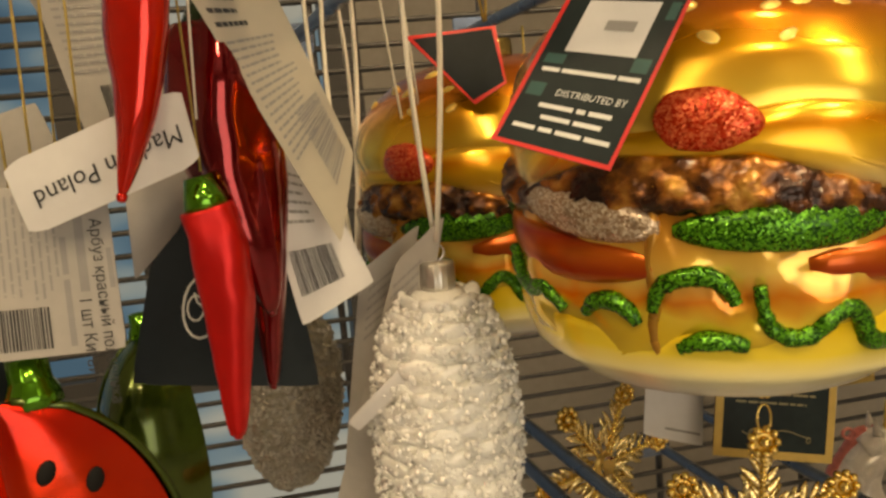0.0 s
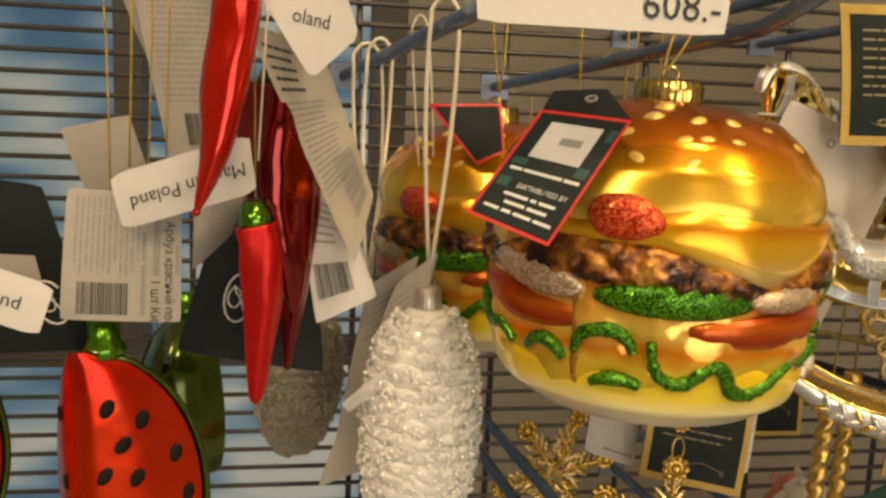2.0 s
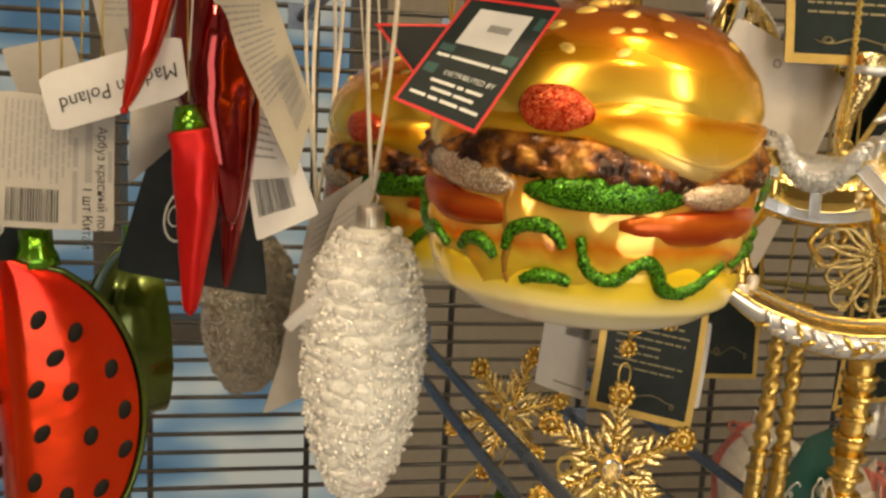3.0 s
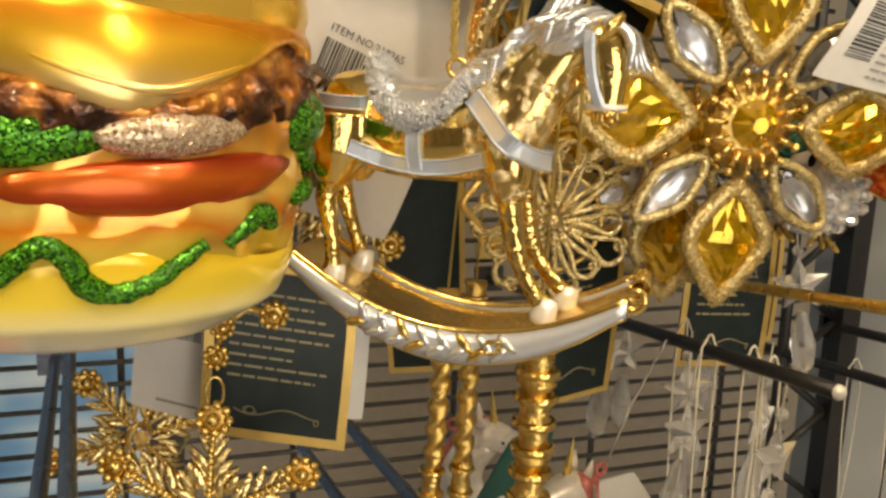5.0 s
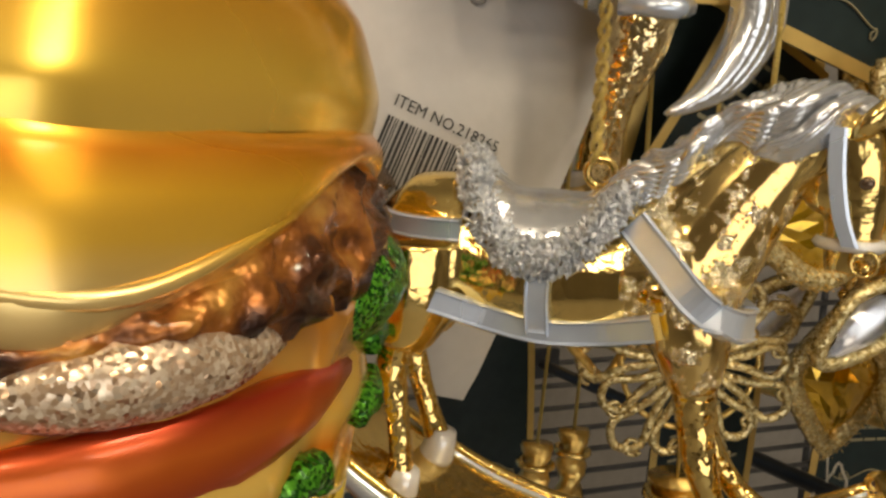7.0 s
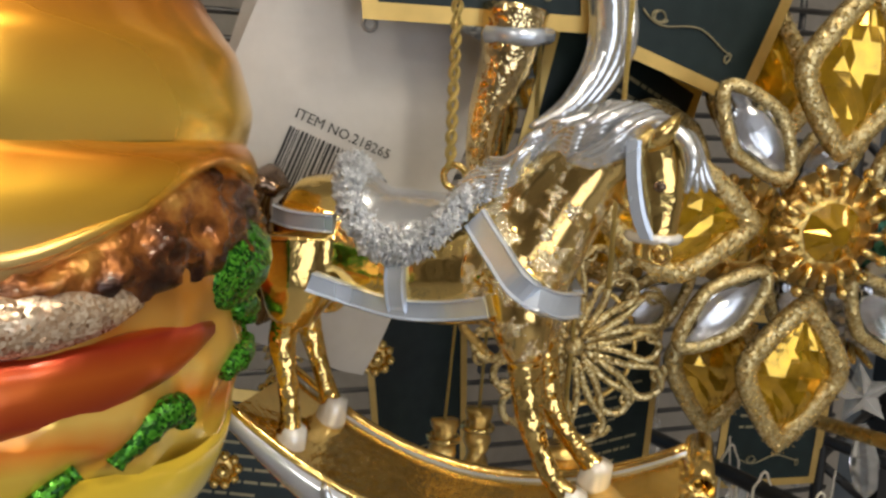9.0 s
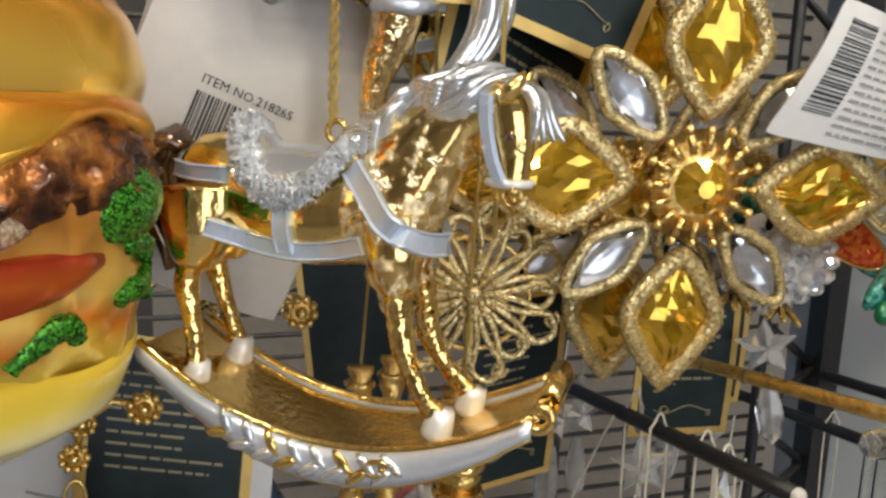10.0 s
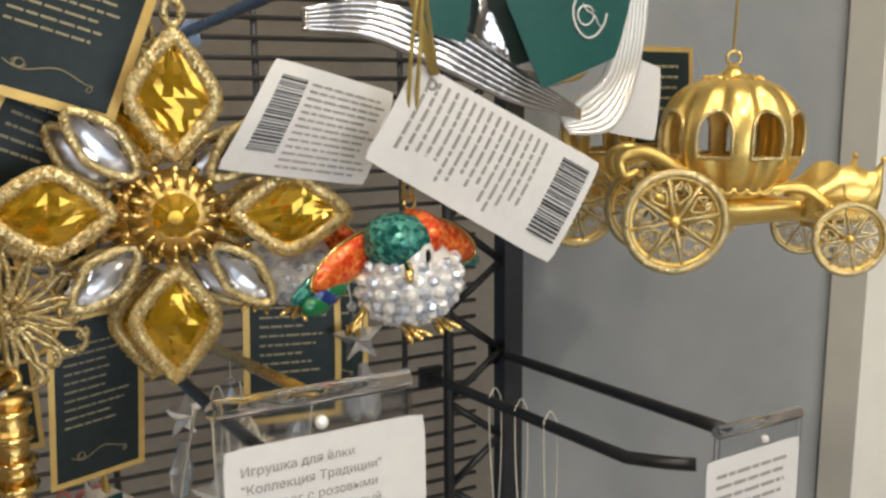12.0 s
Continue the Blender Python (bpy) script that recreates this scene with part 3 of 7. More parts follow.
# ---- cards and tags ----
class Card:
    """A thin card between four corners (tl, tr, br, bl), curled by curl metres."""

    def __init__(self, name, tl, tr, br, bl, material, label, category="tag", curl=0.0, hole=None, thick=0.0004, rim=None, rim_width=0.05, round_off=0.1):
        self.c = [Vector(p) for p in (tl, tr, br, bl)]
        o = sum(self.c, Vector()) / 4
        self.o, self.curl = o, curl
        self.n = (self.c[1] - self.c[0]).cross(self.c[3] - self.c[0]).normalized()
        if self.n.y > 0:
            self.n = -self.n
        self.ob = thing(name, Matrix.Translation(o), label, category)
        nu, nv = 10, 12
        cut = 0.09
        def uv(i, j):
            u, v = i / nu, j / nv
            return u, v
        front = [[self.at(*uv(i, j), 0) for i in range(nu + 1)] for j in range(nv + 1)]
        back = [[self.at(*uv(i, j), -thick) for i in range(nu + 1)] for j in range(nv + 1)]
        for rows in (front, back):
            for j, i, du, dv in ((0, 0, 1, 1), (0, nu, -1, 1), (nv, 0, 1, -1), (nv, nu, -1, -1)):
                rows[j][i] = rows[j][i].lerp(rows[j + dv][i + du], round_off)
        g = G()
        g.rings(front, cap=False, loop=False)
        g.rings([list(reversed(r)) for r in back], cap=False, loop=False)
        edge_f = front[0] + [r[-1] for r in front[1:]] + front[-1][-2::-1] + [r[0] for r in front[-2:0:-1]]
        edge_b = back[0] + [r[-1] for r in back[1:]] + back[-1][-2::-1] + [r[0] for r in back[-2:0:-1]]
        g.rings([edge_f, edge_b], cap=False)
        part("card", g, material, self.ob)
        if rim:
            w = rim_width
            a = (self.c[1] - self.c[0]).length / max(1e-6, (self.c[3] - self.c[0]).length)
            wv = w * a
            self.bars("border", [(0, 0, 1, wv), (0, 1 - wv, 1, 1), (0, wv, w, 1 - wv), (1 - w, wv, 1, 1 - wv)], rim, lift=0.0002)
        if hole:
            h = self.at(*hole, 0.0002)
            ring = [h + 0.0013 * (math.cos(k * 0.6283) * (self.c[1] - self.c[0]).normalized() + math.sin(k * 0.6283) * (self.c[3] - self.c[0]).normalized()) for k in range(10)]
            part("eyelet", G().tube(ring, 0.0004, 6, closed=True), INK_GREY, self.ob)

    def at(self, u, v, lift=0.0002):
        a, b, c, d = self.c
        p = a.lerp(b, u).lerp(d.lerp(c, u), v)
        p = p + self.n * (self.curl * (math.sin(math.pi * v) + 0.35 * math.sin(math.pi * u + 1.0)) + lift)
        return p - self.o

    def bars(self, name, boxes, material, lift=0.00025):
        """Flat printed bars, each (u0, v0, u1, v1)."""
        g = G()
        for u0, v0, u1, v1 in boxes:
            nu, nv = max(1, int(abs(u1 - u0) * 10)), max(1, int(abs(v1 - v0) * 12))
            rows = [[self.at(u0 + (u1 - u0) * i / nu, v0 + (v1 - v0) * j / nv, lift) for i in range(nu + 1)] for j in range(nv + 1)]
            g.rings(rows, cap=False, loop=False)
        return part(name, g, material, self.ob, smooth=False)

    def text(self, body, u, v, along, height, material, lift=0.0003):
        """Lettering that starts at (u, v), runs along the unit-card direction along=(du, dv), of that height in metres."""
        cu = bpy.data.curves.new("lettering", "FONT")
        cu.body, cu.size, cu.resolution_u = body, 1.0, 2
        tmp = new("lettering_tmp", cu)
        me = bpy.data.meshes.new_from_object(tmp.evaluated_get(bpy.context.evaluated_depsgraph_get()))
        bpy.data.objects.remove(tmp)
        bpy.data.curves.remove(cu)
        W, H = (self.c[1] - self.c[0]).length, (self.c[3] - self.c[0]).length
        du, dv = along
        k = math.hypot(du, dv)
        du, dv = du / k, dv / k
        for p in me.vertices:
            x, y = p.co.x * height, p.co.y * height
            p.co = self.at(u + (x * du + y * dv) / W, v + (x * dv - y * du) / H, lift)
        me.materials.append(material)
        ob = new("lettering", me)
        ob.parent = self.ob
        return ob

    def lines(self, u0, u1, v0, v1, n, material, seed=0, ragged=0.3, fill=0.34, down=True):
        """n rows of small print as broken bars; down: rows run across the card, else along it."""
        rnd = random.Random(seed)
        out = []
        for i in range(n):
            p = v0 + (v1 - v0) * (i + 0.2) / n
            q = p + (v1 - v0) / n * fill
            s, end = u0, u1 - (u1 - u0) * ragged * rnd.random()
            while s < end:
                e = min(end, s + (u1 - u0) * rnd.uniform(0.06, 0.2))
                out.append((s, p, e, q) if down else (p, s, q, e))
                s = e + (u1 - u0) * 0.022
        return tagged(self.bars("print", out, material), kind="stuff")

    def barcode(self, u0, v0, u1, v1, seed=0, upright=True, material=None):
        rnd = random.Random(seed)
        out, s = [], 0.0
        while s < 1:
            w = rnd.choice((0.012, 0.02, 0.03))
            e = min(1, s + w)
            out.append((u0 + (u1 - u0) * s, v0, u0 + (u1 - u0) * e, v1) if upright else (u0, v0 + (v1 - v0) * s, u1, v0 + (v1 - v0) * e))
            s = e + rnd.choice((0.012, 0.02, 0.026))
        return tagged(self.bars("barcode", out, material or INK), kind="stuff")


def flourish(card, u, v, w, material=None):
    """The scrolled line printed at the foot of the gold-edged cards."""
    pts = []
    for i in range(25):
        s = i / 24
        pts.append(card.at(u + w * s, v + 0.028 * math.sin(s * 7.5) * (1 - 0.4 * s), 0.0003))
    pts += [card.at(u + w * (1 - 0.03 * math.cos(a)), v + 0.03 + 0.02 * math.sin(a), 0.0003) for a in (0, 1, 2, 3, 4, 5)]
    curl = [card.at(u + w * 0.18 + w * 0.09 * math.cos(a) * (1 - a / 20), v + 0.02 * math.sin(a), 0.0003) for a in [k * 0.5 for k in range(22)]]
    part("flourish", G().tube(pts, 0.00022, 4).tube(curl, 0.0002, 4), material or INK_GOLD, card.ob)


def gold_card(tl, tr, br, bl, rows, seed, curl=0.001, label="dark green product card with a gold border", foot=True):
    c = Card("product_card", tl, tr, br, bl, CARD_DARK, label, "tag", curl, rim=CARD_GOLD, rim_width=0.065)
    if rows:
        c.lines(0.16, 0.86, 0.16, 0.68, rows, INK_GOLD, seed, 0.45, 0.24)
    if foot:
        flourish(c, 0.22, 0.83, 0.56)
    return c


# ---- burger ornament ----
BR = ((0.0, -0.046), (0.020, -0.0458), (0.032, -0.043), (0.040, -0.037), (0.0432, -0.029), (0.0448, -0.022), (0.0455, -0.016), (0.0455, -0.008), (0.0462, -0.002), (0.0450, 0.004), (0.0442, 0.010), (0.0440, 0.016), (0.0415, 0.024), (0.0365, 0.031), (0.0290, 0.037), (0.0190, 0.0405), (0.0075, 0.042), (0.0, 0.0422))


def burger_r(z):
    zs, rs = [p[1] for p in BR], [p[0] for p in BR]
    return float(np.interp(z, zs, rs))


def on_burger(deg, z, out=0.0):
    """A point on the ornament's skin; 0 degrees faces the shopper, positive turns to the shopper's right."""
    a = radians(deg)
    r = burger_r(z) + out
    return Vector((r * math.sin(a), -r * 0.93 * math.cos(a), z))


def burger_band(z0, z1, out, edge0=None, edge1=None, rough=0.0, seg=96, rows=10, freq=120.0, close_top=False, close_low=False):
    rs = []
    for i in range(rows + 1):
        s = i / rows
        ring = []
        for j in range(seg):
            d = 360 * j / seg
            lo = z0 + (edge0(d) if edge0 else 0)
            hi = z1 + (edge1(d) if edge1 else 0)
            z = lo + (hi - lo) * s
            o = out * math.sin(math.pi * min(max(s, 0.0), 1)) ** 0.5
            p = on_burger(d, z, o)
            if rough:
                o2 = rough * noise.noise(p * freq)
                p = on_burger(d, z, o + o2)
            ring.append(p)
        rs.append(ring)
    return G().rings(rs, cap=close_top or close_low)


def wrap(d):
    return (d + 180) % 360 - 180


def burger(m, label):
    b = thing("burger_ornament", m, label, "ornament", "burger ornaments")
    seam = lambda d: -0.0016 * math.exp(-((wrap(d + 24) / 5.0) ** 2))
    fill = burger_band(-0.040, 0.002, 0.0004, rough=0.0018, freq=120, rows=30, seg=144)
    fill.v = [tuple(Vector(p) * (1 + 0.018 * math.sin(9 * math.atan2(p[0], -p[1]) + 60 * p[2]) * max(0.0, 1 - abs(p[2] + 0.017) / 0.009))) for p in fill.v]
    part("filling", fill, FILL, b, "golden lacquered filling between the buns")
    heel = burger_band(-0.046, -0.026, 0.0016, edge1=lambda d: 0.002 * math.sin(radians(d * 3)) + seam(d) * 2, rough=0.0012, freq=60, rows=24, seg=144)
    part("bottom_bun", heel, HEEL, b, "pale cream and yellow bottom bun")
    crown = burger_band(0.009, 0.0420, 0.0022, rough=0.0022, freq=38, rows=26, close_top=True)
    part("top_bun", crown, BUN, b, "toasted orange-brown top bun")
    droop = lambda d: -0.0095 * max(0, 1 - abs(wrap(d - 36)) / 36) + 0.0040 * max(0, 1 - abs(wrap(d - 80)) / 24) - 0.007 * max(0, 1 - abs(wrap(d + 62)) / 28) - 0.010 * max(0, 1 - abs(wrap(d - 140)) / 34) - 0.008 * max(0, 1 - abs(wrap(d + 140)) / 30)
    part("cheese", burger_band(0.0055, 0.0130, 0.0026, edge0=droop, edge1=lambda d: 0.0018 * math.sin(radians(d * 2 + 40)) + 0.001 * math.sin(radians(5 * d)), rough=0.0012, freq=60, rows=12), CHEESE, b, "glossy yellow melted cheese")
    part("patty", burger_band(-0.0048, 0.0062, 0.0022, edge0=lambda d: 0.22 * max(droop(d), -0.009), edge1=lambda d: 0.86 * max(droop(d), -0.0105), rough=0.0024, freq=360, rows=16, seg=180), PATTY, b, "crumbly dark brown patty")
    fold = smooth_line([(2, 10.5, 0), (14, 7.0, 0), (28, 2.8, 0), (42, 1.0, 0), (56, 4.0, 0), (70, 8.2, 0)], 24)
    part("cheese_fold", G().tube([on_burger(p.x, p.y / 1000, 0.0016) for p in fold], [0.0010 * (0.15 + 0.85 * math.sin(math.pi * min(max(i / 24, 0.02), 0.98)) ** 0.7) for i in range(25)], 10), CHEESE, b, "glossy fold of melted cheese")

    def blob(name, d0, d1, z0, z1, half, thick, material, label="", bow=0.0, n=14):
        """A flat slice lying on the skin from d0 to d1 degrees."""
        rows = []
        for i in range(n + 1):
            s = i / n
            h = half * (0.06 + 0.94 * math.sin(math.pi * min(max(s, 0.01), 0.99)) ** 0.45)
            d, z = d0 + (d1 - d0) * s, z0 + (z1 - z0) * s + bow * math.sin(math.pi * s)
            rows.append([on_burger(d, z + h * math.sin(a), (thick * (0.35 + 0.65 * math.sin(math.pi * s)) * math.cos(a) if math.cos(a) > 0 else -0.0006) + 0.0004 * noise.noise((d * 0.3, z * 400, a))) for a in [2 * math.pi * k / 14 for k in range(14)]])
        part(name, G().rings(rows), material, b, label)

    blob("onion_slice", -66, -21, -0.0020, -0.0072, 0.0052, 0.0036, GL_PALE, "pale iridescent glitter onion")
    blob("onion_slice", 30, 62, -0.0064, -0.0048, 0.0038, 0.0040, GL_PALE, "pale iridescent glitter onion")
    blob("onion_slice", 130, 176, -0.006, -0.006, 0.0045, 0.002, GL_PALE, "pale iridescent glitter onion")
    blob("tomato_slice", -86, -20, -0.0085, -0.0145, 0.0048, 0.0024, TOMATO, "glossy red tomato slice", -0.002)
    blob("tomato_slice", 12, 80, -0.0142, -0.0110, 0.0046, 0.0026, TOMATO, "glossy red tomato slice", -0.001)
    blob("tomato_slice", 112, 168, -0.013, -0.013, 0.0044, 0.0028, TOMATO, "glossy red tomato slice")
    blob("tomato_slice", 190, 262, -0.013, -0.012, 0.0044, 0.0028, TOMATO, "glossy red tomato slice")
    blob("pickle", -18, 33, -0.0076, -0.0068, 0.0046, 0.0030, GL_GREEN, "green glitter pickle")
    blob("pickle", 77, 106, -0.0048, -0.0026, 0.0060, 0.0042, GL_GREEN, "green glitter pickle end")
    blob("pickle", -104, -82, -0.0020, -0.0060, 0.0050, 0.0022, GL_GREEN, "green glitter pickle end")
    lettuce = (
        ((-78, -0.0150), (-72, -0.0200), (-64, -0.0225), (-58, -0.0210), (-54, -0.0225), (-50, -0.0255)),
        ((-42, -0.0250), (-38, -0.0222), (-33, -0.0218), (-29, -0.0235), (-27, -0.0260)),
        ((-23, -0.0230), (-21, -0.0185), (-16, -0.0162), (-10, -0.0160), (-6, -0.0180), (-4, -0.0210)),
        ((1, -0.0178), (2, -0.0220), (4, -0.0258), (9, -0.0280), (14, -0.0272), (18, -0.0240), (22, -0.0225), (26, -0.0250), (29, -0.0290), (35, -0.0306), (42, -0.0290), (47, -0.0264), (51, -0.0242), (53, -0.0232)),
        ((59, -0.0240), (62, -0.0216), (67, -0.0196), (71, -0.0196), (73, -0.0218)),
        ((88, -0.0100), (93, -0.0098), (98, -0.0112), (99, -0.0135)),
        ((85, -0.0182), (89, -0.0172), (94, -0.0170), (98, -0.0160)),
        ((-17, -0.0305), (-12, -0.0288), (-6, -0.0286), (-1, -0.0296)),
        ((112, -0.022), (122, -0.018), (132, -0.024), (142, -0.019), (152, -0.024), (164, -0.020)),
        ((185, -0.020), (200, -0.025), (215, -0.019), (230, -0.025), (245, -0.019), (258, -0.024), (272, -0.020)),
    )
    for k, path in enumerate(lettuce):
        n = 5 * len(path)
        fine = smooth_line([(d, z * 1000, 0) for d, z in path], n)
        pts = [on_burger(p.x, p.y / 1000, 0.0010) for p in fine]
        rr = [0.0008 + 0.0012 * math.sin(math.pi * min(max(i / n, 0.06), 0.94)) ** 0.5 + 0.0004 * noise.noise((i * 0.7, k * 3.1, 0)) for i in range(n + 1)]
        part("lettuce_edge", G().tube(pts, rr, 10), GL_GREEN, b, "green glitter lettuce edge")
    part("mould_seam", G().tube([on_burger(-23 + 0.8 * math.sin(k * 1.7), -0.003 - 0.0038 * k, -0.0001) for k in range(10)], [0.0006, 0.0012, 0.0013, 0.0011, 0.0013, 0.0012, 0.0013, 0.0012, 0.0010, 0.0004], 8), SEAM, b, "dark golden mould seam")
    rot = Matrix.Rotation(radians(-10), 3, "Z")
    part("ketchup", G().ball(on_burger(-11, 0.0125, 0.0020), (0.0094, 0.0026, 0.0060), 20, 12, rot, 0.20, 160), GL_RED, b, "red glitter ketchup patch")
    rnd = random.Random(4)
    seeds = ((-18, 0.032), (5, 0.031), (14, 0.0315), (27, 0.031), (40, 0.030), (-8, 0.0365), (12, 0.0360), (30, 0.0358), (-34, 0.034), (-4, 0.0392), (48, 0.0345), (-10, 0.0262), (8, 0.0258), (62, 0.031), (-52, 0.030), (90, 0.034), (120, 0.031), (-90, 0.033), (-120, 0.030), (150, 0.034), (180, 0.030), (-150, 0.034))
    for d, z in seeds:
        a = Matrix.Rotation(radians(d), 3, "Z") @ Matrix.Rotation(radians(rnd.uniform(-35, 35)), 3, "Y")
        tilt = Matrix.Rotation(-math.atan2(z - 0.012, 0.030) * 0.9, 3, "X")
        part("sesame_seed", G().ball(on_burger(d, z, 0.0012), (0.0030, 0.0009, 0.0018), 10, 6, Matrix.Rotation(radians(d), 3, "Z") @ tilt @ Matrix.Rotation(radians(rnd.uniform(-40, 40)), 3, "Y")), SESAME, b)
    cap = G().lathe(((0.0084, 0.0400), (0.0098, 0.0408), (0.0092, 0.0420), (0.0092, 0.0462), (0.0084, 0.0472), (0.0, 0.0474)), 84, ribs=28, depth=0.035)
    part("cap", cap, GOLD, b, "ribbed gold cap")
    part("cap_ring", G().tube(arc((0, 0, 0.0490), 0.0022, 0, 360, 16)[:-1], 0.0005, 6, closed=True), GOLD, b)
    return b


burger_a = burger(pose(0.0990, 0.1745, 1.4412, 0, 2, -21), "glossy glass burger ornament with glitter lettuce")
burger_b = copy_thing(burger_a, pose(0.0740, 0.272, 1.4330, 0, -2, -40))
burger_b["label"] = "second glass burger ornament hanging behind the first"
loop_cord((0.1085, 0.185, 1.5040), (0.0990, 0.1745, 1.4915), 0.002, 0.0004, GOLD_CORD, "short gold cord on the burger cap")
loop_cord((0.0720, 0.272, 1.535), (0.0737, 0.272, 1.486), 0.003, 0.0005, GOLD_CORD, "gold cord of the rear burger")

# red-edged card on the burger
rc = Card("product_card", (0.0552, 0.143, 1.4786), (0.0765, 0.139, 1.4770), (0.0562, 0.134, 1.4470), (0.0375, 0.140, 1.4540), CARD_DARK, "black and red product card with a torn white price sticker", "tag", 0.0005, rim=CARD_RED, rim_width=0.035)
rc.bars("price_sticker", [(0.20, 0.10, 0.78, 0.42)], PAPER)
rc.bars("smudged_price", [(0.42, 0.22, 0.66, 0.28)], INK_GREY, 0.0004)
rc.bars("address", [(0.10, 0.525, 0.24, 0.55), (0.26, 0.525, 0.70, 0.55), (0.72, 0.525, 0.90, 0.55), (0.22, 0.735, 0.50, 0.76), (0.53, 0.735, 0.60, 0.76), (0.63, 0.735, 0.82, 0.76), (0.28, 0.80, 0.52, 0.825), (0.55, 0.80, 0.78, 0.825), (0.10, 0.868, 0.28, 0.893), (0.31, 0.868, 0.42, 0.893), (0.45, 0.868, 0.66, 0.893), (0.69, 0.868, 0.90, 0.893)], INK_WHITE)
rc.text("DISTRIBUTED BY", 0.30, 0.685, (1, 0), 0.0017, INK_WHITE)
rc.bars("holly_leaves", [(0.86, 0.10, 0.94, 0.2), (0.78, 0.42, 0.92, 0.5), (0.07, 0.62, 0.2, 0.7), (0.08, 0.44, 0.24, 0.5)], CARD_GREEN)
Card("card_top", (0.0600, 0.150, 1.4835), (0.0730, 0.148, 1.4845), (0.0765, 0.1395, 1.4772), (0.0555, 0.1435, 1.4788), CARD_BLACK, "black folded top of the red-edged card", "tag", 0.0, hole=(0.62, 0.4))
Card("product_card", (0.041, 0.235, 1.4800), (0.066, 0.232, 1.4810), (0.066, 0.225, 1.4650), (0.0575, 0.228, 1.4600), CARD_BLACK, "black and red card on the rear burger", "tag", 0.0, rim=CARD_RED, rim_width=0.05)

# ---- pine cone ornaments ----
scale_shape = G().ball((0, 0, 0), (0.0058, 0.0024, 0.0034), 16, 10, None, 0.30, 380)


def pine_cone(m, label, frost, sugar, height=0.096, radius=0.0195):
    scale_mesh = mesh_of(scale_shape, "scale", frost)
    c = thing("pine_cone_ornament", m, label, "ornament", "pine cone ornaments")
    prof = [(0.006, 0.0), (0.010, -0.004), (0.0145, -0.012), (0.0172, -0.024), (0.0182, -0.038), (0.0176, -0.054), (0.0150, -0.070), (0.0110, -0.083), (0.0058, -0.092), (0.001, -0.096)]
    part("core", G().lathe([(r * radius / 0.0195, z * height / 0.096) for r, z in prof], 32), frost, c)
    zs, rr = [-p[1] for p in prof], [p[0] for p in prof]
    rnd = random.Random(11)
    n = 18
    for i in range(n):
        z = 0.003 + 0.089 * i / (n - 1)
        r = float(np.interp(z, zs, rr)) * radius / 0.0195
        k = max(5, int(round(2 * math.pi * r / 0.0080)))
        for j in range(k):
            a = 2 * math.pi * (j + 0.5 * (i % 2) + rnd.uniform(-0.22, 0.22)) / k
            o = new("scale", scale_mesh)
            o.parent = c
            s = rnd.uniform(0.85, 1.12) * (0.62 + 0.38 * min(1, r / 0.015))
            o.matrix_basis = Matrix.Translation((0.95 * r * math.cos(a), 0.95 * r * math.sin(a), -z * height / 0.096 + rnd.uniform(-0.0012, 0.0012))) @ Euler((radians(rnd.uniform(14, 40)), radians(rnd.uniform(-14, 14)), a + math.pi / 2)).to_matrix().to_4x4() @ Matrix.Diagonal((s, s, s, 1))
    g = G()
    for _ in range(5200):
        z = rnd.uniform(0.002, 0.094)
        r = float(np.interp(z, zs, rr)) * radius / 0.0195 + rnd.uniform(0.0006, 0.0030)
        a = rnd.uniform(0, 6.283)
        g.ball((r * math.cos(a), r * math.sin(a), -z * height / 0.096), rnd.choice((0.0003, 0.0004, 0.0005, 0.0009)) * rnd.uniform(0.8, 1.2), 5, 4)
    tagged(part("sugar_frosting", g, sugar, c), kind="stuff")
    part("cap", G().lathe(((0.0044, 0.0), (0.0046, 0.001), (0.0044, 0.0066), (0.0036, 0.0074), (0.0, 0.0076)), 40, ribs=16, depth=0.06), CAP_SILVER, c, "ribbed silver cap")
    part("cap_ring", G().tube(arc((0, 0, 0.0096), 0.0022, 0, 360, 14)[:-1], 0.0004, 6, closed=True), CHROME, c)
    return c


pine_cone(pose(0.0400, 0.2140, 1.4135, 2, 1, 0), "frosted white glass pine cone ornament with sugar glitter", FROST, SUGAR)
cone_b = pine_cone(pose(-0.0010, 0.300, 1.3960, -2, 6, 50), "clear amber-tinted glass pine cone hanging further back", FROST_CLEAR, SUGAR_CLEAR, 0.066, 0.0180)
cone_c = copy_thing(cone_b, pose(0.0480, 0.255, 1.393, 0, 2, 20))
cone_c["label"] = "frosted glass pine cone behind the front one"
loop_cord((0.0420, 0.2130, 1.5085), (0.0402, 0.2135, 1.4260), 0.0045, 0.00075, STRING, "white cord loop of the front pine cone")
loop_cord((0.0285, 0.290, 1.5010), (0.0240, 0.270, 1.4130), 0.0050, 0.0008, STRING, "white cord loop of a rear pine cone")
loop_cord((0.0245, 0.305, 1.5000), (0.0270, 0.290, 1.4050), 0.0060, 0.0008, STRING, "white cord loop of a rear pine cone")
loop_cord((0.0385, 0.246, 1.5060), (0.0480, 0.255, 1.405), 0.003, 0.0004, STRING, "white cord loop of a rear pine cone")
ct = Card("paper_tag", (0.0300, 0.217, 1.4210), (0.0425, 0.210, 1.4330), (0.0260, 0.222, 1.3560), (0.0060, 0.236, 1.3420), PAPER_GREY, "grey translucent paper tag hanging edge-on beside the pine cone", "tag", 0.0015)
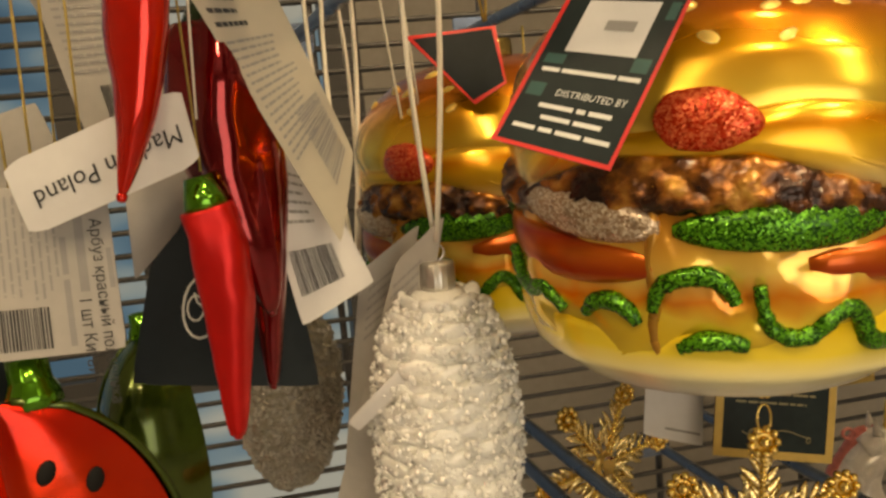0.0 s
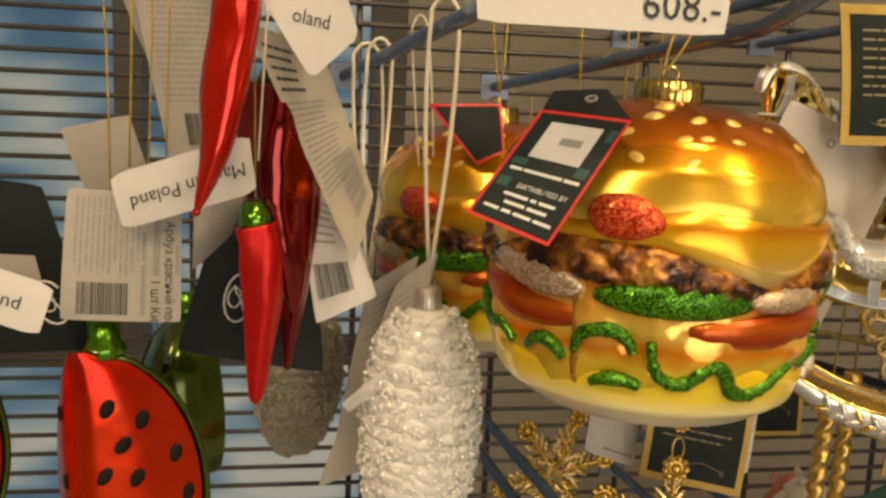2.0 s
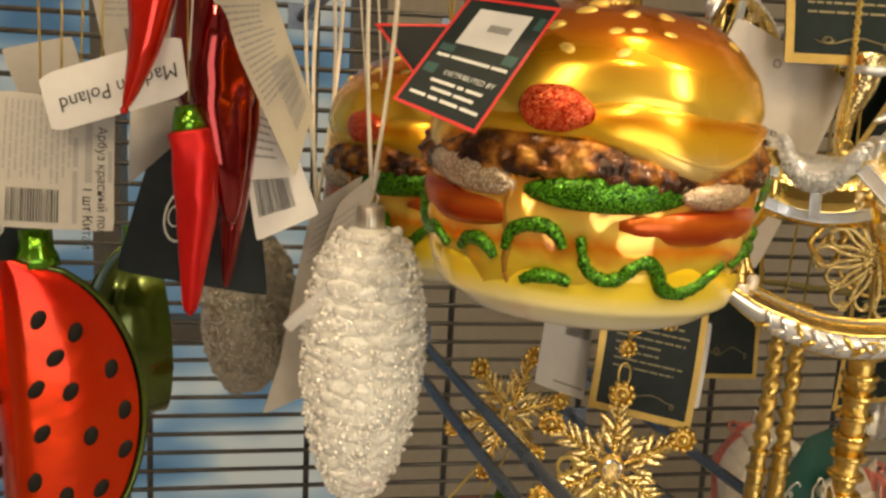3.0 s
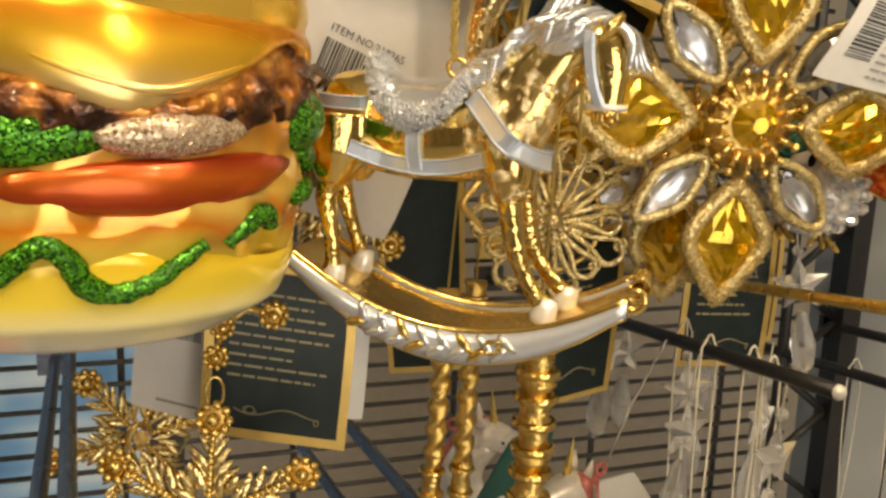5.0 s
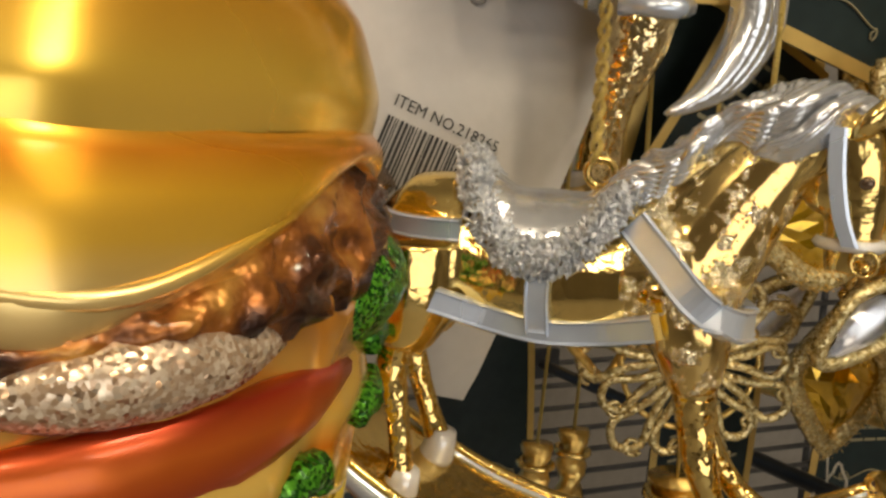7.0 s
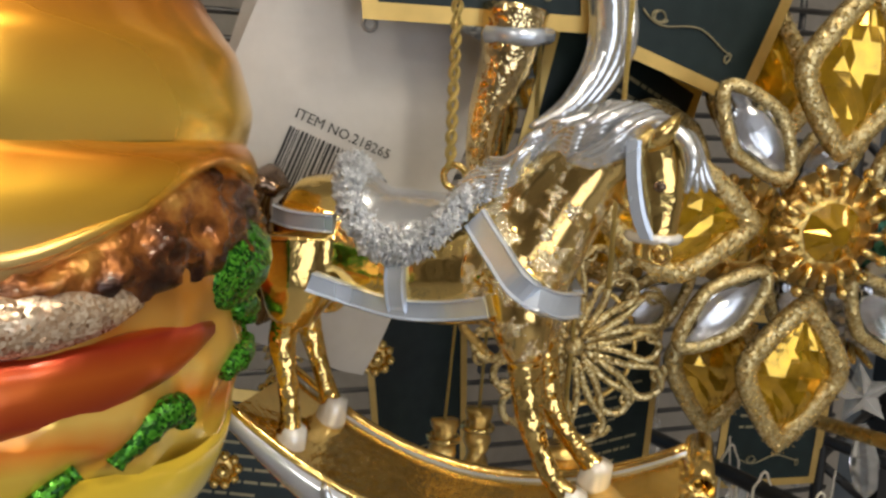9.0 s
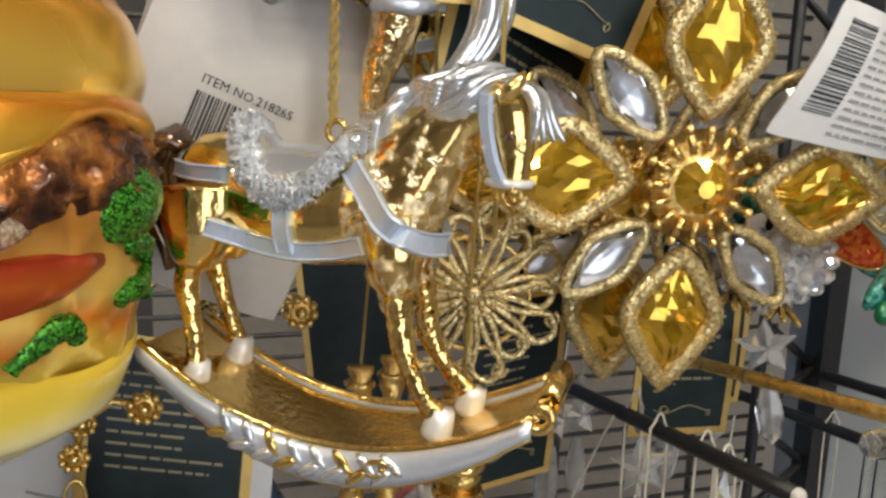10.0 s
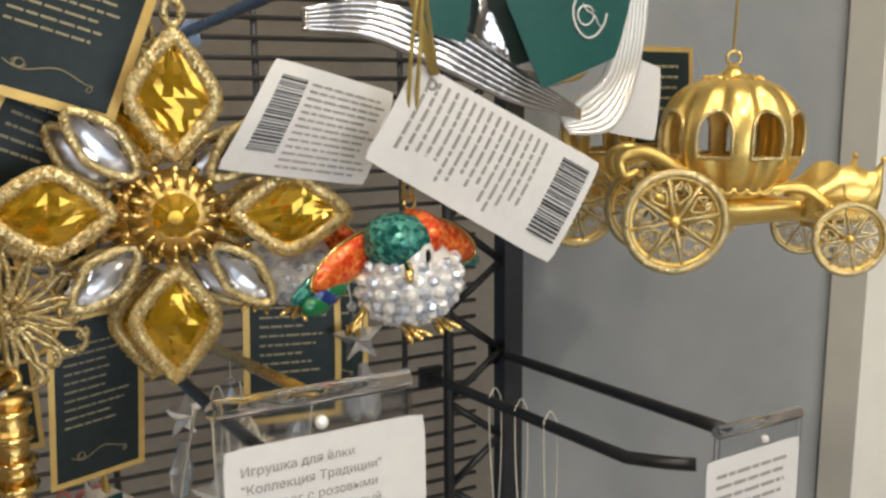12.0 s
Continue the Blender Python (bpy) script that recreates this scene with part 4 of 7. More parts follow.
ct2 = Card("paper_tag", (0.0215, 0.228, 1.4180), (0.0380, 0.222, 1.4300), (0.0215, 0.226, 1.3640), (0.0100, 0.232, 1.3500), PAPER_GREY, "second grey paper tag tucked behind the first", "tag", 0.0012)
ct2.lines(0.2, 0.8, 0.10, 0.34, 6, INK_GREY, 4, 0.3)
ct.lines(0.1, 0.7, 0.08, 0.4, 8, INK_GREY, 3, 0.3)
Card("price_strip", (0.0290, 0.204, 1.3985), (0.0305, 0.203, 1.3935), (0.0150, 0.212, 1.3785), (0.0130, 0.213, 1.3815), PAPER, "narrow bent white paper strip", "tag", 0.002)


# ---- melon ornaments ----
def melon(m, label):
    b = thing("melon_ornament", m, label, "ornament", "melon ornaments")
    H = 0.050

    def outline(z):
        s = max(0.0, 1 - (z / H) ** 2)
        return 0.0325 * s ** 0.55

    rows_a, rows_b, rind = [], [], []
    n, k = 22, 12
    for i in range(n + 1):
        z = -H * 0.998 + 2 * H * 0.998 * i / n
        r = outline(z)
        tip = Vector((-0.012, -0.018, z))
        left = Vector((-0.012 - 0.45 * r, -0.018 + 0.75 * r, z))
        right = Vector((-0.012 + 0.98 * r, -0.018 + 0.42 * r, z))
        row = []
        for j in range(k + 1):
            s = j / k
            p = tip.lerp(right, s)
            p.y -= 0.0035 * math.sin(math.pi * s) * (r / 0.044)
            if j == 0:
                p.y += 0.0012
            row.append(p)
        lrow = []
        for j in range(k + 1):
            s = j / k
            p = left.lerp(tip, s)
            p.x -= 0.002 * math.sin(math.pi * s)
            if j == k:
                p.y += 0.0012
            lrow.append(p)
        rows_a.append(lrow + row[1:])
        back = []
        for j in range(k + 1):
            s = j / k
            p = right.lerp(left, s)
            out = (right - left).length * 0.42 * math.sin(math.pi * s)
            p += Vector((0.30, 0.95, 0)).normalized() * out
            p += Vector((0.0016, 0.001, 0)) * (1 - s)
            back.append(p)
        rind.append(back)
    part("red_flesh", G().rings(rows_a, cap=False, loop=False), MELON, b, "red lacquered flesh")
    part("rind", G().rings(rind, cap=False, loop=False), RIND, b, "green mirrored rind")
    rim = [Vector(r[0]) for r in rind]
    part("rind_edge", G().tube(rim, 0.0010, 8), RIND, b, "pale green rind edge")
    rnd = random.Random(7)
    for s, z in ((0.30, 0.032), (0.62, 0.027), (0.38, 0.020), (0.82, 0.014), (0.18, 0.011), (0.46, 0.009), (0.88, 0.000), (0.20, -0.003), (0.60, -0.006), (0.90, -0.013), (0.12, -0.018), (0.42, -0.024), (0.75, -0.024), (0.25, -0.034), (0.6, -0.036)):
        r = outline(z)
        tip, right = Vector((-0.012, -0.018, z)), Vector((-0.012 + 0.98 * r, -0.018 + 0.42 * r, z))
        p = tip.lerp(right, s)
        p.y -= 0.0035 * math.sin(math.pi * s) * (r / 0.044) + 0.0002
        rot = Matrix.Rotation(radians(23), 3, "Z") @ Matrix.Rotation(radians(rnd.uniform(10, 65)), 3, "Y")
        part("seed", G().ball(p, (0.0021, 0.0006, 0.0031), 10, 6, rot), SEED, b)
    for s, z in ((0.4, 0.028), (0.55, 0.006), (0.4, -0.012), (0.6, -0.028), (0.3, -0.02)):
        r = outline(z)
        p = Vector((-0.012 - 0.45 * r, -0.018 + 0.75 * r, z)).lerp(Vector((-0.012, -0.018, z)), s) + Vector((-0.002, -0.0005, 0))
        part("seed", G().ball(p, (0.0006, 0.0016, 0.0026), 10, 6, Matrix.Rotation(radians(30), 3, "Z")), SEED, b)
    part("cap", G().lathe(((0.0065, 0.047), (0.006, 0.050), (0.0048, 0.0525), (0.0046, 0.058), (0.0, 0.0585)), 32, (-0.006, -0.010, 0), ribs=12, depth=0.04), GREEN_MIRROR, b, "green and gold cap")
    return b


melon_a = melon(pose(-0.0515, 0.2150, 1.3540, 0, -2, 0), "red glass melon slice ornament with black seeds")
melon_b = copy_thing(melon_a, pose(-0.0500, 0.285, 1.3580, 0, 4, 175) @ Matrix.Scale(0.74, 4))
melon_b["label"] = "glass melon ornament seen from its green rind"
melon_c = copy_thing(melon_a, pose(-0.1180, 0.2300, 1.360, 0, 2, 10))
melon_c["label"] = "glass melon ornament half hidden by a black card"
for x0, x1, y in ((-0.0585, -0.0560, 0.203), (-0.0490, -0.0525, 0.204), (-0.0430, -0.0480, 0.206), (-0.0400, -0.0440, 0.215)):
    cord("hanging_cord", [(x0, y, 1.540), ((x0 + x1) / 2 + 0.0008, y, 1.49), (x1, y, 1.412)], 0.00035, GOLD_CORD, "thin beaded gold cord")


# ---- chili ornaments ----
def chili(pts, radii, material, label, stem=None, flutes=0, depth=0.0):
    o = Vector(pts[0])
    c = thing("chili_ornament", Matrix.Translation(o), label, "ornament", "chili ornaments")
    P = [Vector(p) - o for p in pts]
    n = 28
    line, rad = [], []
    for i in range(n + 1):
        s = i / n * (len(P) - 1)
        k = min(int(s), len(P) - 2)
        f = s - k
        p0, p1, p2, p3 = P[max(k - 1, 0)], P[k], P[k + 1], P[min(k + 2, len(P) - 1)]
        line.append(0.5 * ((2 * p1) + (p2 - p0) * f + (2 * p0 - 5 * p1 + 4 * p2 - p3) * f * f + (3 * p1 - p0 - 3 * p2 + p3) * f ** 3))
        rad.append(radii[k] + (radii[k + 1] - radii[k]) * f)
    g = G().tube(line, rad, 24)
    if flutes:
        vs = []
        for i, p in enumerate(g.v):
            ring, j = divmod(i, 24)
            w = 1 + depth * math.cos(flutes * 2 * math.pi * j / 24 + ring * 0.12) + 0.10 * noise.noise((j * 0.35, ring * 0.3, 2))
            cpt = line[min(ring, n)]
            vs.append(tuple(cpt + (Vector(p) - cpt) * w))
        g.v = vs
    part("pod", g, material, c)
    part("tip", G().ball(line[-1], 0.0012, 8, 6), material, c)
    if stem:
        up = (P[0] - P[1]).normalized()
        part("stem", G().tube([Vector((0, 0, 0)) - up * 0.001, up * 0.003, up * 0.007], [radii[0] * 0.90, radii[0] * 0.72, radii[0] * 0.50], 14), stem, c)
    return c


chili([(-0.0185, 0.180, 1.5200), (-0.0185, 0.180, 1.5020), (-0.0215, 0.179, 1.4800), (-0.0240, 0.178, 1.4640), (-0.0290, 0.178, 1.4480)], [0.0058, 0.0064, 0.0062, 0.0040, 0.0006], RED_GLASS, "long shiny red glass chili with a curved tip", DARK_STEM, 3, 0.06)
chili([(-0.0080, 0.205, 1.4830), (-0.0085, 0.204, 1.4680), (-0.0075, 0.202, 1.4500), (-0.0045, 0.200, 1.4320), (-0.0030, 0.200, 1.4160)], [0.0090, 0.0112, 0.0098, 0.0062, 0.0012], RED_DARK, "dark mirror-red wrinkled glass chili", DARK_STEM, 4, 0.12)
chili([(-0.0140, 0.191, 1.4430), (-0.0125, 0.191, 1.4340), (-0.0120, 0.191, 1.4220), (-0.0128, 0.191, 1.4060), (-0.0137, 0.191, 1.3905)], [0.0060, 0.0064, 0.0058, 0.0040, 0.0016], RED_MATT, "frosted red glass chili with a green cap", GREEN_MIRROR, 4, 0.06)
chili([(-0.0015, 0.212, 1.4620), (-0.0010, 0.212, 1.4450), (-0.0030, 0.211, 1.4200), (-0.0050, 0.210, 1.3950)], [0.0050, 0.0060, 0.0045, 0.0012], RED_DARK, "dark red glass chili behind the others", DARK_STEM, 3, 0.08)
cord("hanging_cord", [(-0.0110, 0.180, 1.545), (-0.0108, 0.181, 1.50), (-0.0130, 0.182, 1.4620)], 0.0003, STRING, "thin white thread beside the chilies")
cord("hanging_cord", [(-0.0080, 0.205, 1.545), (-0.0080, 0.205, 1.490)], 0.0004, GOLD_CORD, "thin gold cord of a chili")
cord("hanging_cord", [(-0.0150, 0.191, 1.545), (-0.0142, 0.191, 1.451)], 0.0003, GOLD_CORD, "thin gold cord of the frosted chili")

# ---- tags round melons and chilies ----
pol = Card("origin_tag", (-0.0540, 0.192, 1.4560), (-0.0158, 0.186, 1.4690), (-0.0135, 0.186, 1.4530), (-0.0510, 0.194, 1.4405), PAPER, "white tag with the words made in Poland upside down", "tag", 0.0004, round_off=0.4)
pol.text("Made in Poland", 0.95, 0.42, (-1, 0.02), 0.0056, INK)
pol2 = Card("origin_tag", (-0.0130, 0.181, 1.5060), (0.0060, 0.179, 1.5180), (0.0137, 0.179, 1.4965), (0.0010, 0.181, 1.4845), PAPER, "white tag printed made in Poland", "tag", 0.0004, round_off=0.4)
pol2.text("oland", 0.18, 0.40, (0.75, 0.66), 0.0056, INK)
pol3 = Card("origin_tag", (-0.1120, 0.1895, 1.4400), (-0.0685, 0.189, 1.4249), (-0.0733, 0.189, 1.4106), (-0.1160, 0.1895, 1.4260), PAPER, "white tag with the words made in Poland", "tag", 0.0003, round_off=0.4)
pol3.text("Made in Poland", 0.10, 0.62, (1, 0.0), 0.0056, INK)
lab = Card("product_label", (-0.0670, 0.199, 1.4517), (-0.0357, 0.200, 1.4500), (-0.0360, 0.198, 1.4124), (-0.0700, 0.198, 1.4134), PAPER_GREY, "grey printed product label with a barcode, turned on its side", "tag", 0.0006)
lab.lines(0.05, 0.66, 0.08, 0.66, 12, INK_GREY, 5, 0.25, 0.36, False)
lab.barcode(0.13, 0.70, 0.56, 0.95, 2)
lab.text("1 шт Китай", 0.745, 0.66, (0, 1), 0.0036, INK)
lab.text("Арбуз красный половинка", 0.865, 0.20, (0, 1), 0.0034, INK)
lab.bars("bold_print", [(0.76, 0.18, 0.82, 0.63), (0.66, 0.30, 0.70, 0.52), (0.66, 0.55, 0.70, 0.95), (0.95, 0.38, 0.985, 0.62)], INK_GREY)
pa = Card("paper_label", (-0.0590, 0.238, 1.530), (-0.0270, 0.238, 1.530), (-0.0205, 0.240, 1.4605), (-0.0455, 0.242, 1.4590), PAPER_GREY, "long grey printed paper label with a barcode", "tag", 0.001)
pa.lines(0.10, 0.92, 0.28, 0.76, 17, INK_GREY, 8, 0.2, 0.36)
pa.lines(0.10, 0.80, 0.05, 0.27, 6, INK, 9, 0.3, 0.36)
pa.barcode(0.30, 0.80, 0.72, 0.95, 5)
lg = Card("paper_label", (-0.0175, 0.190, 1.5000), (0.0040, 0.194, 1.4930), (0.0210, 0.206, 1.4510), (0.0155, 0.208, 1.4290), KRAFT, "long cream printed label hanging askew", "tag", 0.0015)
lg.lines(0.10, 0.80, 0.30, 0.72, 16, INK_GREY, 12, 0.25, 0.36)
lg.lines(0.10, 0.55, 0.06, 0.28, 5, INK, 13, 0.3, 0.36)
lg.barcode(0.45, 0.60, 0.88, 0.92, 7, False, INK_GREY)
wt = Card("paper_label", (-0.0040, 0.217, 1.4590), (0.0112, 0.216, 1.4490), (0.0236, 0.214, 1.4172), (0.0040, 0.214, 1.4080), PAPER, "white printed label with a barcode", "tag", 0.0012)
wt.barcode(0.10, 0.62, 0.70, 0.86, 9)
wt.lines(0.2, 0.8, 0.15, 0.5, 6, INK_GREY, 14, 0.4)
bk = Card("logo_card", (-0.0240, 0.229, 1.4560), (0.0000, 0.232, 1.4520), (0.0075, 0.231, 1.3860), (-0.0420, 0.229, 1.3950), CARD_BLACK, "black card with a white round emblem", "tag", 0.0008)
em = lambda c, u, v, r: part("emblem", G().tube([c.at(u + r * 0.8 * math.cos(a), v + r * math.sin(a), 0.0004) for a in [k * 0.393 for k in range(15)]], 0.0004, 5).tube([c.at(u + r * 0.4 * math.cos(a) - r * 0.2, v + r * 0.42 * math.sin(a), 0.0004) for a in [k * 0.6 for k in range(11)]], 0.00032, 5).tube([c.at(u - r * 0.3 + r * 0.9 * s, v - r * 0.5 + r * 1.1 * s + 0.1 * r * math.sin(s * 9), 0.0004) for s in (0, 0.2, 0.4, 0.6, 0.8, 1)], 0.00032, 5), INK_WHITE, c.ob)
em(bk, 0.34, 0.66, 0.13)
bl = Card("logo_card", (-0.1150, 0.222, 1.4540), (-0.0800, 0.220, 1.4500), (-0.0640, 0.222, 1.3975), (-0.1180, 0.224, 1.3950), CARD_BLACK, "black card with a white emblem behind the melon", "tag", 0.0008)
em(bl, 0.80, 0.70, 0.13)
bl.bars("torn_sticker", [(0.35, 0.42, 0.78, 0.60)], PAPER_GREY)
Card("paper_tag", (-0.0880, 0.272, 1.4660), (-0.0640, 0.270, 1.4720), (-0.0540, 0.268, 1.4440), (-0.0760, 0.270, 1.4360), PAPER_GREY, "small grey tag behind the gold cords", "tag", 0.001)
Card("paper_tag", (-0.0340, 0.214, 1.4480), (-0.0180, 0.216, 1.4520), (-0.0230, 0.218, 1.4360), (-0.0350, 0.216, 1.4250), PAPER_GREY, "crumpled grey tag between melon and chili", "tag", 0.003)
Card("clear_sleeve", (-0.0640, 0.250, 1.520), (-0.0500, 0.245, 1.515), (-0.0330, 0.245, 1.470), (-0.0400, 0.250, 1.466), PAPER_GREY, "twisted strip of clear cellophane", "tag", 0.003)


# ---- rocking horses ----
def swept(P, R, n=16, seg=14, flat=1.0):
    return G().tube(smooth_line(P, n), spread(R, n), seg, flat=flat)


def loft(P, deep, wide, n=20, seg=18):
    """An oval bar down a line in the x-z plane: deep across the line, wide across y."""
    L, D, W = smooth_line(P, n), spread(deep, n), spread(wide, n)
    rows = []
    for i, p in enumerate(L):
        d = L[min(i + 1, n)] - L[max(i - 1, 0)]
        q = Vector((-d.z, 0, d.x)).normalized()
        rows.append([p + q * D[i] * math.cos(a) + Vector((0, W[i] * math.sin(a), 0)) for a in [2 * math.pi * k / seg for k in range(seg)]])
    return G().rings(rows)


def fused(g, cell, rounds=4):
    """Melts the overlapping lumps of g into one skin."""
    tmp = new("fusing", mesh_of(g, "fusing", GOLD))
    r = tmp.modifiers.new("melt", "REMESH")
    r.mode, r.voxel_size, r.use_smooth_shade = "VOXEL", cell, True
    sm = tmp.modifiers.new("ease", "SMOOTH")
    sm.factor, sm.iterations = 0.5, rounds
    me = bpy.data.meshes.new_from_object(tmp.evaluated_get(bpy.context.evaluated_depsgraph_get()))
    bpy.data.objects.remove(tmp)
    out = G()
    out.v, out.f = [tuple(v.co) for v in me.vertices], [tuple(f.vertices) for f in me.polygons]
    bpy.data.meshes.remove(me)
    return out


def horse(m, label):
    h = thing("rocking_horse_ornament", m, label, "ornament", "rocking horse ornaments")
    rump = loft([(-0.0330, 0, 0.0480), (-0.0300, 0, 0.0470), (-0.0240, 0, 0.0455), (-0.0140, 0, 0.0428), (-0.0040, 0, 0.0425), (0.0060, 0, 0.0440)], [0.0030, 0.0085, 0.0105, 0.0098, 0.0100, 0.0100], [0.0030, 0.0070, 0.0085, 0.0086, 0.0088, 0.0080], 24)
    for y in (-1, 1):
        rump.tube(smooth_line([(-0.0265, 0.0042 * y, 0.0450), (-0.0262, 0.0056 * y, 0.0375), (-0.0272, 0.0060 * y, 0.0310)], 8), spread([0.0085, 0.0068, 0.0034], 8), 14)
    fore = loft([(0.0020, 0, 0.0430), (0.0090, 0, 0.0440), (0.0150, 0, 0.0440)], [0.0095, 0.0112, 0.0040], [0.0084, 0.0086, 0.0050], 12)
    for part_of in (loft([(0.0085, 0, 0.0450), (0.0120, 0, 0.0510), (0.0160, 0, 0.0570), (0.0205, 0, 0.0615), (0.0255, 0, 0.0632)], [0.0105, 0.0092, 0.0078, 0.0062, 0.0046], [0.0078, 0.0064, 0.0054, 0.0046, 0.0038], 20),):
        fore.add(part_of.v, part_of.f)
    for y in (-1, 1):
        fore.tube(smooth_line([(0.0105, 0.0044 * y, 0.0430), (0.0118, 0.0056 * y, 0.0360), (0.0130, 0.0062 * y, 0.0300)], 8), spread([0.0070, 0.0052, 0.0028], 8), 14)
    hind, front = fused(rump, 0.00055), fused(fore, 0.00055)
    part("body", hind, GOLD, h, "mirror gold body")
    part("neck", front, GOLD_LEAF, h, "gold-leafed neck and chest")
    skin = bvhtree.BVHTree.FromPolygons([Vector(p) for p in hind.v + front.v], hind.f + [tuple(i + len(hind.v) for i in f) for f in front.f])

    def side(x, z, sg, out):
        """The point of the flank at x, z, lifted by out."""
        p = skin.ray_cast(Vector((x, 0.05 * sg, z)), Vector((0, -sg, 0)))[0]
        return (p if p else Vector((x, 0.002 * sg, z))) + Vector((0, out * sg, 0))

    def back(x, deg, out):
        d = Vector((0, math.sin(radians(deg)), math.cos(radians(deg))))
        p = skin.ray_cast(Vector((x, 0, 0.0440)) + d * 0.05, -d)[0]
        return (p if p else Vector((x, 0, 0.0440)) + d * 0.009) + d * out

    skull = loft([(0.0255, 0, 0.0655), (0.0278, 0, 0.0632), (0.0292, 0, 0.0590), (0.0298, 0, 0.0540), (0.0297, 0, 0.0500), (0.0294, 0, 0.0468)], [0.0032, 0.0050, 0.0048, 0.0036, 0.0032, 0.0024], [0.0030, 0.0040, 0.0038, 0.0030, 0.0028, 0.0022], 18, 16)
    skull.ball((0.0262, 0, 0.0575), (0.0032, 0.0032, 0.0036), 12, 8)
    for y in (-0.0020, 0.0020):
        skull.ball((0.0312, y * 1.5, 0.0480), 0.0009, 8, 6)
    part("head", fused(skull, 0.0004, 3), GOLD, h, "mirror gold head")
    for y in (-0.0030, 0.0030):
        part("ear", G().tube([(0.0282, y, 0.0635), (0.0296, y * 1.15, 0.0655), (0.0308, y * 1.15, 0.0672), (0.0316, y * 1.0, 0.0692)], [0.0013, 0.0020, 0.0016, 0.0003], 10, flat=0.6), GOLD, h)
        part("eye", G().ball((0.0300, y * 1.18, 0.0585), (0.0010, 0.0006, 0.0009), 8, 6), BRONZE, h, "dark eye")
    legs = (
        [(0.0125, -0.0060, 0.0330), (0.0132, -0.0064, 0.0270), (0.0144, -0.0066, 0.0215), (0.0162, -0.0066, 0.0165), (0.0190, -0.0066, 0.0118), (0.0212, -0.0066, 0.0098)],
        [(0.0128, 0.0060, 0.0330), (0.0140, 0.0064, 0.0270), (0.0152, 0.0066, 0.0205), (0.0182, 0.0066, 0.0155), (0.0214, 0.0066, 0.0118), (0.0238, 0.0066, 0.0098)],
        [(-0.0266, -0.0056, 0.0340), (-0.0280, -0.0062, 0.0300), (-0.0282, -0.0065, 0.0268), (-0.0270, -0.0066, 0.0210), (-0.0262, -0.0066, 0.0150), (-0.0264, -0.0066, 0.0120)],
        [(-0.0275, 0.0056, 0.0340), (-0.0296, 0.0062, 0.0310), (-0.0294, 0.0065, 0.0270), (-0.0276, 0.0066, 0.0215), (-0.0258, 0.0066, 0.0165), (-0.0246, 0.0066, 0.0132)],
    )
    for P in legs:
        part("leg", swept(P, [0.0034, 0.0024, 0.0023, 0.0017, 0.0017, 0.0021], 22, 14), GOLD_RIPPLE, h, "rippled mirror gold leg")
        e = Vector(P[-1])
        part("hoof", G().lathe(((0.0, 0.0022), (0.0021, 0.0020), (0.0025, 0.0004), (0.0029, -0.0022), (0.0028, -0.0031), (0.0, -0.0032)), 16).move(Matrix.Translation(e + Vector((0.0006, 0, -0.0008))) @ Matrix.Rotation(radians(14), 4, "Y")), PEARL, h, "pearly white hoof")
    tail = G()
    for k in range(5):
        o = 0.0011 * (k - 2)
        tail.tube(smooth_line([(-0.0325, o * 0.4, 0.0520), (-0.0362, o, 0.0538 + 0.3 * o), (-0.0392 + 0.4 * o, o * 1.3, 0.0480), (-0.0375 + 0.5 * o, o * 1.5, 0.0400), (-0.0345 + 0.4 * o, o * 1.2, 0.0335), (-0.0352, o, 0.0285)], 18), spread([0.0014, 0.0021, 0.0024, 0.0022, 0.0016, 0.0004], 18), 8)
    part("tail", tail, BRONZE, h, "dark glossy tail")
    rnd = random.Random(3)
    crest = smooth_line([(0.0275, 0, 0.0662), (0.0225, 0, 0.0680), (0.0165, 0, 0.0656), (0.0105, 0, 0.0612), (0.0060, 0, 0.0570), (0.0020, 0, 0.0535)], 14)
    for i, c in enumerate(crest[:13]):
        lock = G()
        fall, run = rnd.uniform(0.0040, 0.0066) * (1 - 0.25 * i / 13), rnd.uniform(0.0070, 0.0105)
        wave = rnd.uniform(0.0004, 0.0013)
        for k in range(6):
            o = 0.00075 * (k - 2.5)
            pts = [c + Vector((0.0026 + o, 0.0024, -0.0012)), c + Vector((0.0006 + o, -0.0002, 0.0017 + 0.0003 * (k % 2)))]
            for u in (0.25, 0.5, 0.75, 1.0):
                p = side(c.x - run * u, c.z - fall * u ** 0.7 + wave * math.sin(6.0 * u + i), -1, 0.0013 - 0.0007 * u)
                pts.append(p + Vector((0.3 * o, -0.00025 * k, o * (1.25 - u))))
            lock.tube(smooth_line(pts, 22), spread([0.0006, 0.0008, 0.0009, 0.0008, 0.0006, 0.0002], 22), 7)
        part("mane_lock", lock, SILVER, h, "grooved silver mane lock")
    for i, y in enumerate((-0.0022, -0.0006, 0.0010, 0.0024)):
        part("forelock", swept([(0.0275, y * 0.6, 0.0672), (0.0322, y * 1.2, 0.0660), (0.0340, y * 1.5, 0.0628 + 0.0006 * i), (0.0340 + 0.0008 * i, y * 1.6, 0.0600), (0.0338 + 0.0014 * i, y * 1.7, 0.0578)], [0.0009, 0.0013, 0.0012, 0.0008, 0.0003], 14, 8), SILVER, h)

    def pad(ratio, a, out):
        x = -0.0085 + 0.0120 * ratio * math.cos(a)
        lift = 0.0042 * max(0.0, abs(math.cos(a)) * ratio - 0.40)
        return back(x, 88 * ratio * math.sin(a), out) + Vector((0, 0, lift))

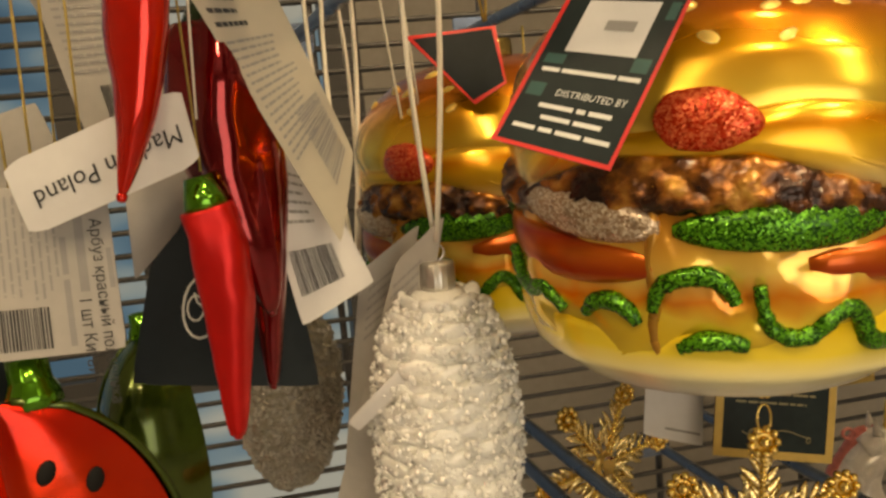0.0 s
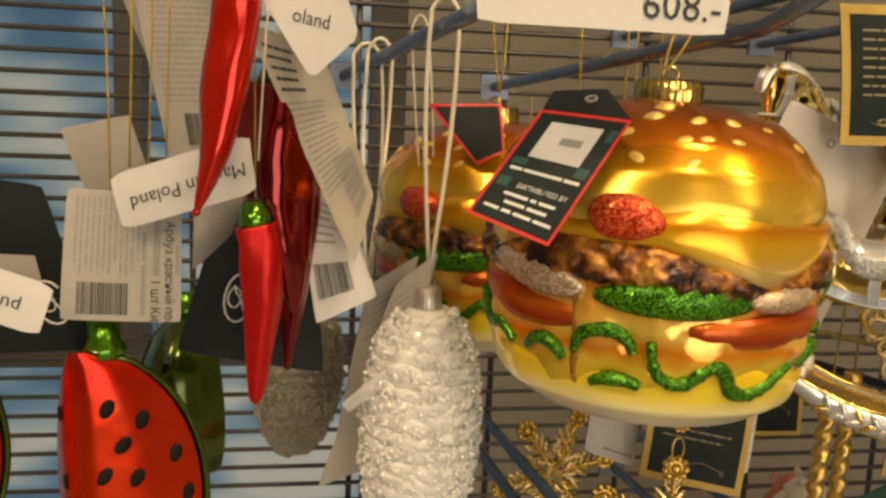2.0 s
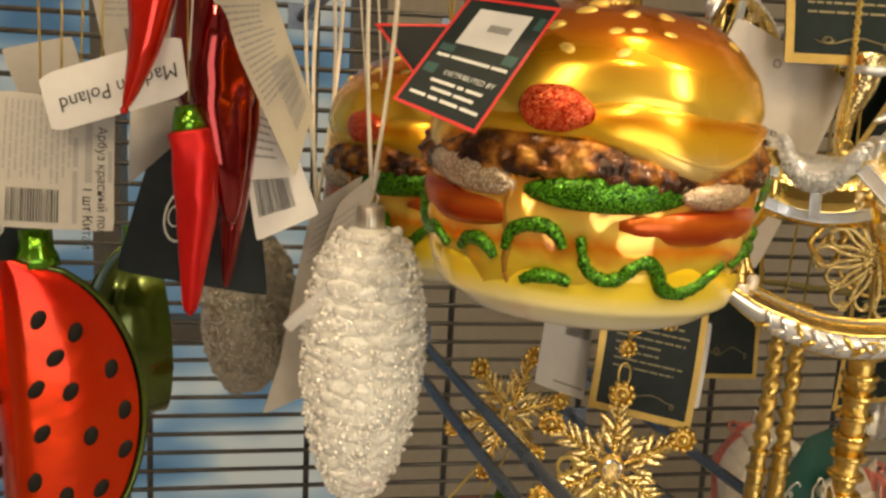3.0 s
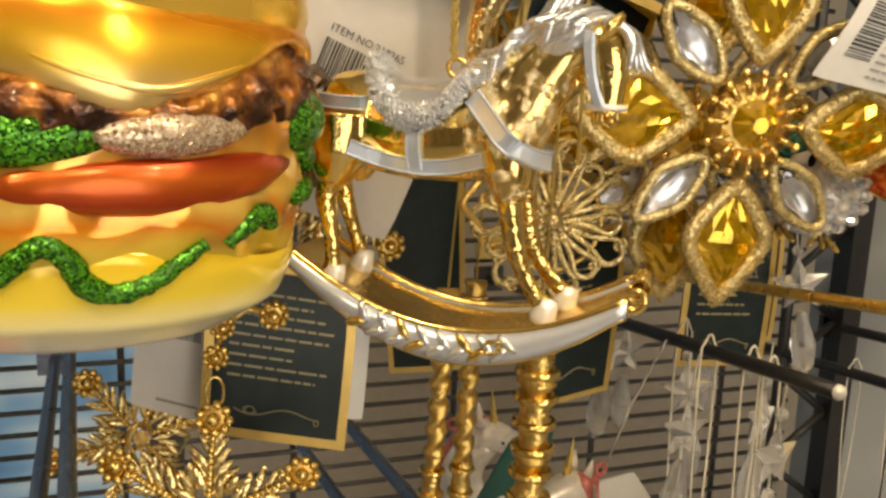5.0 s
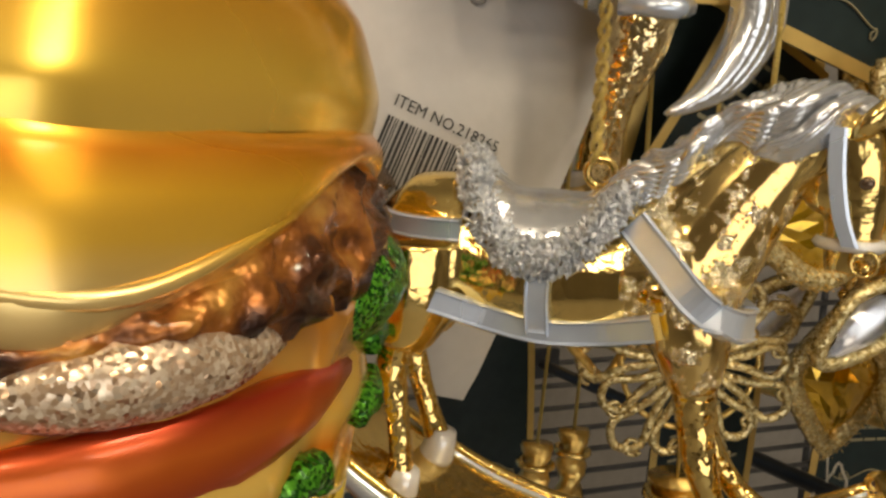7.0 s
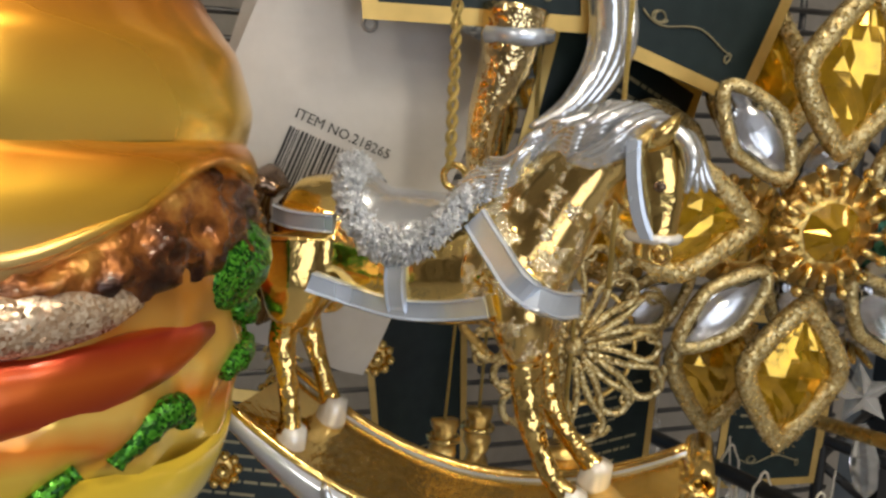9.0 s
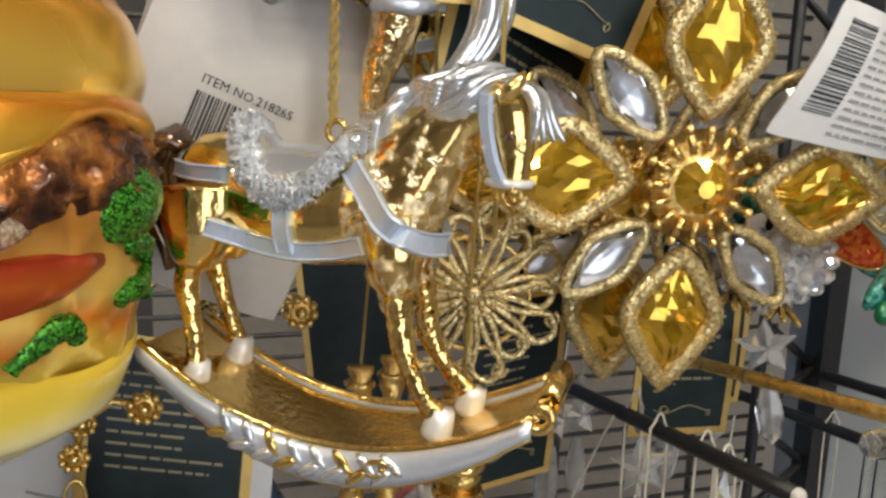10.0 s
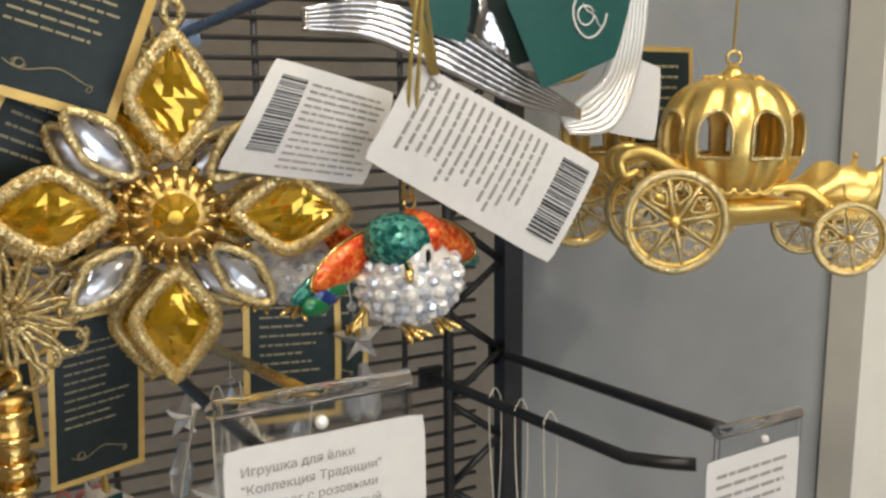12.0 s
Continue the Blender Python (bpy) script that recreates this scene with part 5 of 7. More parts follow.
    rows = [[pad(0.80 * k / 8 + 0.01, 2 * math.pi * q / 28, 0.0022 - 0.0008 * k / 8) for q in range(28)] for k in range(9)]
    part("saddle_seat", G().rings(rows, cap=False), SILVER, h, "satin silver saddle seat")
    fl = G()
    for i in range(4200):
        a, k = rnd.uniform(0, 2 * math.pi), rnd.uniform(0.62, 1.06)
        p = pad(k, a, rnd.uniform(0.0002, 0.0011) + 0.0020 * max(0.0, 1 - abs(k - 0.86) / 0.2))
        w = rnd.uniform(0.00018, 0.00034)
        fl.ball(p, (w, w, rnd.uniform(0.0006, 0.0012)), 5, 4, Euler((rnd.gauss(0, 0.7), rnd.gauss(0, 0.7), 0)).to_matrix())
    tagged(part("saddle_fleece", fl, FLEECE, h, "tufted silver fleece round the saddle"), kind="stuff")

    def strap(name, P, w):
        """A flat ribbon of half-width w down its middle line P, with a raised rim."""
        L = smooth_line(P, 24)
        rows = []
        for i, p in enumerate(L):
            d = (L[min(i + 1, 24)] - L[max(i - 1, 0)]).normalized()
            out = Vector((0.25 if p.x > 0.014 else 0, p.y, 0)).normalized() if abs(p.y) > 1e-5 else Vector((0, -1, 0))
            s = d.cross(out).normalized()
            rows.append([p + s * w * a + out * b for a, b in ((1, -0.0010), (1, 0.0006), (0.86, 0.0010), (0.70, 0.0005), (-0.70, 0.0005), (-0.86, 0.0010), (-1, 0.0006), (-1, -0.0010))])
        part(name, G().rings(rows), SILVER_BLUE, h, "pearly blue-silver strap", smooth=False)

    for sg in (-1, 1):
        strap("breast_strap", [side(0.0030, 0.0515, sg, 0.0004), side(0.0075, 0.0472, sg, 0.0006), side(0.0120, 0.0430, sg, 0.0006), side(0.0165, 0.0400, sg, 0.0008), Vector((0.0192, 0.0010 * sg, 0.0388))], 0.0021)
        strap("side_strap", [side(-0.0215, 0.0395, sg, 0.0004), side(-0.0150, 0.0372, sg, 0.0006), side(-0.0075, 0.0362, sg, 0.0008), side(0.0000, 0.0368, sg, 0.0006), side(0.0070, 0.0388, sg, 0.0006)], 0.0017)
        strap("crupper_strap", [side(-0.0310, 0.0490, sg, 0.0004), side(-0.0260, 0.0486, sg, 0.0004), side(-0.0190, 0.0486, sg, 0.0006)], 0.0015)
        strap("girth_strap", [side(-0.0080, 0.0450, sg, 0.0004), side(-0.0080, 0.0410, sg, 0.0006), side(-0.0078, 0.0370, sg, 0.0010), side(-0.0078, 0.0345, sg, 0.0008)], 0.0016)
        strap("bridle_strap", [(0.0258, 0.0046 * sg, 0.0650), (0.0262, 0.0046 * sg, 0.0600), (0.0274, 0.0042 * sg, 0.0545), (0.0290, 0.0036 * sg, 0.0508)], 0.0009)
    part("noseband", G().tube([(0.0297 + 0.0037 * math.cos(a), 0.0034 * math.sin(a), 0.0506) for a in [k * 0.524 for k in range(12)]], 0.0008, 6, closed=True), PEARL, h)
    part("bit", G().tube([(0.0310 + 0.0016 * math.cos(a), -0.0034, 0.0486 + 0.0016 * math.sin(a)) for a in [k * 0.524 for k in range(12)]], 0.0003, 5, closed=True), GOLD, h)
    part("hanger_ring", G().tube(arc((-0.0020, 0, 0.0570), 0.0019, 0, 360, 14)[:-1], 0.0006, 8, closed=True), GOLD, h)
    part("hanger_stem", G().tube([(-0.0020, 0, 0.0500), (-0.0020, 0, 0.0552)], 0.0006, 6), GOLD, h)
    # rocker: a curved board between two deep rails
    n = 36

    def bow(x):
        return 0.0024 + 9.0 * (x - 0.0040) ** 2

    xs = [-0.0350 + 0.0735 * i / n for i in range(n + 1)]
    part("rocker_board", G().rings([[(x, -0.0106, bow(x)), (x, 0.0106, bow(x)), (x, 0.0106, bow(x) - 0.0016), (x, -0.0106, bow(x) - 0.0016)] for x in xs]), GOLD, h, "polished gold rocker board", smooth=False)
    for y in (-0.0116, 0.0116):
        deep = [0.0014 + 0.0046 * math.sin(math.pi * min(max(i / n, 0.04), 0.96)) ** 0.7 for i in range(n + 1)]
        part("side_rail", G().rings([[(x, y - 0.0009, bow(x) + 0.0006), (x, y + 0.0009, bow(x) + 0.0006), (x, y + 0.0013, bow(x) - 0.5 * w), (x, y + 0.0009, bow(x) - w), (x, y - 0.0009, bow(x) - w), (x, y - 0.0013, bow(x) - 0.5 * w)] for x, w in zip(xs, deep)]), RAIL, h, "pearly blue-silver side rail")
        part("rail_edge", G().tube([(x, y, bow(x) + 0.0008) for x in xs], 0.0009, 8), GOLD, h, "gold rail edge")
        part("rail_foot", G().tube([(x, y, bow(x) - w) for x, w in zip(xs, deep)], 0.0007, 8), GOLD, h, "gold rail foot")
        for k in range(8):
            x = -0.0170 + 0.0045 * k
            slope = math.atan(18.0 * (x - 0.0040))
            for sg in (-1, 1):
                part("rail_leaf", G().ball((x + 0.0008 * sg, y + math.copysign(0.0013, y), bow(x) - 0.0026 + 0.0012 * sg), (0.0027, 0.0008, 0.0010), 10, 6, Matrix.Rotation(-slope + radians(42 * sg + 8), 3, "Y")), SILVER if (k + (sg > 0)) % 3 else GOLD, h)
        part("rail_scroll", G().tube([(0.0130 + 0.0036 * (1 - a / 10) * math.cos(a), y + math.copysign(0.0016, y), bow(0.0130) - 0.0024 + 0.0020 * (1 - a / 10) * math.sin(a)) for a in [k * 0.45 for k in range(18)]], 0.0005, 6), GOLD, h, "gold scroll on the rail")
        xe, ze = xs[-1], bow(xs[-1])
        part("rail_curl", G().tube([(xe + 0.0012 + 0.0026 * (1 - a / 9) * math.cos(a - 2.2), y, ze + 0.0014 + 0.0026 * (1 - a / 9) * math.sin(a - 2.2)) for a in [k * 0.4 for k in range(18)]], [0.0011 - 0.00004 * k for k in range(18)], 8), GOLD, h, "curled gold rail end")
    xe, ze = xs[-1], bow(xs[-1])
    roll = [(xe - 0.001 + 0.0005 * k, ze + 0.0002 * k) for k in range(4)] + [(xe + 0.0016 + 0.0027 * (1 - a / 10) * math.cos(a - 1.5), ze + 0.0032 + 0.0027 * (1 - a / 10) * math.sin(a - 1.5)) for a in [k * 0.4 for k in range(18)]]
    part("scroll_end", G().rings([[(x, -0.0085, z), (x, 0.0085, z), (x + 0.0002, 0.0085, z - 0.0009), (x + 0.0002, -0.0085, z - 0.0009)] for x, z in roll]), GOLD, h, "rolled gold scroll end")
    return h


horse_a = horse(pose(0.1776, 0.1699, 1.3900, 0, 1, -35), "gold and silver rocking horse ornament with a fleecy saddle")
horse_b = copy_thing(horse_a, pose(0.1900, 0.2350, 1.4290, 0, -3, 192))
horse_b["label"] = "second gold rocking horse hanging behind, facing the other way"
for turn in (0.0, math.pi):
    pts = [(0.1761 + 0.0006 * math.cos(0.9 * k + turn), 0.1710 + 0.0006 * math.sin(0.9 * k + turn), 1.4485 + 0.0865 * k / 120) for k in range(121)]
    cord("hanging_cord", pts, 0.00045, GOLD_CORD, "twisted gold cord of the rocking horse")
# second silver tail hanging from above
tl = thing("silver_tail_ornament", pose(0.2000, 0.1860, 1.4640), "gold leg and curling silver tail of another ornament", "ornament")
for i, o in enumerate((-0.0022, 0.0, 0.0022)):
    part("tail_lock", swept([(0.004 + o, 0.001 * i, 0.030), (0.0110 + o, 0.001 * i, 0.0180), (0.0118 + o * 0.8, 0, 0.0060), (0.0060 + o * 0.6, 0, -0.0040), (-0.0030 + o * 0.3, 0, -0.0090)], [0.0024, 0.0034, 0.0034, 0.0026, 0.0005], 18, 10, 0.7), SILVER, tl)
part("gold_leg", swept([(-0.007, 0.002, 0.0120), (-0.0085, 0.002, 0.0020), (-0.0120, 0.002, -0.0080), (-0.0125, 0.002, -0.0200)], [0.0062, 0.0050, 0.0030, 0.0022], 14, 12), GOLD_HAM, tl)
part("strap", G().tube([(-0.013, 0.0005, 0.0070), (-0.007, -0.005, 0.0065), (-0.001, 0.0005, 0.0075)], 0.0016, 8), SILVER_BLUE, tl)
part("cord", G().tube([(0.004, 0.0, 0.030), (0.004, 0.0, 0.066)], 0.0006, 6), GOLD_CORD, tl)


# ---- jewelled stars ----
def outline_frame(g_pts, r):
    return G().tube(g_pts, r, 8, closed=True)


def facet(pts, c, rise, inner=0.5):
    """A cut stone: an outline, a raised smaller table and a culet behind."""
    c = Vector(c)
    g = G()
    n = len(pts)
    mid = [c + (Vector(p) - c) * inner + Vector((0, -rise, 0)) for p in pts]
    half = [(Vector(pts[i]) + Vector(pts[(i + 1) % n])) / 2 for i in range(n)]
    hm = [c + (h - c) * (inner + 0.22) + Vector((0, -rise * 0.62, 0)) for h in half]
    vs = [Vector(p) for p in pts] + mid + hm + [c + Vector((0, -rise, 0)), c + Vector((0, rise * 1.3, 0))]
    fs = []
    for i in range(n):
        j = (i + 1) % n
        fs += [(i, j, 2 * n + i), (i, 2 * n + i, n + i), (j, n + j, 2 * n + i), (n + i, 2 * n + i, n + j), (n + i, n + j, 3 * n), (j, i, 3 * n + 1)]
    return g.add(vs, fs)


def band(P, half, thick, lift=0.0):
    """A flat frame of half-width half round the closed outline P in the x-z plane, rounded on top."""
    n = len(P)
    c = sum((Vector(p) for p in P), Vector()) / n
    rows = []
    for i in range(n):
        d = (Vector(P[(i + 1) % n]) - Vector(P[i - 1])).normalized()
        q = Vector((-d.z, 0, d.x))
        if q.dot(Vector(P[i]) - c) < 0:
            q = -q
        rows.append([Vector(P[i]) + q * half * a + Vector((0, lift - thick * b, 0)) for a, b in ((-1, -0.6), (-1, 0.5), (-0.7, 0.9), (0, 1.08), (0.7, 0.9), (1, 0.5), (1, -0.6))])
    return G().rings(rows, closed=True)


def diamond_stone(c, d, q, long, wide, rise, seed):
    """A lozenge cut into a checkerboard of facets, domed towards the shopper."""
    rnd = random.Random(seed)
    nu, nv = 10, 6
    rows = []
    for i in range(nu + 1):
        u = -1 + 2 * i / nu
        row = []
        for j in range(nv + 1):
            v = (-1 + 2 * j / nv) * max(0.02, 1 - abs(u))
            dome = rise * max(0.0, 1 - 0.9 * (abs(u) ** 1.6 + abs(v) ** 1.6))
            inside = 0 < i < nu and 0 < j < nv
            row.append(c + d * long * u + q * wide * v + Vector((0, -dome - (rnd.uniform(-0.0005, 0.0005) if inside else 0), 0)))
        rows.append(row)
    return G().rings(rows, cap=False, loop=False)


def star(m, label):
    s = thing("jewelled_star_ornament", m, label, "ornament", "jewelled stars")
    rnd = random.Random(9)
    for k in range(4):
        a = radians(90 * k)
        d, q = Vector((math.cos(a), 0, math.sin(a))), Vector((-math.sin(a), 0, math.cos(a)))
        right = smooth_line([d * 0.0160, d * 0.0225 + q * 0.0060, d * 0.0310 + q * 0.0108, d * 0.0400 + q * 0.0062, d * 0.0478], 16)
        left = [p - q * 2 * p.dot(q) for p in right]
        P = right[:-1] + left[:0:-1]
        part("arm_frame", band(P, 0.0021, 0.0017), GOLD_GLIT, s, "gold glitter diamond frame")
        grains = G()
        for p in P:
            for _ in range(30):
                o = p + Vector((rnd.uniform(-0.0020, 0.0020), -0.0014 - rnd.uniform(0, 0.0005), rnd.uniform(-0.0020, 0.0020)))
                grains.ball(o, rnd.uniform(0.00012, 0.00025), 4, 3)
        tagged(part("glitter", grains, GOLD_GRAIN, s, "loose gold glitter", smooth=False), kind="stuff")
        c = d * 0.0315
        part("setting", G().add([*[p + Vector((0, 0.0012, 0)) for p in P], c + Vector((0, 0.0030, 0))], [(i, (i + 1) % len(P), len(P)) for i in range(len(P))]), AMBER_FOIL, s, smooth=False)
        part("amber_stone", diamond_stone(c, d, q, 0.0148, 0.0094, 0.0028, 20 + k), AMBER, s, "checker-cut amber stone", smooth=False)
    for k in range(4):
        a = radians(45 + 90 * k)
        d, q = Vector((math.cos(a), 0, math.sin(a))), Vector((-math.sin(a), 0, math.cos(a)))
        c = d * 0.0258 + Vector((0, 0.0006, 0))
        P = [c + d * (0.0116 * math.cos(t)) + q * (0.0058 * math.sin(t) * (1 - 0.35 * abs(math.cos(t)))) for t in [2 * math.pi * i / 20 for i in range(20)]]
        part("petal_frame", band(P, 0.0013, 0.0014), GOLD_GLIT, s, "gold glitter petal frame")
        part("petal_setting", G().add([*[p + Vector((0, 0.001, 0)) for p in P], c + Vector((0, 0.002, 0))], [(i, (i + 1) % 20, 20) for i in range(20)]), FOIL, s, smooth=False)
        part("clear_stone", facet([c + (p - c) * 0.88 for p in P[::2]], c, 0.0026, 0.5), CRYSTAL, s, "faceted clear stone", smooth=False)
    part("hub", G().lathe(((0.0, -0.002), (0.0085, -0.002), (0.0125, 0.0), (0.0085, 0.0026), (0.0, 0.0030)), 32).move(Matrix.Rotation(radians(90), 4, "X")), GOLD_ROUGH, s)
    for k in range(16):
        a = 2 * math.pi * k / 16
        d = Vector((math.cos(a), 0, math.sin(a)))
        part("ray", G().tube([d * 0.0078 + Vector((0, -0.0034, 0)), d * 0.0120 + Vector((0, -0.0032, 0))], [0.0008, 0.0010], 6), GOLD, s)
        part("bead", G().ball(d * (0.0134 if k % 2 else 0.0125) + Vector((0, -0.0032, 0)), 0.00125, 8, 6), GOLD, s)
    ring = [Vector((0.0064 * math.cos(t), -0.0030, 0.0064 * math.sin(t))) for t in [2 * math.pi * i / 10 for i in range(10)]]
    part("centre_stone", facet(ring, (0, -0.0030, 0), 0.0030, 0.32), AMBER, s, "round faceted amber stone", smooth=False)
    part("centre_foil", G().add([*[p + Vector((0, 0.0008, 0)) for p in ring], Vector((0, 0.0002, 0))], [(i, (i + 1) % 10, 10) for i in range(10)]), AMBER_FOIL, s, smooth=False)
    part("hanger", outline_frame([Vector((0.0022 * math.cos(t), 0, 0.0530 + 0.0032 * math.sin(t))) for t in [2 * math.pi * i / 14 for i in range(14)]], 0.0012), GOLD_GLIT, s)
    part("bail", G().tube([(0, 0, 0.0555), (0, 0, 0.061), (0, 0, 0.067)], [0.001, 0.0016, 0.001], 8), GOLD_ROUGH, s)
    return s


star_a = star(pose(0.2600, 0.1800, 1.4368, 5, 2.5, -8), "gold glitter star ornament with amber and clear stones")
star_b = copy_thing(star_a, pose(0.2560, 0.2010, 1.4330, 4, 2, -10))
star_b["label"] = "second gold glitter star hanging behind the first"
cord("hanging_cord", [(0.2620, 0.179, 1.503), (0.2622, 0.179, 1.535)], 0.0007, GOLD_CORD, "gold cord of the jewelled star")
cord("hanging_cord", [(0.2130, 0.180, 1.535), (0.2125, 0.181, 1.48), (0.2135, 0.183, 1.425)], 0.0005, GOLD_CORD, "fine gold bead chain")


# ---- filigree flowers ----
def filigree(m, label, petals=14, r=0.022):
    f = thing("filigree_flower_ornament", m, label, "ornament", "filigree flowers")
    for k in range(petals):
        a = 2 * math.pi * k / petals
        d, q = Vector((math.cos(a), 0, math.sin(a))), Vector((-math.sin(a), 0, math.cos(a)))
        rr = r * (1.0 if k % 2 else 0.86)
        P = [d * (0.12 * rr), d * (0.55 * rr) + q * 0.06 * rr, d * (0.85 * rr) + q * 0.17 * rr, d * rr, d * (0.85 * rr) - q * 0.17 * rr, d * (0.55 * rr) - q * 0.06 * rr]
        part("petal", outline_frame(smooth_line([*P, P[0]], 18)[:-1], 0.0009), GOLD_GLIT, f, "openwork gold petal")
        part("scroll", G().tube([d * (rr * 0.9) + q * (0.12 * rr) + (d * math.sin(t) + q * math.cos(t)) * 0.10 * rr * (1 - t / 9) for t in [i * 0.5 for i in range(13)]], 0.0005, 5), GOLD_GLIT, f)
    for ring_r, n in ((0.003, 8), (0.0055, 12)):
        for k in range(n):
            t = 2 * math.pi * k / n
            part("bead", G().ball((ring_r * math.cos(t), -0.0008, ring_r * math.sin(t)), 0.0009, 7, 5), GOLD_GLIT, f)
    part("centre", G().ball((0, -0.001, 0), (0.0022, 0.0016, 0.0022), 10, 8), GOLD_GLIT, f)
    part("back_rim", outline_frame([Vector((r * 0.62 * math.cos(t), 0.0006, r * 0.62 * math.sin(t))) for t in [2 * math.pi * i / 28 for i in range(28)]], 0.0006), GOLD_ROUGH, f)
    return f


filigree(pose(0.2165, 0.2010, 1.4085, 0, 0, -14), "openwork gold filigree flower ornament")
# heart-shaped filigree
hf = thing("filigree_heart_ornament", pose(0.2080, 0.2080, 1.4130, 0, 0, 10), "gold openwork heart panels behind the horse", "ornament")
for x in (-0.0065, 0.0075):
    part("heart", outline_frame(smooth_line([(x + 0.0065, 0, 0), (x, 0, 0.0085), (x - 0.006, 0, 0.0040), (x - 0.0095, 0, 0.0), (x - 0.006, 0, -0.0040), (x, 0, -0.0085), (x + 0.0065, 0, 0)], 24)[:-1], 0.0010), GOLD_ROUGH, hf)
    part("inner_scroll", G().tube([(x - 0.002 + 0.003 * math.cos(t) * (1 - t / 8), 0, 0.003 * math.sin(t) * (1 - t / 8)) for t in [k * 0.5 for k in range(13)]], 0.0007, 6), GOLD_ROUGH, hf)
part("stem", G().tube([(0, 0, 0.0085), (0, 0.001, 0.05), (0, 0.001, 0.11)], 0.0005, 6), GOLD_CORD, hf)


# ---- gold snowflakes ----
def flower_head(s, c, r):
    c = Vector(c)
    for k in range(9):
        t = 2 * math.pi * k / 9
        part("flower_bead", G().ball(c + Vector((r * math.cos(t), -0.0008, r * math.sin(t))), r * 0.36, 7, 5), GOLD, s)
    part("flower_centre", G().ball(c + Vector((0, -0.0012, 0)), r * 0.5, 8, 6), GOLD, s)
    part("flower_back", G().ball(c, (r, 0.0006, r), 12, 6), GOLD_ROUGH, s)


leaf_mesh = mesh_of(G().ball((0, 0, 0.0034), (0.0012, 0.0009, 0.0038), 8, 6), "leaf", GOLD_BRIGHT)


def snowflake(m, label, R=0.0265):
    s = thing("gold_snowflake_ornament", m, label, "ornament", "gold snowflakes")
    rnd = random.Random(2)
    for k in range(6):
        a = radians(90 + 60 * k)
        d, q = Vector((math.cos(a), 0, math.sin(a))), Vector((-math.sin(a), 0, math.cos(a)))
        for i in range(12):
            part("bead", G().ball(d * (0.0050 + 0.0015 * i) + Vector((0, -0.0009, 0)), 0.0010, 7, 5), GOLD, s)
        part("spine", G().tube([d * 0.003, d * (R - 0.002)], 0.0007, 6), GOLD_ROUGH, s)
        for i in range(5):
            for sg in (-1, 1):
                o = new("leaf", leaf_mesh)
                o.parent = s
                t = a - math.pi / 2 + sg * radians(38 + rnd.uniform(-8, 8))
                sc = 1.15 - 0.10 * i + rnd.uniform(-0.1, 0.1)
                o.matrix_basis = Matrix.Translation(d * (0.0060 + 0.0034 * i)) @ Euler((rnd.uniform(-0.4, 0.1), -t, 0)).to_matrix().to_4x4() @ Matrix.Diagonal((sc, sc, sc * 1.15, 1))
        flower_head(s, d * R, 0.0037)
        b = a + radians(30)
        for i in range(3):
            o = new("leaf", leaf_mesh)
            o.parent = s
            o.matrix_basis = Matrix.Translation(Vector((math.cos(b), 0.0008, math.sin(b))) * (0.0050 + 0.0022 * i)) @ Euler((0.2, -(b - math.pi / 2) + 0.5 * (i - 1), 0)).to_matrix().to_4x4()
    part("centre_stone", facet([Vector((0.0034 * math.cos(t), -0.0030, 0.0042 * math.sin(t))) for t in [2 * math.pi * i / 8 for i in range(8)]], (0, -0.0030, 0), 0.0018, 0.55), CRYSTAL, s, "clear centre stone", smooth=False)
    part("centre_setting", G().ball((0, -0.0005, 0), (0.0045, 0.0014, 0.0052), 14, 8), GOLD_ROUGH, s)
    return s


flake_a = snowflake(pose(0.1262, 0.2050, 1.3323, -4, 4, -12), "gold snowflake ornament with a clear centre stone")
flake_b = copy_thing(flake_a, pose(0.1085, 0.2800, 1.3250, 0, 24, 16))
flake_b["label"] = "gold snowflake hanging further back"
flake_c = copy_thing(flake_a, pose(0.1640, 0.2450, 1.4120, 0, 12, 0))
flake_c["label"] = "gold snowflake tucked behind the burger"
lk = thing("chain_drop", pose(0.1286, 0.2060, 1.3636), "gold chain link with flower drops above the snowflake", "chain")
part("oval_link", outline_frame([Vector((0.0022 * math.cos(t), 0, 0.0020 + 0.0042 * math.sin(t))) for t in [2 * math.pi * i / 14 for i in range(14)]], 0.0004), GOLD, lk)
flower_head(lk, (0.0002, 0, 0.0115), 0.0026)
flower_head(lk, (0.0020, 0, 0.0190), 0.0024)
flower_head(lk, (0.0145, 0, 0.0215), 0.0030)
part("leafy_bar", G().tube([(0.002, 0, 0.019), (0.008, 0, 0.0235), (0.0145, 0, 0.0215)], 0.0009, 6).tube([(0.0002, 0, 0.011), (0.002, 0, 0.019), (0.003, 0, 0.06)], 0.0008, 6), GOLD_ROUGH, lk)


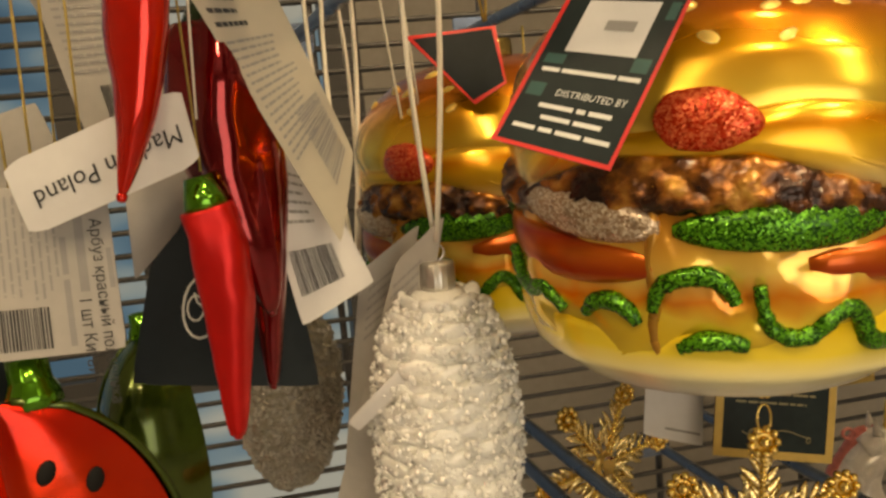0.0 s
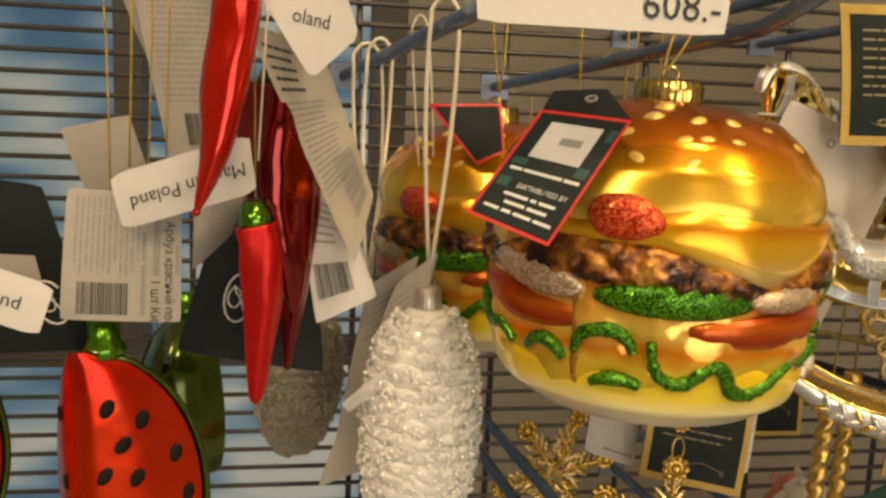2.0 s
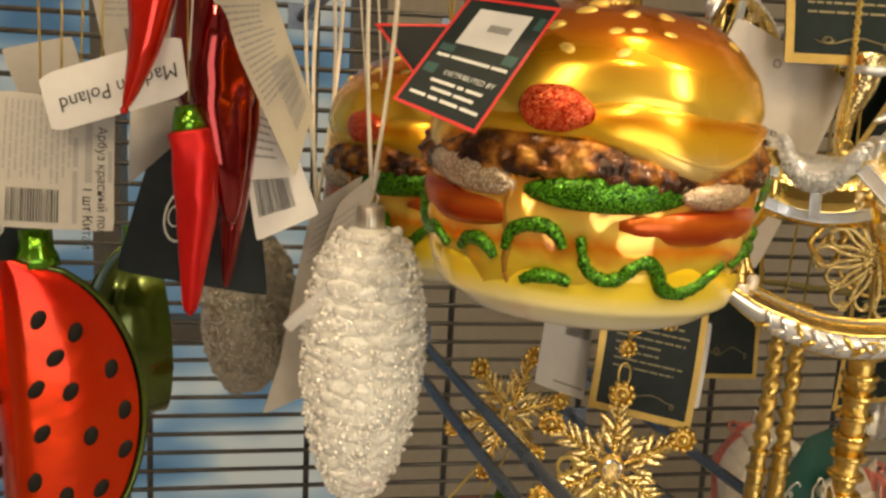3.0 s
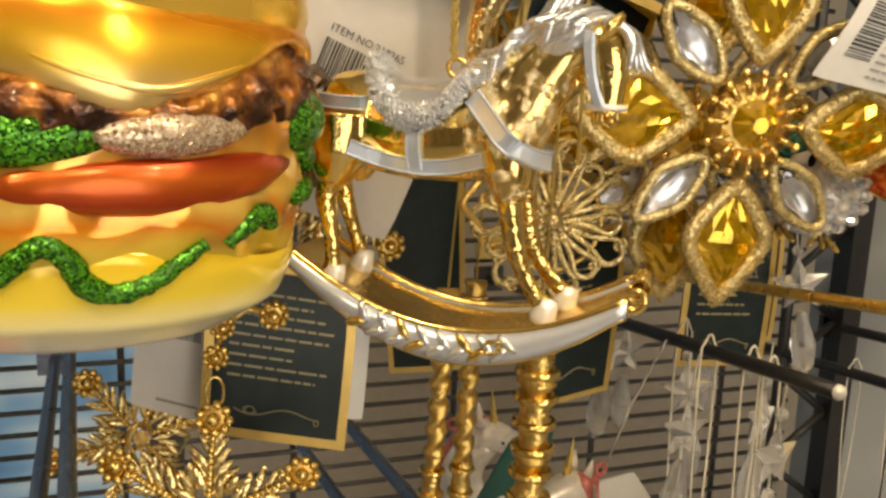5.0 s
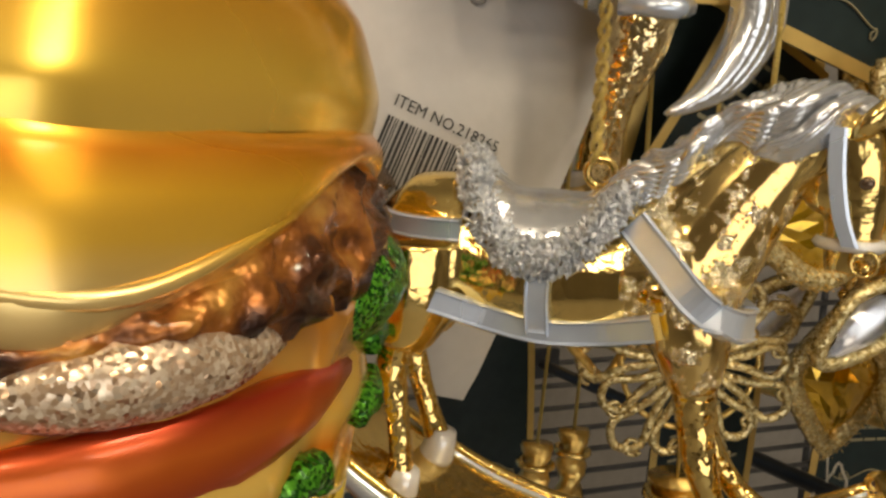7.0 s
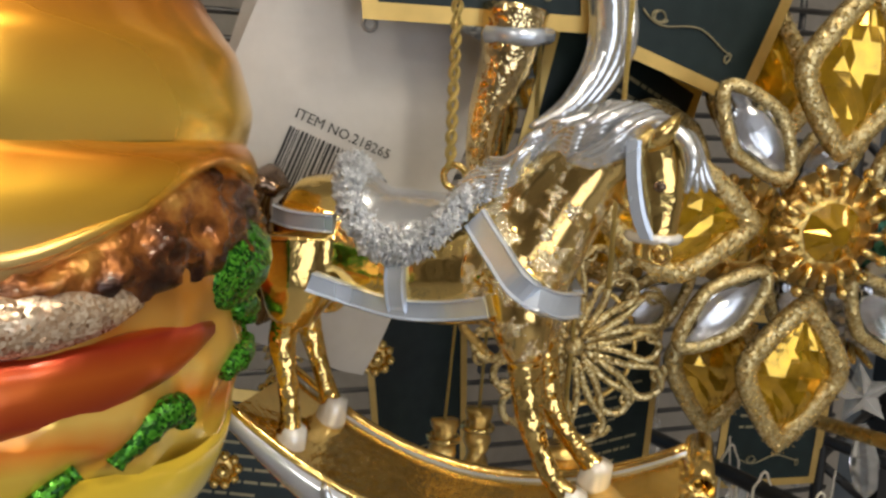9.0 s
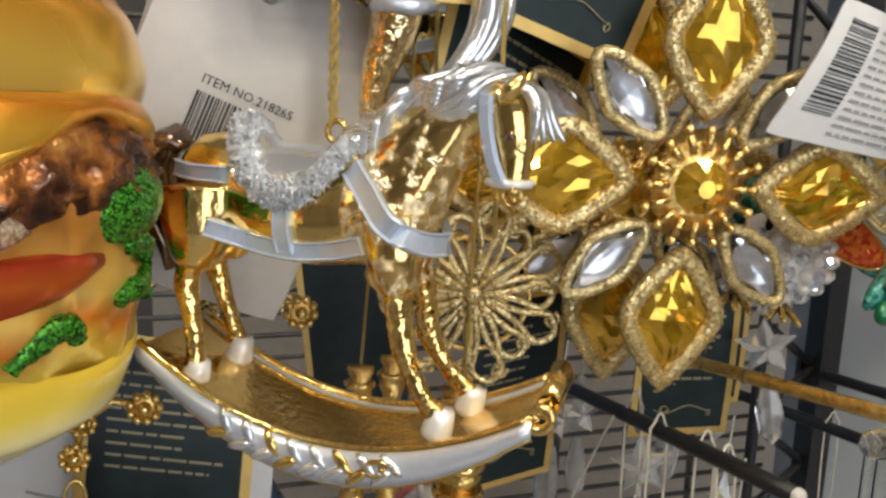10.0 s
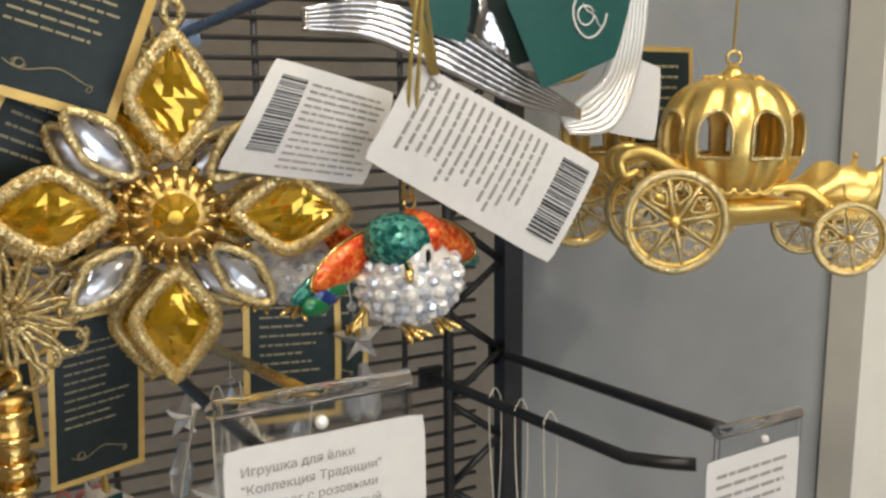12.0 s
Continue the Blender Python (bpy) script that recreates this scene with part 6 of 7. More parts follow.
# ---- twisted gold rods ----
def rod(m, label, length, r, twist):
    o = thing("gold_rod_ornament", m, label, "ornament", "gold rods")
    rows, n = [], 90
    for i in range(n + 1):
        s = i / n
        z = -length * s
        taper = 1 if s < 0.62 else 1 + 0.25 * math.sin((s - 0.62) * 8)
        tip = min(1, (1 - s) / 0.06 + 0.15)
        lob = 0.28 if twist and s < 0.62 else 0.05 if twist else 0.07
        bulge = 1 + (0.30 * max(0, math.cos(s * 2 * math.pi * 9)) ** 4 if not twist else 0)
        rows.append([(r * taper * tip * bulge * (1 + lob * math.cos(2 * a + s * length * 900)) * math.cos(a), r * taper * tip * bulge * (1 + lob * math.cos(2 * a + s * length * 900)) * math.sin(a), z) for a in [2 * math.pi * j / 14 for j in range(14)]])
    part("shaft", G().rings(rows), GOLD_ROUGH, o)
    for z in (-0.62 * length, -0.70 * length, -0.05 * length) if twist else [-length * (0.04 + 0.075 * k) for k in range(12)]:
        part("collar", G().tube([(r * 1.25 * math.cos(a), r * 1.25 * math.sin(a), z) for a in [2 * math.pi * j / 16 for j in range(16)]], r * 0.3, 8, closed=True), GOLD, o)
    part("hanging_loop", G().tube([(0, 0, 0), (0.0005, 0, 0.05), (0, 0.001, 0.12)], 0.0004, 5), GOLD_CORD, o)
    return o


rod(pose(0.2149, 0.2000, 1.3856, 1, 0.5, 0), "jointed gold rod ornament with raised bands", 0.100, 0.0042, False)
rod(pose(0.1949, 0.2210, 1.3858, 0, 3, 0), "twisted gold rod ornament", 0.090, 0.0027, True)
rod(pose(0.2036, 0.2215, 1.3878, 0, 2, 0), "twisted gold rod ornament", 0.094, 0.0027, True)
kb = thing("gold_key_bit", pose(0.2185, 0.1985, 1.3015), "small gold scroll bracket on the jointed rod", "ornament")
part("scroll", G().tube([(0.000, 0, 0.009), (0.0065, 0, 0.009), (0.0068, 0, 0.002), (0.0030, 0, 0.001), (0.0045, 0, -0.006)], 0.0014, 8), GOLD, kb)

# ---- gold-bordered cards ----
gold_card((0.1293, 0.2310, 1.3967), (0.1714, 0.2310, 1.3884), (0.1669, 0.2290, 1.3355), (0.1252, 0.2300, 1.3457), 9, 21, label="dark green product card with gold border above the snowflake")
wa = Card("barcode_card", (0.1117, 0.2420, 1.3912), (0.1292, 0.2400, 1.3880), (0.1265, 0.2380, 1.3450), (0.1075, 0.2410, 1.3512), PAPER, "white card with a small barcode", "tag", 0.0006)
wa.barcode(0.45, 0.10, 0.95, 0.46, 4)
wa.bars("small_print", [(0.35, 0.90, 0.95, 0.92)], INK_GREY)
Card("barcode_card", (0.1584, 0.2360, 1.3798), (0.1767, 0.2380, 1.3757), (0.1745, 0.2380, 1.3409), (0.1562, 0.2360, 1.3450), PAPER, "plain white back of a hanging card", "tag", 0.0005)
gold_card((0.1600, 0.1895, 1.5150), (0.2060, 0.1905, 1.5165), (0.2100, 0.1895, 1.4728), (0.1652, 0.1895, 1.4722), 8, 23, label="dark product card with gold border over the rocking horse")
gold_card((0.2290, 0.194, 1.5245), (0.2680, 0.193, 1.5125), (0.2469, 0.192, 1.4604), (0.2098, 0.193, 1.4722), 10, 22, label="dark green product card with gold border beside the star")
gold_card((0.2235, 0.208, 1.4760), (0.2480, 0.208, 1.4640), (0.2360, 0.210, 1.4330), (0.2060, 0.209, 1.4450), 5, 31, label="dark product card half hidden behind the star", foot=False)
gold_card((0.2265, 0.2265, 1.4000), (0.2557, 0.2265, 1.4035), (0.2524, 0.2255, 1.3487), (0.2236, 0.2260, 1.3440), 10, 24, label="dark product card with gold border behind the filigree flower")
gold_card((0.2925, 0.246, 1.4020), (0.3300, 0.245, 1.3990), (0.3290, 0.245, 1.3450), (0.2905, 0.246, 1.3470), 8, 25, label="dark grey product card with gold border under the bird")
gold_card((0.1862, 0.2830, 1.4158), (0.2208, 0.2820, 1.4157), (0.2235, 0.2800, 1.3392), (0.1951, 0.2820, 1.3393), 0, 26, label="dark product card with gold border hanging at the back", foot=True)
gold_card((0.3150, 0.262, 1.4000), (0.3480, 0.262, 1.3970), (0.3470, 0.262, 1.3480), (0.3140, 0.262, 1.3500), 7, 28, label="dark product card with gold border near the upright")
gold_card((0.1555, 0.2620, 1.2881), (0.1861, 0.2620, 1.2871), (0.1849, 0.2620, 1.2423), (0.1543, 0.2620, 1.2432), 5, 29, label="black card with gold border on a low hook")
gold_card((0.2140, 0.2160, 1.4820), (0.2540, 0.2150, 1.4700), (0.2400, 0.2160, 1.4160), (0.2010, 0.2160, 1.4280), 0, 33, label="plain dark card with gold border behind the horse's head", foot=False)

# item card
it = Card("item_card", (0.1532, 0.1995, 1.4864), (0.1967, 0.2005, 1.4686), (0.1702, 0.2005, 1.4038), (0.1267, 0.2000, 1.4217), PAPER_SOFT, "white card with item number and barcode behind the rocking horse", "tag", 0.0012, hole=(0.42, 0.10))
it.text("ITEM NO.218265", 0.29, 0.405, (1, 0), 0.0027, INK)
it.barcode(0.29, 0.43, 0.64, 0.58, 6)
Card("clear_sleeve", (0.1480, 0.212, 1.4780), (0.1545, 0.211, 1.4790), (0.1480, 0.210, 1.4540), (0.1410, 0.211, 1.4560), PAPER_GREY, "pale translucent plastic tag beside the item card", "tag", 0.001)

# ---- white hang tags by the bird ----
w1 = Card("barcode_tag", (0.2873, 0.1710, 1.4785), (0.3215, 0.1690, 1.4690), (0.3115, 0.1700, 1.4425), (0.2700, 0.1720, 1.4490), PAPER, "white hang tag with a barcode, curled", "tag", 0.0022)
w1.barcode(0.10, 0.12, 0.30, 0.80, 15, False)
w1.lines(0.34, 0.95, 0.12, 0.95, 13, INK_GREY, 16, 0.2, 0.34)
w2 = Card("barcode_tag", (0.3214, 0.1545, 1.4772), (0.3878, 0.1590, 1.4466), (0.3667, 0.1565, 1.4166), (0.3040, 0.1515, 1.4517), PAPER, "white hang tag full of small print with a barcode", "tag", 0.0010, hole=(0.10, 0.13))
w2.lines(0.08, 0.90, 0.07, 0.72, 15, INK_GREY, 17, 0.25, 0.34, False)
w2.barcode(0.80, 0.12, 0.96, 0.86, 18, False)
for dx in (-0.003, 0.0, 0.004):
    cord("hanging_cord", [(0.3185 + dx, 0.140, 1.512), (0.3200 + dx * 0.6, 0.150, 1.492), (0.3260 + dx * 0.2, 0.1530, 1.4735)], 0.0007, GOLD_CORD, "shiny gold cord knotted through the tag")


# ---- enamel birds ----
def bird(m, label):
    b = thing("enamel_bird_ornament", m, label, "ornament", "enamel birds")
    part("breast", G().ball((0, 0, 0), (0.0155, 0.0135, 0.0125), 24, 16), PEARL, b, "silver breast")
    rnd = random.Random(5)
    for i in range(7):
        for j in range(13):
            th, a = radians(-62 + 17 * i), radians(-205 + 17 * j + (8 if i % 2 else 0))
            p = Vector((0.0158 * math.cos(th) * math.cos(a), 0.0138 * math.cos(th) * math.sin(a), 0.0128 * math.sin(th)))
            if p.z < 0.0055:
                part("crystal", G().ball(p, 0.0019, 6, 4, Euler((0.4 * i, 0.3 * j, 0)).to_matrix()), PEARL if (i + j) % 2 else CRYSTAL_BACKED, b, smooth=False)
    part("head", G().ball((-0.006, -0.002, 0.0115), (0.0105, 0.0100, 0.0078), 20, 12, None, 0.08, 300), TEAL_EN, b, "green and teal enamel head")
    part("crown", G().ball((0.0010, -0.0025, 0.0125), (0.0065, 0.0095, 0.0070), 18, 12), ORANGE_EN, b, "orange enamel crown")
    part("face", G().ball((-0.0045, -0.0095, 0.0080), (0.0050, 0.0027, 0.0052), 14, 10), PEARL, b, "white face patch")
    part("eye", G().ball((-0.0040, -0.0118, 0.0080), (0.0012, 0.0008, 0.0019), 10, 8), SEED, b, "black eye")
    part("beak", G().tube([(-0.009, -0.0095, 0.0055), (-0.0115, -0.0125, 0.0035), (-0.012, -0.013, 0.0015)], [0.0016, 0.0011, 0.0003], 8), GOLD, b)
    for sg, c in ((1, (0.0145, -0.001, 0.0090)), (-1, (-0.0190, 0.004, 0.0070))):
        rot = Matrix.Rotation(radians(24 * sg), 3, "Y")
        part("wing", G().ball(c, (0.0140, 0.0030, 0.0052), 18, 10, rot), ORANGE_EN, b, "orange enamel wing edged with gold")
        part("wing_feather", G().ball(Vector(c) + Vector((0.007 * sg, 0.002, -0.0045)), (0.0120, 0.0022, 0.0034), 16, 8, rot), TEAL_EN, b, "teal enamel feather")
        part("wing_edge", G().tube([Vector(c) + rot @ Vector((0.0142 * math.cos(t), -0.0005, 0.0054 * math.sin(t))) for t in [2 * math.pi * i / 20 for i in range(20)]], 0.0005, 6, closed=True), GOLD, b)
    for k, mt in enumerate((GREEN_EN, BLUE_EN, GREEN_EN)):
        part("tail_feather", G().ball((-0.0240 - 0.003 * k, 0.004, 0.0000 - 0.0018 * k), (0.0050, 0.0020, 0.0030), 12, 8), mt, b)
    for x in (-0.006, 0.006):
        for dx in (-0.0028, 0, 0.0028):
            part("toe", G().tube([(x, -0.004, -0.0118), (x + dx, -0.0085, -0.0140), (x + dx * 1.4, -0.0115, -0.0150)], [0.0010, 0.0010, 0.0006], 7), GOLD, b)
    for k in range(5):
        part("gold_plume", G().tube([(-0.014, 0.002, -0.006), (-0.0175 - 0.0012 * k, 0.001, -0.0085 - 0.001 * k), (-0.0190 - 0.0010 * k, 0.0, -0.0145 + 0.0012 * k)], [0.0011, 0.0009, 0.0003], 6), GOLD, b)
    part("hanger_ring", G().tube(arc((0.0, -0.001, 0.0215), 0.0022, 0, 360, 12)[:-1], 0.0005, 6, closed=True), GOLD, b)
    return b


bird_a = bird(pose(0.3195, 0.1580, 1.4170, 0, 0, 20), "enamel bird ornament with a crystal breast and orange wings")
bird_b = copy_thing(bird_a, pose(0.2960, 0.1960, 1.4180, 0, 10, -30))
bird_b["label"] = "second enamel bird half hidden behind the star"
for x in (0.318, 0.3205):
    cord("hanging_cord", [(x, 0.1575, 1.4390), (x, 0.150, 1.48), (0.3185, 0.142, 1.512)], 0.0006, GOLD_CORD, "gold cord of the enamel bird")


# ---- pumpkin carriages ----
def wheel(c, y, x, z, r):
    w = part("wheel", outline_frame([Vector((x + r * math.cos(t), y, z + r * math.sin(t))) for t in [2 * math.pi * i / 32 for i in range(32)]], r * 0.095), GOLD_GLIT, c, "gold glitter rim")
    part("rim_face", outline_frame([Vector((x + r * 0.9 * math.cos(t), y + 0.0008, z + r * 0.9 * math.sin(t))) for t in [2 * math.pi * i / 32 for i in range(32)]], r * 0.06), GOLD_SATIN, w)
    for k in range(8):
        a = 2 * math.pi * k / 8 + 0.2
        d, q = Vector((math.cos(a), 0, math.sin(a))), Vector((-math.sin(a), 0, math.cos(a)))
        o = Vector((x, y, z))
        part("spoke", G().tube([o, o + d * r * 0.92], r * 0.045, 6), GOLD_GLIT, w)
        for sg in (-1, 1):
            b = a + sg * math.pi / 8
            d2, q2 = Vector((math.cos(b), 0, math.sin(b))), Vector((-math.sin(b), 0, math.cos(b))) * sg
            part("spoke_scroll", G().tube([o + d2 * r * (0.34 + 0.50 * u) - q2 * r * 0.17 * math.sin(math.pi * u) * (0.4 + u) for u in [i / 8 for i in range(8)]] + [o + d2 * r * (0.74 + 0.09 * math.sin(t)) - q2 * r * (0.10 - 0.07 * math.cos(t)) for t in (1.2, 0.2, -0.8, -1.8, -2.8)], r * 0.030, 6), GOLD_GLIT, w)
    part("wheel_hub", G().ball((x, y - 0.0005, z), (r * 0.13, r * 0.12, r * 0.13), 12, 8), GOLD_SATIN, w)
    return w


def carriage(m, label):
    c = thing("pumpkin_carriage_ornament", m, label, "ornament", "pumpkin carriages")
    seg, rows = 160, 60
    prof = [(0.0355 * math.sin(math.pi * (0.06 + 0.88 * i / rows)) ** 0.72, -0.0305 * math.cos(math.pi * (0.06 + 0.88 * i / rows))) for i in range(rows + 1)]
    vs, fs = [], []
    wins = (246, 288, 201, 331, 66, 106)
    for r, z in prof:
        for j in range(seg):
            a = 2 * math.pi * j / seg
            q = r * (1 - 0.10 * abs(math.cos(5 * a + 0.3)) ** 5)
            vs.append((q * math.cos(a), q * 0.85 * math.sin(a), z))
    for i in range(rows):
        for j in range(seg):
            deg, z = 360 * (j + 0.5) / seg, (prof[i][1] + prof[i + 1][1]) / 2
            hole = any(abs(wrap(deg - w)) < 13 and -0.008 < z < 0.0035 + 0.0100 * math.sqrt(max(0.0, 1 - (wrap(deg - w) / 13) ** 2)) for w in wins)
            if not hole:
                fs.append((i * seg + j, i * seg + (j + 1) % seg, (i + 1) * seg + (j + 1) % seg, (i + 1) * seg + j))
    part("pumpkin_body", G().add(vs, fs), GOLD_SATIN, c, "satin gold ribbed pumpkin body with arched windows")
    for w in wins:
        P = []
        for deg, z in [(w + 13.5, -0.0082), (w + 13.5, -0.0025), (w + 13.5, 0.0035)] + [(w + 13.5 * math.cos(t), 0.0035 + 0.0104 * math.sin(t)) for t in [math.pi * i / 12 for i in range(1, 12)]] + [(w - 13.5, 0.0035), (w - 13.5, -0.0025), (w - 13.5, -0.0082), (w, -0.0084)]:
            r = float(np.interp(z, [p[1] for p in prof], [p[0] for p in prof]))
            r *= 1 - 0.10 * abs(math.cos(5 * radians(deg) + 0.3)) ** 5
            P.append(Vector(((r + 0.0004) * math.cos(radians(deg)), (r + 0.0004) * 0.85 * math.sin(radians(deg)), z)))
        part("window_frame", outline_frame(P, 0.0011), GOLD_GLIT, c, "gold glitter window frame")
    for k in range(9):
        a = 2 * math.pi * k / 9
        part("crown_leaf", G().ball((0.0085 * math.cos(a), 0.0085 * math.sin(a), 0.0290), (0.0050, 0.0022, 0.0022), 10, 6, Matrix.Rotation(a, 3, "Z") @ Matrix.Rotation(radians(25), 3, "Y")), GOLD_SATIN, c)
    for k in range(12):
        a = 2 * math.pi * k / 12
        o = Vector((0.0125 * math.cos(a), 0.0110 * math.sin(a), 0.0285))
        part("crown_curl", G().tube([o + Vector((math.cos(a), math.sin(a), 0)) * 0.0024 * (1 - t / 9) * math.cos(t) + Vector((0, 0, 0.0024 * (1 - t / 9) * math.sin(t))) for t in [i * 0.5 for i in range(13)]], 0.0008, 6), GOLD_SATIN, c)
    part("crown_knob", G().lathe(((0.006, 0.028), (0.007, 0.031), (0.004, 0.034), (0.0025, 0.036), (0.0, 0.0365)), 20), GOLD_SATIN, c)
    part("hanger_ring", G().tube(arc((0, 0, 0.0395), 0.0034, 0, 360, 16)[:-1], 0.0009, 8, closed=True), GOLD, c)
    part("chassis", swept([(-0.046, 0, -0.022), (-0.030, 0, -0.034), (0.0, 0, -0.037), (0.030, 0, -0.035), (0.052, 0, -0.036), (0.064, 0, -0.034)], [0.004, 0.009, 0.012, 0.010, 0.008, 0.005], 24, 16, 0.6), GOLD_SATIN, c, "scrolled satin gold chassis")
    for y in (-0.016, 0.016):
        part("rear_scroll", swept([(-0.012, y, -0.0260), (-0.030, y, -0.0130), (-0.045, y, -0.0060), (-0.056, y, -0.0100), (-0.053, y, -0.0180), (-0.047, y, -0.0150)], [0.0030, 0.0034, 0.0032, 0.0030, 0.0024, 0.0010], 24, 10), GOLD_SATIN, c)
        part("side_rail", swept([(0.012, y, -0.0250), (0.032, y, -0.0230), (0.046, y, -0.0330), (0.058, y, -0.0370), (0.066, y, -0.0340)], [0.0024, 0.0030, 0.0030, 0.0026, 0.0012], 20, 10), GOLD_SATIN, c)
    seat = []
    for i in range(19):
        t = i / 18
        x = 0.0350 + 0.0345 * t
        top = float(np.interp(t, (0, 0.2, 0.42, 0.62, 0.85, 1.0), (-0.0235, -0.0195, -0.0120, -0.0112, -0.0150, -0.0095)))
        low = -0.0375 - 0.0030 * math.sin(math.pi * t)
        seat.append([(x, -0.0135, low), (x, -0.0175, (top + low) / 2), (x, -0.0165, top), (x, -0.0135, top - 0.0006), (x, -0.0115, top - 0.0075), (x, 0.0115, top - 0.0075), (x, 0.0135, top - 0.0006), (x, 0.0165, top), (x, 0.0175, (top + low) / 2), (x, 0.0135, low)])
    part("driver_box", G().rings(seat), GOLD_SATIN, c, "curved gold driver's box")
    for y in (-0.0172, 0.0172):
        part("box_scroll", G().tube(smooth_line([(0.0360, y, -0.0300), (0.0440, y, -0.0240), (0.0510, y, -0.0200), (0.0530, y, -0.0270), (0.0600, y, -0.0280), (0.0660, y, -0.0230), (0.0680, y, -0.0150)], 24), 0.0009, 6), GOLD_SATIN, c, "raised gold scroll")
        part("finial", G().ball((0.0695, y * 0.95, -0.0085), 0.0017, 10, 8), GOLD_SATIN, c)
        for k in range(7):
            x = -0.018 + 0.006 * k
            part("scallop", G().tube(arc((x, y * 1.45 * (1 - 0.00012 * (k - 3) ** 2 * 60), -0.0225), 0.0028, 180, 360, 8), 0.0007, 6), GOLD_SATIN, c, "raised scalloped edge")
    for y in (-0.0300, 0.0300):
        wheel(c, y, -0.0310, -0.0385, 0.0235)
        wheel(c, y, 0.0510, -0.0455, 0.0165)
    for x, z in ((-0.0310, -0.0385), (0.0510, -0.0455)):
        part("axle", G().tube([(x, -0.0300, z), (x, 0.0300, z)], 0.0016, 8), GOLD_SATIN, c)
    return c


car_a = carriage(pose(0.4915, 0.2080, 1.4500, 0, 1, -30) @ Matrix.Scale(0.84, 4), "satin gold pumpkin carriage ornament with openwork wheels")
car_b = copy_thing(car_a, pose(0.5050, 0.3000, 1.4480, 0, -2, -26))
car_b["label"] = "second gold pumpkin carriage hanging behind"
cord("hanging_cord", [(0.4918, 0.208, 1.4850), (0.4918, 0.206, 1.535)], 0.0006, GOLD_CORD, "gold cord of the carriage")
gold_card((0.4700, 0.246, 1.4900), (0.5050, 0.246, 1.4900), (0.5050, 0.246, 1.4450), (0.4700, 0.246, 1.4450), 5, 41, label="small dark card with gold border behind the carriage")
Card("paper_tag", (0.4330, 0.212, 1.4860), (0.4570, 0.212, 1.4790), (0.4550, 0.212, 1.4500), (0.4300, 0.212, 1.4540), PAPER, "plain white paper tag beside the carriage", "tag", 0.001)

# ---- silver crescent ----
cr = thing("silver_crescent_ornament", pose(0.3700, 0.1950, 1.4800), "ribbed silvered glass crescent ornament", "ornament")
for k in range(6):
    o = 0.0024 * (k - 2.5)
    part("rib", swept([(-0.066, 0.004, 0.0115 + o * 0.45), (-0.045, 0.002, 0.0120 + o * 0.8), (-0.020, 0.0, 0.0040 + o), (0.006, -0.001, -0.0080 + o * 0.8), (0.034, -0.002, -0.0185 + o * 0.25)], [0.0009, 0.0017, 0.0019, 0.0017, 0.0006], 24, 8), CHROME, cr, "silver rib")
for k in range(7):
    o = 0.0026 * (k - 3)
    part("outer_rib", swept([(0.056 + o, 0.001 * k, 0.060), (0.0600 + o, 0.001 * k, 0.025), (0.0560 + o * 1.0, 0.001 * k, -0.0030), (0.0430 + o * 0.8, 0, -0.0180 - o * 0.6), (0.0280 + o * 0.3, 0, -0.0220 - o * 0.4)], [0.0018, 0.0020, 0.0020, 0.0017, 0.0006], 24, 8), MILK, cr, "milky glass rib")
part("glass_core", G().ball((0.022, 0.008, 0.014), (0.034, 0.010, 0.024), 24, 16, None, 0.12, 90), CHROME, cr, "dark silvered glass body")
part("hanging_loop", G().tube([(0.035, 0.002, 0.030), (0.036, 0.002, 0.050)], 0.0006, 6), GOLD_CORD, cr)
gc = Card("logo_card", (0.3560, 0.1840, 1.5180), (0.4230, 0.1860, 1.5160), (0.4130, 0.1850, 1.4810), (0.3820, 0.1850, 1.4700), CARD_GREEN, "deep green card with a white emblem", "tag", 0.0010)
em(gc, 0.64, 0.55, 0.19)
Card("logo_card", (0.3380, 0.190, 1.5200), (0.3600, 0.190, 1.5200), (0.3560, 0.190, 1.4850), (0.3400, 0.190, 1.4880), CARD_GREEN, "deep green card edge", "tag", 0.001)


